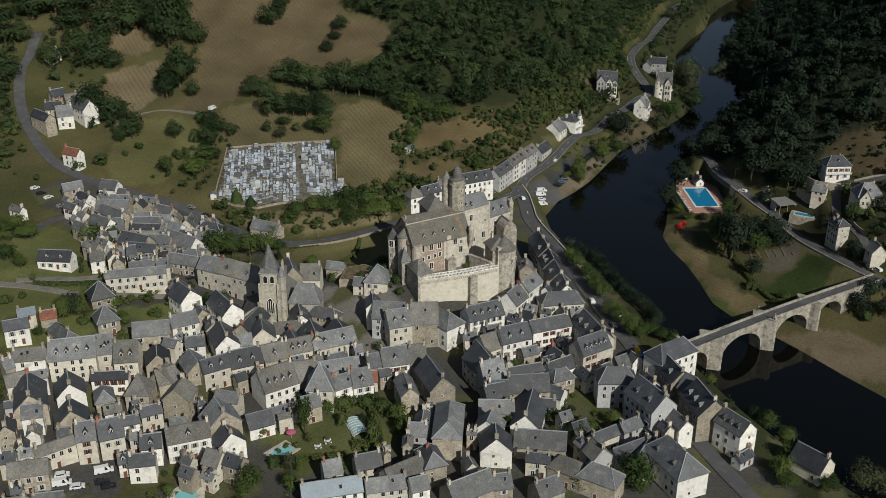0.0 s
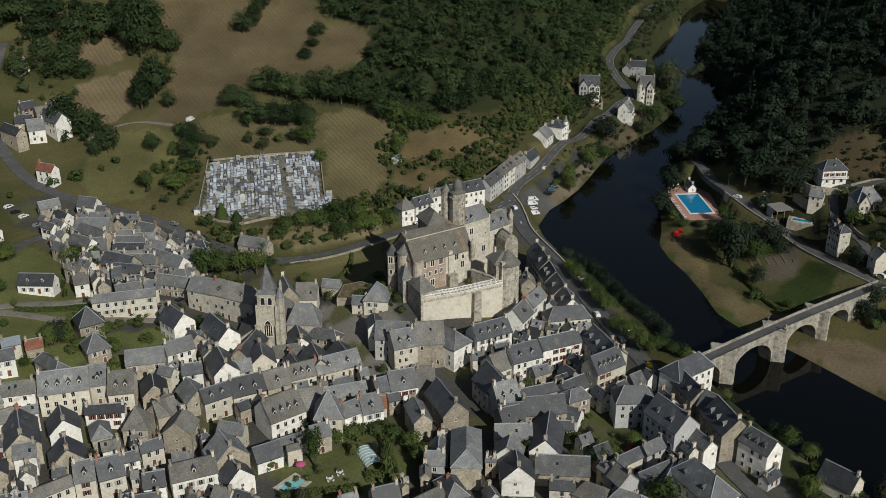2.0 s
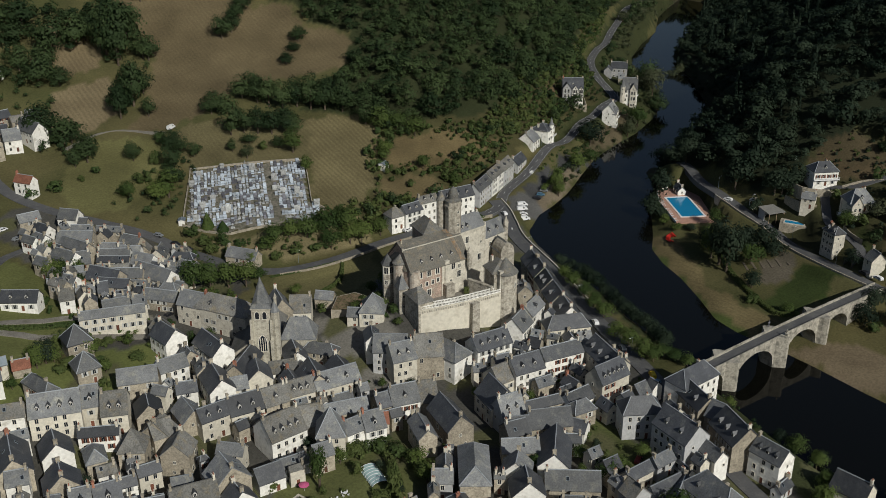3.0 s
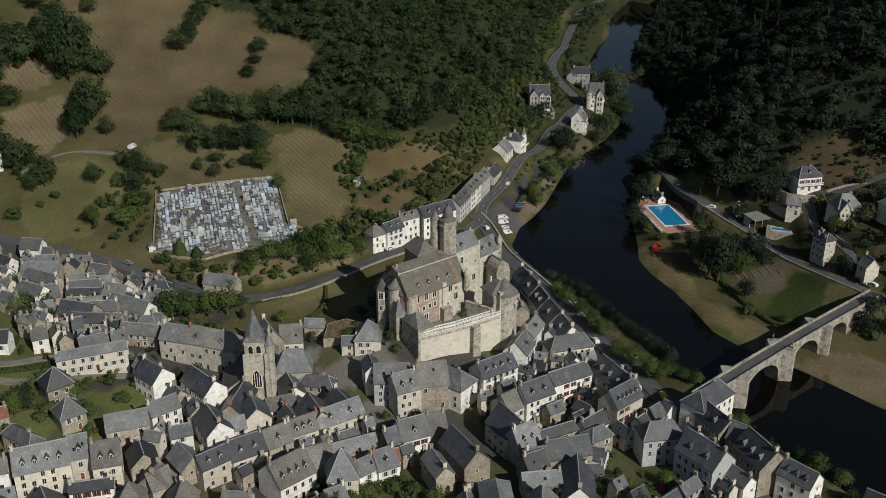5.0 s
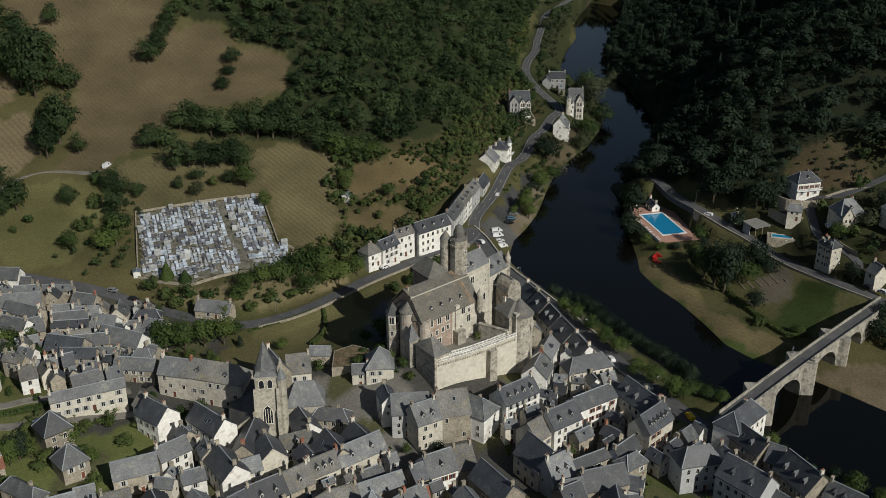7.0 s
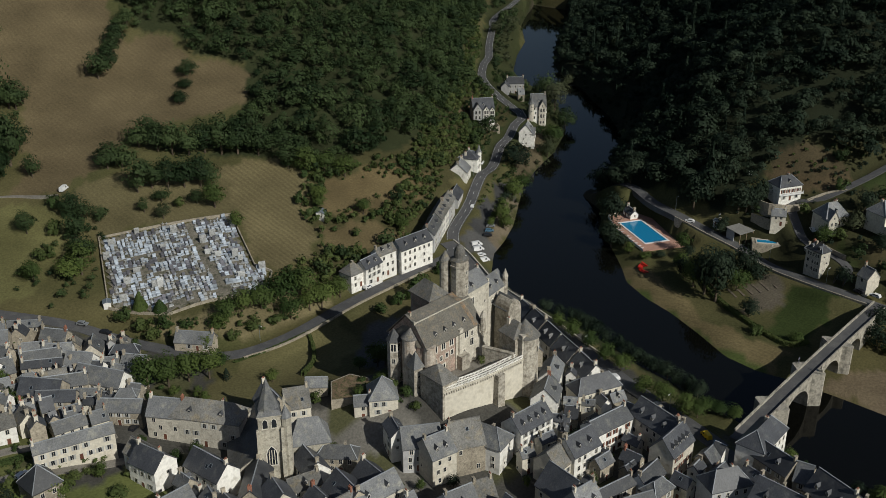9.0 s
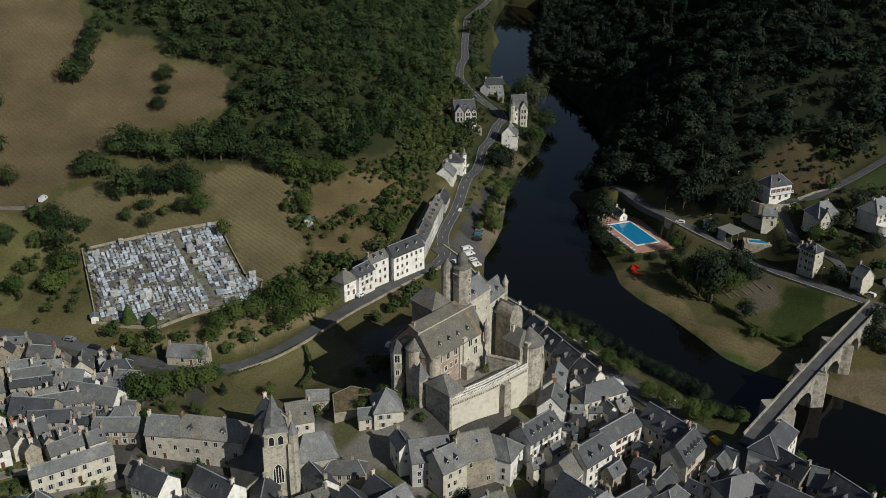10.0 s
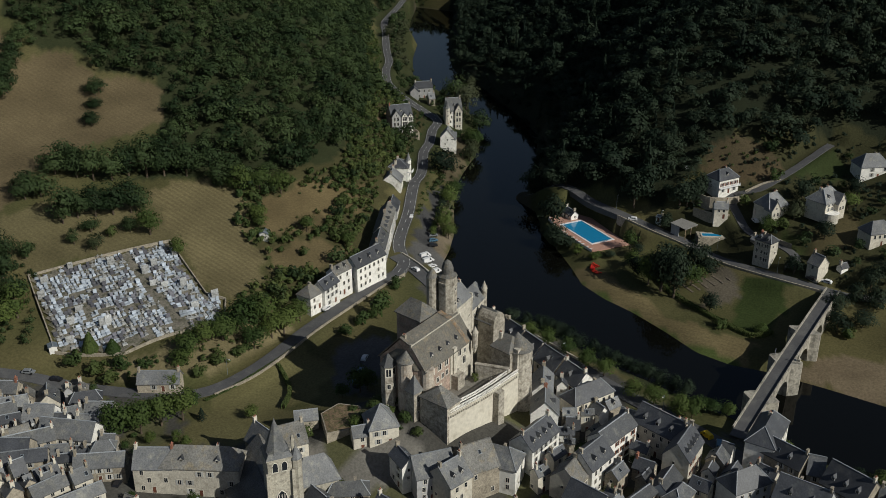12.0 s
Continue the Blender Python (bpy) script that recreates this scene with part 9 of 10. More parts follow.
tree(67.4, 383.3, 2.5, 3.1, "bush")
tree(71.5, 386.8, 3.3, 3.7, "bush")
tree(62.1, 378.8, 3.7, 3.1, "bush")
tree(65.9, 335.6, 3.4, 4.2, "bush")
tree(70.7, 345.7, 2.5, 3.4, "bush")
tree(79.3, 354.0, 3.0, 3.4, "bush")
tree(84.1, 351.9, 3.0, 3.4, "bush")
tree(65.3, 344.6, 2.8, 2.9, "bush")
tree(84.9, 340.2, 2.8, 3.4, "bush")
tree(62.3, 322.2, 3.3, 3.6, "bush")
tree(42.9, 332.5, 4.1, 3.7, "bush")
tree(37.0, 330.9, 4.2, 4.1, "broad")

# ---- shrubs in the town gardens ----
tree(68.3, 256.5, 5.0, 4.0, "dark", None, "in a town garden")
tree(17.5, 296.0, 5.8, 4.6, "broad", None, "in a town garden")
tree(127.3, 273.1, 4.1, 3.3, "dark", None, "in a town garden")
tree(100.0, 223.4, 2.5, 2.9, "bush", None, "in a town garden")
tree(78.8, 344.1, 5.1, 4.1, "broad", None, "in a town garden")
tree(123.8, 231.5, 2.6, 2.7, "bush", None, "in a town garden")
tree(33.0, 249.3, 1.4, 2.1, "bush", None, "in a town garden")
tree(71.5, 441.5, 1.4, 1.8, "bush", None, "in a town garden")
tree(73.3, 222.6, 1.4, 2.3, "bush", None, "in a town garden")
tree(111.7, 227.0, 1.5, 1.6, "bush", None, "in a town garden")
tree(114.9, 234.3, 2.0, 2.5, "bush", None, "in a town garden")
tree(87.0, 240.8, 1.8, 2.2, "bush", None, "in a town garden")
tree(97.0, 241.4, 3.0, 3.1, "bush", None, "in a town garden")
tree(185.0, 211.3, 1.5, 2.3, "bush", None, "in a town garden")
tree(142.7, 281.7, 4.3, 3.4, "broad", None, "in a town garden")
tree(134.3, 310.0, 5.1, 4.1, "broad", None, "in a town garden")
tree(130.3, 409.4, 5.4, 4.3, "dark", None, "in a town garden")
tree(92.8, 239.7, 2.9, 2.9, "bush", None, "in a town garden")
tree(130.5, 313.2, 1.4, 1.5, "bush", None, "in a town garden")
tree(67.5, 371.4, 2.7, 2.8, "bush", None, "in a town garden")
tree(113.7, 360.7, 1.7, 2.3, "bush", None, "in a town garden")
tree(90.1, 242.2, 1.7, 2.7, "bush", None, "in a town garden")
tree(129.3, 311.7, 1.4, 1.6, "bush", None, "in a town garden")
tree(70.1, 225.8, 4.5, 3.6, "broad", None, "in a town garden")
tree(136.0, 205.0, 1.0, 1.6, "bush", None, "in a town garden")
tree(81.5, 221.4, 1.1, 1.8, "bush", None, "in a town garden")
tree(62.1, 221.2, 1.0, 1.5, "bush", None, "in a town garden")
tree(15.1, 233.6, 1.9, 2.8, "bush", None, "in a town garden")
tree(131.0, 270.8, 1.5, 2.2, "bush", None, "in a town garden")
tree(195.4, 251.5, 1.6, 2.6, "bush", None, "in a town garden")
tree(113.4, 370.3, 4.2, 3.4, "dark", None, "in a town garden")
tree(96.4, 351.6, 4.2, 3.3, "broad", None, "in a town garden")
tree(151.2, 276.7, 4.9, 3.9, "dark", None, "in a town garden")
tree(88.8, 229.2, 3.5, 2.8, "broad", None, "in a town garden")
tree(27.6, 310.9, 1.2, 1.8, "bush", None, "in a town garden")
tree(75.3, 231.2, 1.8, 2.6, "bush", None, "in a town garden")
tree(139.7, 241.9, 1.0, 1.7, "bush", None, "in a town garden")
tree(126.9, 367.5, 4.7, 3.8, "broad", None, "in a town garden")
tree(115.7, 240.7, 3.6, 2.9, "dark", None, "in a town garden")
tree(94.2, 352.8, 1.5, 2.0, "bush", None, "in a town garden")
tree(105.8, 223.4, 2.1, 2.7, "bush", None, "in a town garden")
tree(51.9, 235.3, 5.1, 4.0, "broad", None, "in a town garden")
tree(203.6, 193.3, 1.7, 1.9, "bush", None, "in a town garden")
tree(9.5, 235.8, 4.8, 3.8, "dark", None, "in a town garden")
tree(98.3, 337.2, 5.5, 4.4, "broad", None, "in a town garden")
tree(63.9, 321.0, 2.0, 2.3, "bush", None, "in a town garden")
tree(126.7, 384.5, 5.7, 4.6, "dark", None, "in a town garden")
tree(185.4, 223.3, 1.5, 2.2, "bush", None, "in a town garden")
tree(218.6, 236.2, 1.1, 1.5, "bush", None, "in a town garden")
tree(20.9, 230.1, 3.7, 3.0, "broad", None, "in a town garden")
tree(113.9, 375.5, 4.1, 3.3, "broad", None, "in a town garden")
tree(114.6, 228.7, 4.1, 3.2, "dark", None, "in a town garden")
tree(110.3, 247.7, 1.3, 1.9, "bush", None, "in a town garden")
tree(48.5, 324.9, 1.6, 1.9, "bush", None, "in a town garden")
tree(137.3, 203.4, 1.2, 1.5, "bush", None, "in a town garden")
tree(25.2, 231.0, 5.4, 4.3, "dark", None, "in a town garden")
tree(35.8, 227.7, 5.6, 4.5, "broad", None, "in a town garden")
tree(75.1, 322.6, 3.6, 2.9, "broad", None, "in a town garden")
tree(124.2, 236.7, 1.5, 2.3, "bush", None, "in a town garden")
tree(109.0, 234.2, 1.2, 1.5, "bush", None, "in a town garden")
tree(160.1, 188.2, 5.4, 4.3, "broad", None, "in a town garden")
tree(127.2, 191.3, 1.6, 2.3, "bush", None, "in a town garden")
tree(126.9, 363.3, 4.5, 3.6, "broad", None, "in a town garden")
tree(101.8, 238.7, 1.4, 1.8, "bush", None, "in a town garden")
tree(137.0, 273.6, 1.6, 2.6, "bush", None, "in a town garden")
tree(103.0, 271.2, 3.9, 3.1, "dark", None, "in a town garden")
tree(92.8, 235.2, 1.1, 1.6, "bush", None, "in a town garden")
tree(140.6, 287.0, 0.9, 1.5, "bush", None, "in a town garden")
tree(107.8, 250.2, 5.1, 4.1, "broad", None, "in a town garden")
tree(41.7, 276.1, 5.2, 4.1, "dark", None, "in a town garden")
tree(121.8, 373.6, 4.2, 3.3, "broad", None, "in a town garden")
tree(69.8, 383.2, 1.0, 1.6, "bush", None, "in a town garden")
tree(133.9, 387.3, 5.4, 4.3, "broad", None, "in a town garden")
tree(192.4, 230.8, 3.9, 3.1, "broad", None, "in a town garden")
tree(34.5, 234.6, 5.6, 4.5, "dark", None, "in a town garden")
tree(53.7, 245.6, 2.1, 2.1, "bush", None, "in a town garden")
tree(25.6, 236.9, 2.9, 2.9, "bush", None, "in a town garden")
tree(80.5, 214.6, 4.1, 3.3, "broad", None, "in a town garden")
tree(178.6, 215.4, 3.8, 3.0, "dark", None, "in a town garden")
tree(120.6, 214.8, 1.7, 1.7, "bush", None, "in a town garden")
tree(102.0, 233.7, 1.1, 1.9, "bush", None, "in a town garden")
tree(121.5, 380.6, 2.2, 2.8, "bush", None, "in a town garden")
tree(93.2, 330.3, 1.4, 2.3, "bush", None, "in a town garden")
tree(115.8, 383.1, 5.7, 4.6, "broad", None, "in a town garden")
tree(105.3, 337.4, 5.3, 4.2, "broad", None, "in a town garden")
tree(125.1, 375.8, 2.3, 2.3, "bush", None, "in a town garden")
tree(130.1, 391.6, 1.2, 1.7, "bush", None, "in a town garden")
tree(33.1, 318.0, 3.5, 2.8, "broad", None, "in a town garden")
tree(136.3, 393.1, 1.2, 2.0, "bush", None, "in a town garden")
tree(124.9, 270.4, 0.9, 1.5, "bush", None, "in a town garden")
tree(196.8, 247.6, 4.7, 3.8, "broad", None, "in a town garden")
tree(60.2, 223.4, 1.3, 1.9, "bush", None, "in a town garden")
tree(66.5, 220.2, 6.0, 4.8, "broad", None, "in a town garden")
tree(107.9, 243.6, 1.0, 1.6, "bush", None, "in a town garden")
tree(165.3, 208.0, 4.1, 3.3, "broad", None, "in a town garden")
tree(156.0, 218.2, 5.6, 4.5, "broad", None, "in a town garden")
tree(180.2, 221.0, 2.8, 2.8, "bush", None, "in a town garden")
tree(135.2, 320.2, 4.1, 3.3, "dark", None, "in a town garden")
tree(40.2, 254.0, 1.8, 2.1, "bush", None, "in a town garden")
tree(78.6, 212.7, 1.5, 1.7, "bush", None, "in a town garden")
tree(20.6, 302.8, 5.2, 4.2, "broad", None, "in a town garden")
tree(11.5, 233.1, 5.2, 4.2, "broad", None, "in a town garden")
tree(59.9, 290.1, 2.4, 2.7, "bush", None, "in a town garden")
tree(208.9, 217.8, 1.4, 1.5, "bush", None, "in a town garden")
tree(74.3, 272.9, 1.5, 1.9, "bush", None, "in a town garden")
tree(178.3, 247.2, 4.9, 3.9, "broad", None, "in a town garden")
tree(126.3, 388.8, 2.5, 3.0, "bush", None, "in a town garden")
tree(110.5, 224.7, 1.3, 2.1, "bush", None, "in a town garden")
tree(93.2, 421.8, 1.6, 1.6, "bush", None, "in a town garden")
tree(23.0, 227.6, 5.5, 4.4, "broad", None, "in a town garden")
tree(166.1, 261.2, 3.7, 3.0, "broad", None, "in a town garden")
tree(103.3, 261.0, 4.7, 3.7, "dark", None, "in a town garden")
tree(28.1, 228.0, 1.5, 2.4, "bush", None, "in a town garden")
tree(92.7, 232.9, 1.5, 1.8, "bush", None, "in a town garden")
tree(122.2, 387.8, 1.4, 2.1, "bush", None, "in a town garden")
tree(114.1, 220.4, 1.3, 1.6, "bush", None, "in a town garden")
tree(97.7, 343.5, 1.1, 1.5, "bush", None, "in a town garden")
tree(116.5, 359.5, 1.6, 2.5, "bush", None, "in a town garden")
tree(98.8, 354.7, 1.5, 2.0, "bush", None, "in a town garden")
tree(58.8, 315.8, 5.5, 4.4, "broad", None, "in a town garden")


# ---- parked vehicles ----
def make_car(paint, label, length=4.2, height=1.45, van=False):
    car = thing("van" if van else "car", pose(0, 0, 0), label, "van" if van else "car", "parked vehicles")
    hl, w = length / 2, 0.88
    prof = [(-hl, 0.3), (hl, 0.3), (hl, 0.75), (hl * 0.55, 0.92), (hl * 0.28, height), (-hl * 0.75, height), (-hl * 0.98, 0.95)] if not van else [(-hl, 0.3), (hl, 0.3), (hl, 0.95), (hl * 0.72, 1.15), (hl * 0.5, height), (-hl * 0.97, height), (-hl, 0.9)]
    bm = bmesh.new()
    a = [bm.verts.new((x, -w * (0.86 if z > 1.2 else 1), z)) for x, z in prof]
    b = [bm.verts.new((x, w * (0.86 if z > 1.2 else 1), z)) for x, z in prof]
    bm.faces.new(a), bm.faces.new(b[::-1])
    for i in range(len(prof)):
        j = (i + 1) % len(prof)
        bm.faces.new((a[j], a[i], b[i], b[j]))
    bmesh.ops.recalc_face_normals(bm, faces=bm.faces)
    part("body", bm, paint, car)
    bm = bmesh.new()
    top, mid = height - 0.1, 0.95 if not van else 1.15
    for s in (-1, 1):
        q = [(hl * 0.45, mid), (hl * 0.24, top), (-hl * 0.6 if not van else hl * 0.1, top), (-hl * 0.75 if not van else hl * 0.1, mid)]
        v = [bm.verts.new((x, s * (w * (0.89 if z > 1.2 else 0.99) + 0.012), z)) for x, z in q]
        bm.faces.new(v if s > 0 else v[::-1])
    part("side_window", bm, GLASS, car)
    bm = bmesh.new()
    f = (hl * 0.53, 0.97, hl * 0.31, top) if not van else (hl * 0.71, 1.2, hl * 0.53, top)
    bm.faces.new([bm.verts.new(p) for p in ((f[0] + 0.02, -w * 0.82, f[1]), (f[0] + 0.02, w * 0.82, f[1]), (f[2] + 0.02, w * 0.76, f[3]), (f[2] + 0.02, -w * 0.76, f[3]))])
    part("windscreen", bm, GLASS, car)
    for x in (-hl * 0.6, hl * 0.62):
        for y in (-w, w):
            bm = bmesh.new()
            prism(bm, circle(0, 0, 0.31, 12), -0.1, 0.1)
            bm.transform(pose(x, y * 0.94, 0.31, 90))
            part("wheel", bm, TYRE, car)
    return car


CARS = [make_car(CAR_PAINTS[0], "white parked hatchback on asphalt"), make_car(CAR_PAINTS[1], "black parked car on asphalt"), make_car(CAR_PAINTS[2], "grey parked car on asphalt"),
        make_car(CAR_PAINTS[3], "blue-grey parked car on asphalt"), make_car(CAR_PAINTS[4], "dark red parked car on grass"), make_car(CAR_PAINTS[0], "white delivery van parked on asphalt", 5.4, 2.2, True),
        make_car(CAR_PAINTS[3], "pale blue van parked at the bridge", 5.0, 2.1, True), make_car(YELLOW_PAINT, "yellow van parked on the quay", 4.2, 1.8, True)]
used = set()


def park(k, x, y, turn, lift=0.24):
    m = pose(x, y, ground(x, y) + lift, 0, 0, turn)
    if k in used:
        copy_thing(CARS[k], m)
    else:
        used.add(k)
        CARS[k].matrix_world = m


park(0, 324.0, 417.6, 28), park(5, 164.5, 515.0, 35, 0.05)
park(5, 293.5, 389.0, -20), park(5, 290.0, 385.0, -20), park(0, 288.0, 381.6, -20), park(5, 286.2, 378.4, -20), park(2, 291.8, 387.0, -20)
park(2, 318.0, 401.0, -45), park(3, 313.0, 397.6, -45), park(1, 322.0, 404.5, -45), park(1, 308.0, 394.5, -45)
park(0, 367.6, 322.6, 108), park(0, 377.5, 269.2, 40), park(2, 373.0, 276.0, 70), park(1, 380.5, 241.0, 70), park(0, 397.5, 309.5, 20)
park(1, 128.4, 426.5, -62), park(1, 131.6, 420.4, -62), park(2, 124.2, 434.8, -60), park(0, 116.4, 393.2, 10), park(1, 99.8, 361.8, 30), park(0, 62.4, 357.0, 20)
park(0, 95.8, 373.6, -40), park(1, 98.8, 367.0, -40), park(5, 38.8, 254.0, -10), park(0, 27.8, 256.8, -15), park(5, 27.0, 253.2, -15), park(1, 37.2, 249.4, -10), park(1, 38.2, 246.8, -10), park(0, 30.5, 250.2, -15)
park(4, 184.8, 203.6, 30, 0.05), park(0, 236.8, 277.0, 65), park(2, 230.2, 255.8, 65), park(6, 219.8, 229.4, 20), park(7, 223.2, 234.4, 60)
park(1, 348.6, 236.2, 80), park(0, 349.4, 230.0, 80), park(0, 204.4, 354.8, 20, 0.05), park(3, 195.2, 349.6, 20, 0.05), park(2, 192.2, 348.0, 20, 0.05), park(3, 189.0, 346.8, 20, 0.05), park(1, 186.0, 343.6, 20, 0.05)
park(0, 224.6, 388.6, 2), park(2, 266.0, 392.6, 30), park(0, 277.2, 383.0, 75)
park(0, 62.8, 470.6, 20, 0.05), park(1, 64.2, 464.6, 20, 0.05), park(0, 66.4, 460.0, 20, 0.05), park(2, 69.6, 450.4, 25, 0.05), park(1, 71.4, 447.2, 25, 0.05)


# ---- the bathing place and the canoes on the far bank ----
def swimming_pool(x, y, z, length, width, turn, water, deck, label, rim=0.6):
    """A sunk basin: water below a pale coping."""
    pool = thing("swimming_pool", pose(x, y, z, 0, 0, turn), label, "swimming pool")
    hl, hw = length / 2, width / 2
    bm = bmesh.new()
    box(bm, -hl, hl, -hw, hw, -1.6, -0.12)
    part("water", bm, water, pool)
    bm = bmesh.new()
    for x0, x1, y0, y1 in ((-hl - rim, hl + rim, -hw - rim, -hw), (-hl - rim, hl + rim, hw, hw + rim), (-hl - rim, -hl, -hw, hw), (hl, hl + rim, -hw, hw)):
        box(bm, x0, x1, y0, y1, -1.6, 0.06)
    part("coping", bm, METAL_WHITE if deck is None else deck, pool)
    return pool


DECK_Z = 6.9
bm = bmesh.new()
prism(bm, [(339.5, 329.5), (357.0, 318.5), (362.0, 327.0), (376.0, 347.0), (377.0, 356.0), (371.0, 364.0), (363.0, 364.0), (352.0, 352.0)], 3.0, DECK_Z)
tagged(finish("pool_terrace", bm, POOL_DECK), "pinkish paved terrace round the swimming pool", "terrace", kind="structure")
swimming_pool(358.9, 341.5, DECK_Z + 0.16, 25.0, 11.0, 60.5, POOL_WATER, METAL_WHITE, "long blue municipal swimming pool with white coping", 0.9)
bm = bmesh.new()
for p, q in zip([(339.5, 329.5), (352.0, 352.0), (363.0, 364.0)], [(352.0, 352.0), (363.0, 364.0), (371.0, 364.0)]):
    ribbon(bm, smooth_line([p, ((p[0] + q[0]) / 2, (p[1] + q[1]) / 2), q]), 0.06, -0.06, 1.0, 0, [DECK_Z] * 60, 0.3)
tagged(finish("pool_fence", bm, METAL_WHITE), "low white fence at the terrace edge", "fence", kind="structure")


def lounger():
    t = thing("sun_lounger", pose(0, 0, 0), "white plastic sun lounger on the pool terrace", "lounger", "loungers by the pool")
    bm = bmesh.new()
    box(bm, -0.35, 0.35, -0.95, 0.4, 0.3, 0.38)
    part("seat", bm, METAL_WHITE, t)
    bm = bmesh.new()
    box(bm, -0.35, 0.35, 0, 0.8, 0, 0.07)
    bm.transform(pose(0, 0.38, 0.33, 38))
    part("backrest", bm, METAL_WHITE, t)
    for x in (-0.3, 0.3):
        for y in (-0.85, 0.3):
            bm = bmesh.new()
            box(bm, x - 0.03, x + 0.03, y - 0.03, y + 0.03, 0, 0.3)
            part("leg", bm, METAL_WHITE, t)
    return t


L0 = lounger()
for i, (x, y, a) in enumerate(((346.2, 339.0, 60), (347.6, 341.4, 70), (349.0, 343.8, 50), (344.6, 336.6, 60), (351.5, 348.5, 40), (353.0, 350.6, 40), (343.0, 333.5, 80), (341.8, 331.4, 60), (354.8, 352.6, 35))):
    m = pose(x, y, DECK_Z, 0, 0, a)
    if i:
        copy_thing(L0, m)
    else:
        L0.matrix_world = m


def canoe():
    bm = bmesh.new()
    rows = []
    for i in range(9):
        x = -2.2 + 4.4 * i / 8
        w = 0.42 * math.sqrt(max(0.02, 1 - (x / 2.25) ** 2))
        rise = 0.18 * (x / 2.2) ** 2
        rows.append([bm.verts.new((x, y, z)) for y, z in ((-w, 0.4 + rise), (-w * 0.7, 0.08 + rise), (0, rise), (w * 0.7, 0.08 + rise), (w, 0.4 + rise), (w * 0.5, 0.34 + rise), (-w * 0.5, 0.34 + rise))])
    for p, q in zip(rows, rows[1:]):
        for i in range(7):
            j = (i + 1) % 7
            bm.faces.new((p[i], p[j], q[j], q[i]))
    bm.faces.new(rows[0]), bm.faces.new(rows[-1][::-1])
    bmesh.ops.recalc_face_normals(bm, faces=bm.faces)
    return tagged(finish("canoe", bm, RED_PAINT), "red plastic canoe lying on the grass", "canoe", "canoes on the bank")


C0 = canoe()
for i, (dx, dy, a, dz) in enumerate(((0, 0, 20, 0), (0.6, 1.3, 24, 0), (1.4, 2.4, 18, 0), (3.4, 1.6, 60, 0), (4.4, 1.0, 64, 0), (0.3, 0.6, 22, 0.45), (1.0, 1.8, 20, 0.45), (3.9, 1.3, 62, 0.45), (-2.4, -1.6, 75, 0), (-1.2, -2.2, 80, 0))):
    x, y = 327.6 + dx, 322.4 + dy
    m = pose(x, y, ground(x, y) + 0.25 + dz, 0, 0, a)
    if i:
        copy_thing(C0, m)
    else:
        C0.matrix_world = m


# ---- gardens ----
def hedge(pts, width, height, label="clipped green box hedge"):
    """A clipped hedge: a leafy body along a line."""
    line = smooth_line(pts, 1.0)
    r = np.random.RandomState(len(pts) + int(pts[0][0]))
    p = np.array([(q.x, q.y) for q in line])
    n = max(60, int(len(p) * 70))
    i = r.randint(0, len(p) - 1, n)
    d = p[i + 1] - p[i]
    d /= np.linalg.norm(d, axis=1)[:, None] + 1e-9
    o = np.stack([-d[:, 1], d[:, 0]], -1)
    face = r.rand(n)
    off = np.where(face < 0.3, -1, np.where(face < 0.6, 1, r.uniform(-1, 1, n))) * width / 2 * r.uniform(0.9, 1.08, n)
    up = np.where(face < 0.6, r.rand(n), r.uniform(0.93, 1.05, n)) * height
    c = p[i] + (p[i + 1] - p[i]) * r.rand(n)[:, None] + o * off[:, None]
    z = relief(c[:, 0], c[:, 1]) + up
    nor = np.where((face < 0.6)[:, None], np.c_[o * np.sign(off)[:, None], 0.2 * np.ones(n)], np.array((0, 0, 1.0))) + 0.5 * r.randn(n, 3)
    nor /= np.linalg.norm(nor, axis=1)[:, None]
    side = np.cross(nor, r.randn(n, 3))
    side /= np.linalg.norm(side, axis=1)[:, None]
    ot = np.cross(nor, side)
    s = r.uniform(0.14, 0.32, n)[:, None]
    c3 = np.c_[c, z]
    v = np.stack([c3 - side * s, c3 - ot * s, c3 + side * s, c3 + ot * s], 1).reshape(-1, 3)
    me = quad_mesh("hedge", v, np.arange(len(v)).reshape(-1, 4))
    me.materials.append(HEDGE_GREEN)
    return tagged(new("hedge", me), label, "hedge")


hedge([(121.5, 247.5), (119.5, 240.5), (117.0, 233.5), (114.5, 227.5)], 2.2, 2.4)
hedge([(114.5, 228.0), (111.0, 229.5), (107.0, 231.0)], 2.2, 2.2)
hedge([(103.5, 252.0), (110.0, 252.0), (118.0, 251.0), (126.0, 250.0)], 3.0, 2.6, "tall clipped hedge behind the garden")
hedge([(43.0, 371.6), (52.0, 368.0), (60.0, 366.0), (72.0, 365.0)], 1.8, 1.6, "long green hedge beside the lane")
hedge([(47.0, 238.5), (50.0, 233.0), (53.0, 229.0)], 1.4, 1.8)
hedge([(84.5, 237.5), (90.0, 234.5), (97.0, 231.0), (104.0, 228.0)], 2.0, 1.6, "green hedge along the garden wall")
hedge([(313.0, 240.0), (307.0, 246.0), (312.0, 262.0), (322.0, 282.0), (333.0, 296.0)], 1.8, 1.6, "rough hedge along the meadow")
hedge([(183.0, 377.0), (178.0, 369.0), (171.0, 361.0), (161.0, 355.0)], 1.2, 1.5, "row of shrubs across the lawn")
hedge([(150.0, 379.5), (165.0, 378.2), (182.0, 379.2), (198.0, 380.4)], 1.1, 0.8, "low flowering hedge beside the road")
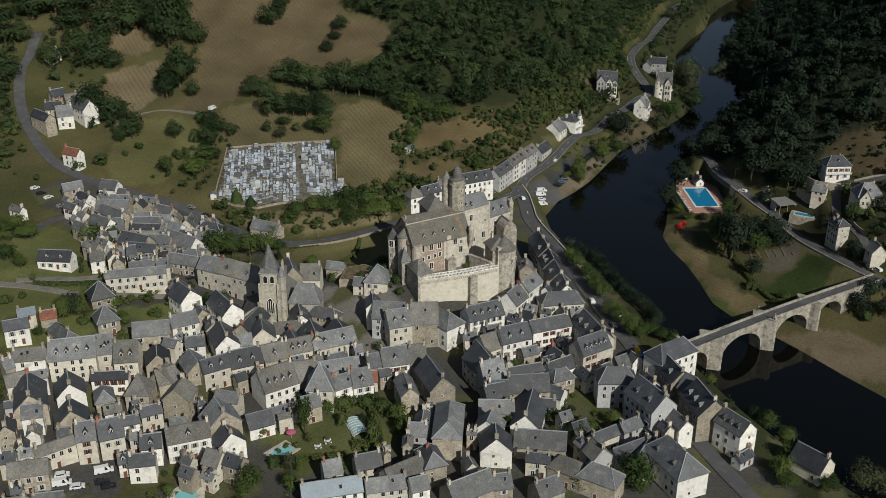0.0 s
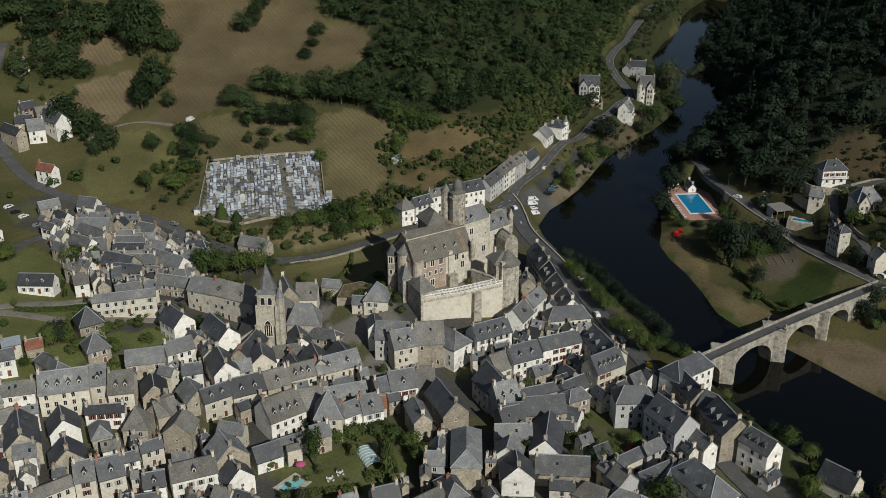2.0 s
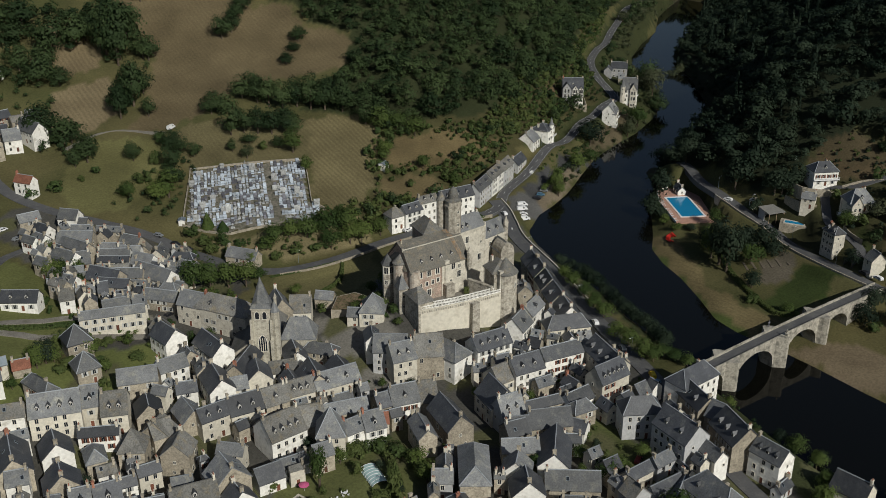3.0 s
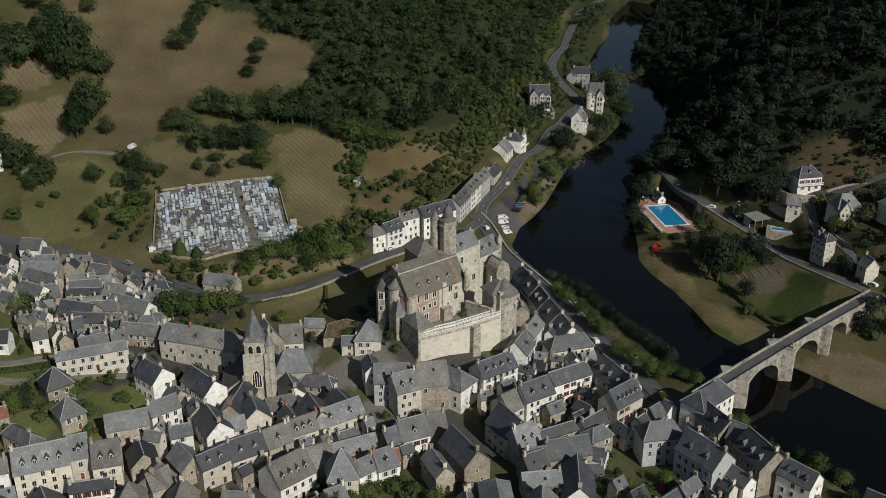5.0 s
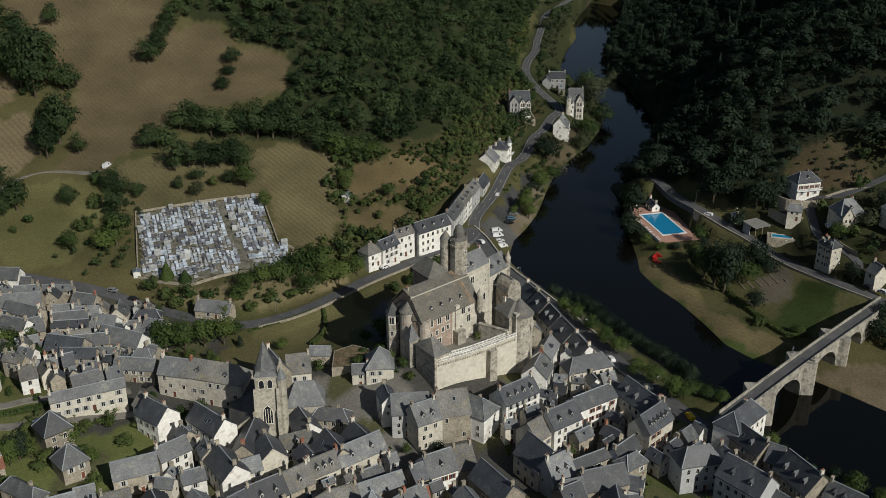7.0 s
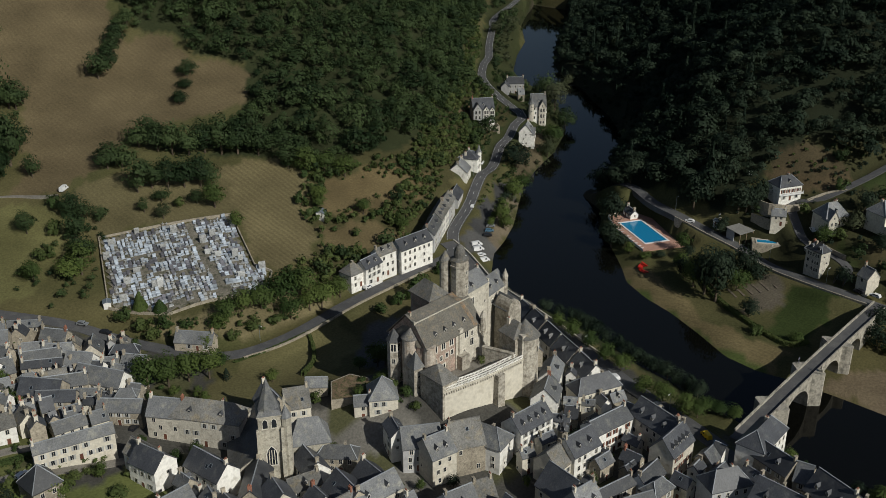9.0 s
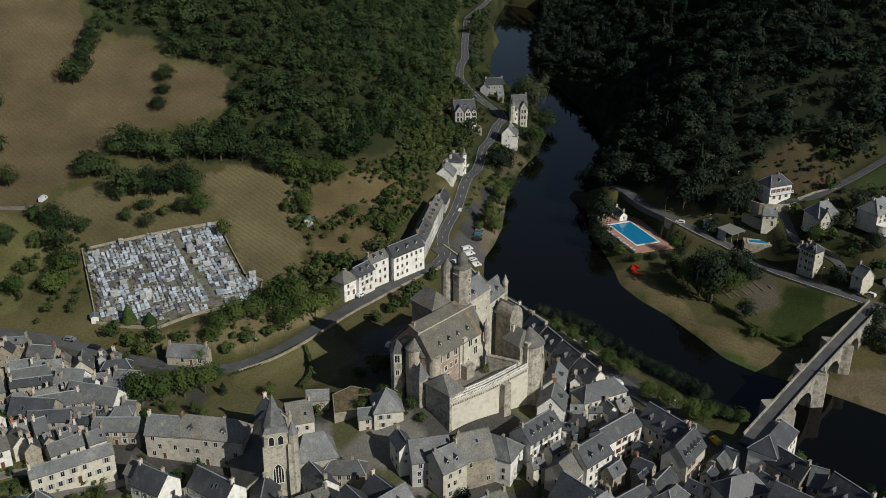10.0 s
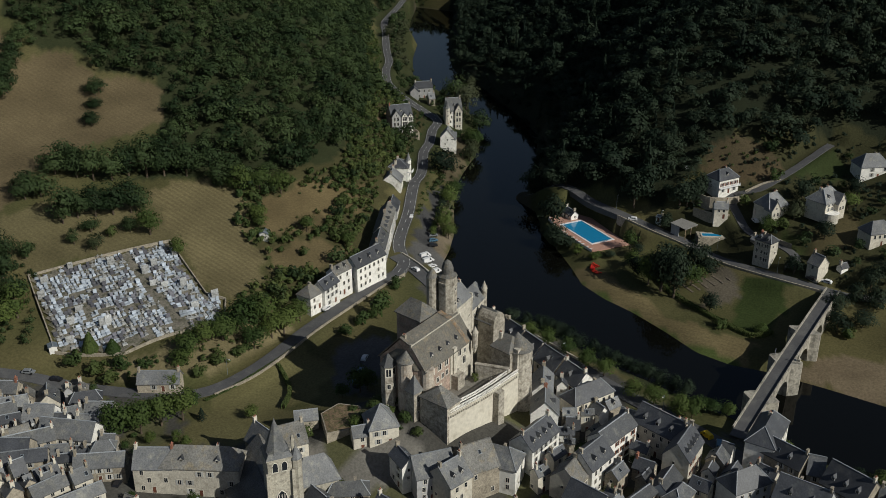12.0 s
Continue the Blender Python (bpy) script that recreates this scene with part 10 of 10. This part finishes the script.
swimming_pool(88.2, 241.0, ground(88, 241) + 0.12, 6.4, 4.2, 18, PALE_POOL, PALE_STONE, "small turquoise garden pool with pale paving", 1.3)
swimming_pool(56.4, 234.6, ground(56, 235) + 0.12, 6.0, 5.0, -20, PALE_POOL, PALE_STONE, "small turquoise pool in a pale courtyard", 2.2)
swimming_pool(368.4, 285.0, 15.42, 8.4, 3.2, -60, POOL_WATER, PALE_STONE, "blue garden pool beside the road", 0.6)


def pool_cover(x, y, turn):
    """A low arched glazed cover over a garden pool, with white ribs."""
    t = thing("pool_enclosure", pose(x, y, ground(x, y) + 0.05, 0, 0, turn), "arched glazed pool cover with white ribs on a lawn", "pool cover")
    w, n = 2.6, 10
    arc = [(w * math.cos(math.pi * i / n), 1.4 * math.sin(math.pi * i / n)) for i in range(n + 1)]
    bm = bmesh.new()
    rows = [[bm.verts.new((a, yy, b)) for a, b in arc] for yy in (-4.6, 4.6)]
    for i in range(n):
        bm.faces.new((rows[0][i], rows[0][i + 1], rows[1][i + 1], rows[1][i]))
    part("glazing", bm, plain("milky_glazing", (0.36, 0.5, 0.5), 0.15), t)
    for k in range(8):
        bm = bmesh.new()
        yy = -4.6 + 9.2 * k / 7
        for (a, b), (c, d) in zip(arc, arc[1:]):
            v = [bm.verts.new(p) for p in ((a, yy - 0.09, b), (c, yy - 0.09, d), (c * 1.03, yy - 0.09, d * 1.05), (a * 1.03, yy - 0.09, b * 1.05), (a, yy + 0.09, b), (c, yy + 0.09, d), (c * 1.03, yy + 0.09, d * 1.05), (a * 1.03, yy + 0.09, b * 1.05))]
            for f in ((0, 1, 2, 3), (7, 6, 5, 4), (3, 2, 6, 7)):
                bm.faces.new([v[i] for i in f])
        part("rib", bm, METAL_WHITE, t)
    return t


pool_cover(112.6, 239.0, -8)


def parasol(x, y, m, label):
    t = thing("parasol", pose(x, y, ground(x, y)), label, "parasol")
    bm = bmesh.new()
    prism(bm, circle(0, 0, 0.035, 6), 0, 2.4)
    part("pole", bm, METAL_WHITE, t)
    bm = bmesh.new()
    prism(bm, circle(0, 0, 1.6, 8), 2.1, 0, 0, (0, 0, 2.7))
    part("canopy", bm, m, t)


parasol(93.3, 245.6, PINK_CLOTH, "open pink garden parasol beside the pool")


def table_set(x, y):
    t = thing("garden_table", pose(x, y, ground(x, y)), "white round garden table on the lawn", "table")
    bm = bmesh.new()
    prism(bm, circle(0, 0, 0.6, 14), 0.7, 0.75)
    part("tabletop", bm, METAL_WHITE, t)
    bm = bmesh.new()
    prism(bm, circle(0, 0, 0.06, 8), 0, 0.7)
    part("leg", bm, METAL_WHITE, t)
    for k in range(4):
        a = k * math.pi / 2 + 0.5
        c = thing("garden_chair", pose(x + 1.0 * math.cos(a), y + 1.0 * math.sin(a), ground(x, y), 0, 0, math.degrees(a) - 90), "white plastic garden chair on the lawn", "chair", "garden chairs")
        bm = bmesh.new()
        box(bm, -0.25, 0.25, -0.25, 0.25, 0.4, 0.45)
        part("seat", bm, METAL_WHITE, c)
        bm = bmesh.new()
        box(bm, -0.25, 0.25, 0.22, 0.27, 0.45, 0.9)
        part("backrest", bm, METAL_WHITE, c)
        for i in (-0.21, 0.21):
            for j in (-0.21, 0.21):
                bm = bmesh.new()
                box(bm, i - 0.02, i + 0.02, j - 0.02, j + 0.02, 0, 0.4)
                part("leg", bm, METAL_WHITE, c)


table_set(101.8, 237.2), table_set(98.2, 236.6)


def veg_bed(x, y, l, w, turn):
    bm = bmesh.new()
    box(bm, -l / 2, l / 2, -w / 2, w / 2, -0.5, 0.3, 0, 0.15)
    ob = finish("garden_bed", bm, surface("tilled_soil", (0.12, 0.1, 0.075), 0.95, 0.3, 0.8, 3.0, 0.8) if "tilled_soil" not in bpy.data.materials else bpy.data.materials["tilled_soil"])
    ob.matrix_world = pose(x, y, ground(x, y), 0, 0, turn)
    tagged(ob, "long tilled vegetable bed in the riverside garden", "garden bed", "vegetable beds")


for i in range(7):
    veg_bed(331 + i * 2.6, 281 - i * 2.3, 8.0, 1.3, 55)


# ---- small outbuildings ----
house(159.5, 314.0, 17.2, 1.0, 4.8, -40, 5.8, "cream", "pavilion", cover=SLATE)
house(153.8, 317.2, 16.0, 6.0, 2.6, -40, 5.0, "cream", "gable", cover=SLATE)
house(241.8, 435.6, 23.6, 4.6, 2.0, 30, 3.0, "white", "gable", slope=0.4, cover=ZINC)
house(136.4, 437.6, 18.8, 3.0, 1.6, 60, 2.6, "white", "gable", slope=0.3, cover=ZINC)
house(371.2, 356.2, 6.9, 8.0, 2.4, 60, 2.2, "white", "gable", cover=SLATE_DARK)


# ---- road-side fixtures ----
def street_lamp():
    t = thing("street_lamp", pose(0, 0, 0), "slim grey street lamp beside the road", "street lamp", "street lamps")
    bm = bmesh.new()
    prism(bm, circle(0, 0, 0.08, 8), 0, 6.5, 0, circle(0, 0, 0.05, 8))
    part("post", bm, ZINC, t)
    bm = bmesh.new()
    box(bm, 0, 1.3, -0.04, 0.04, 6.4, 6.5)
    part("arm", bm, ZINC, t)
    bm = bmesh.new()
    box(bm, 1.1, 1.8, -0.12, 0.12, 6.33, 6.5, 0, 0.03)
    part("lamp_head", bm, METAL_WHITE, t)
    return t


LAMP = street_lamp()
for i, (x, y, a) in enumerate(((372.4, 333.0, 0), (368.0, 309.0, 0), (359.5, 279.0, 0), (349.8, 250.0, 0), (262.0, 345.0, 180), (247.0, 296.0, 180), (231.0, 252.0, 180), (300.0, 412.6, -60), (345.0, 435.0, -60), (166.0, 384.6, -90))):
    m = pose(x, y, ground(x, y) + 0.1, 0, 0, a)
    if i:
        copy_thing(LAMP, m)
    else:
        LAMP.matrix_world = m
bm = bmesh.new()
line = smooth_line(QUAY_ROAD[1:3])
for i in range(6):
    x, y = 270.0 + i * 1.15, 368.4 - i * 0.55
    z = ground(x, y) + 0.262
    d = Vector((0.5, 0.87))
    o = Vector((0.87, -0.5))
    c = Vector((x, y))
    bm.faces.new([bm.verts.new((*(c + d * a + o * b), z)) for a, b in ((-1.5, -0.28), (1.5, -0.28), (1.5, 0.28), (-1.5, 0.28))])
bmesh.ops.recalc_face_normals(bm, faces=bm.faces)
tagged(finish("crosswalk", bm, PAINT), "white painted zebra crossing on the quay road", "crosswalk", kind="structure")


# ---- trees along the quay ----
quay_line = smooth_line([(246.5, 250.0), (253.0, 266.0), (256.5, 281.0), (261.5, 297.0), (265.4, 316.0), (265.0, 328.0)], 4.4)
for p in quay_line:
    tree(p.x + tree_rng.uniform(-0.8, 0.8), p.y, tree_rng.uniform(5.5, 7.5), tree_rng.uniform(6.2, 8.0), "dark", None, "on the quay bank")
for x, y, hh in ((163.0, 303.0, 3.0), (165.4, 309.0, 3.6), (163.8, 315.0, 4.2), (166.0, 322.0, 3.4), (161.6, 309.6, 2.8), (160.0, 321.0, 3.2), (163.0, 327.6, 2.6)):
    tree(x, y, hh, hh * 1.5, "bush", None, "at the castle's foot")
tree(192.3, 301.0, 3.0, 3.4, "bush", 24.5, "in the castle court")

# clipped trees between the parking lane and the bank
for k in range(13):
    tree(318 + 4.3 * k, 401.5 + 2.05 * k, tree_rng.uniform(3.2, 4.6), tree_rng.uniform(3.4, 4.4), "dark", None, "in a row beside the parking lane")
# pale trees at the far water's edge
for x, y, hh in ((562, 536, 8.0), (571, 538, 9.0), (593, 531, 10.0), (597, 513, 9.0), (612, 523, 11.0)):
    tree(x, y, hh, hh * 1.05, "pale", None, "at the far water's edge")
# bank trees below the bridge
for x, y, hh, ww, kind in ((237.3, 190.5, 6, 6.5, "dark"), (236.7, 184.3, 7, 7, "broad"), (234.6, 175.1, 7, 6.5, "broad"), (239.6, 177.2, 4, 5, "dark"), (216.2, 160.8, 5.5, 5.5, "broad"), (238.5, 147.3, 9, 11, "pale"), (240.7, 143.7, 7, 8, "pale"), (239.7, 213.4, 4.5, 4.5, "broad"), (228.5, 158.2, 3.5, 3.2, "dark")):
    tree(x, y, hh, ww, kind, max(ground(x, y), 1.6), "on the river bank below the bridge")
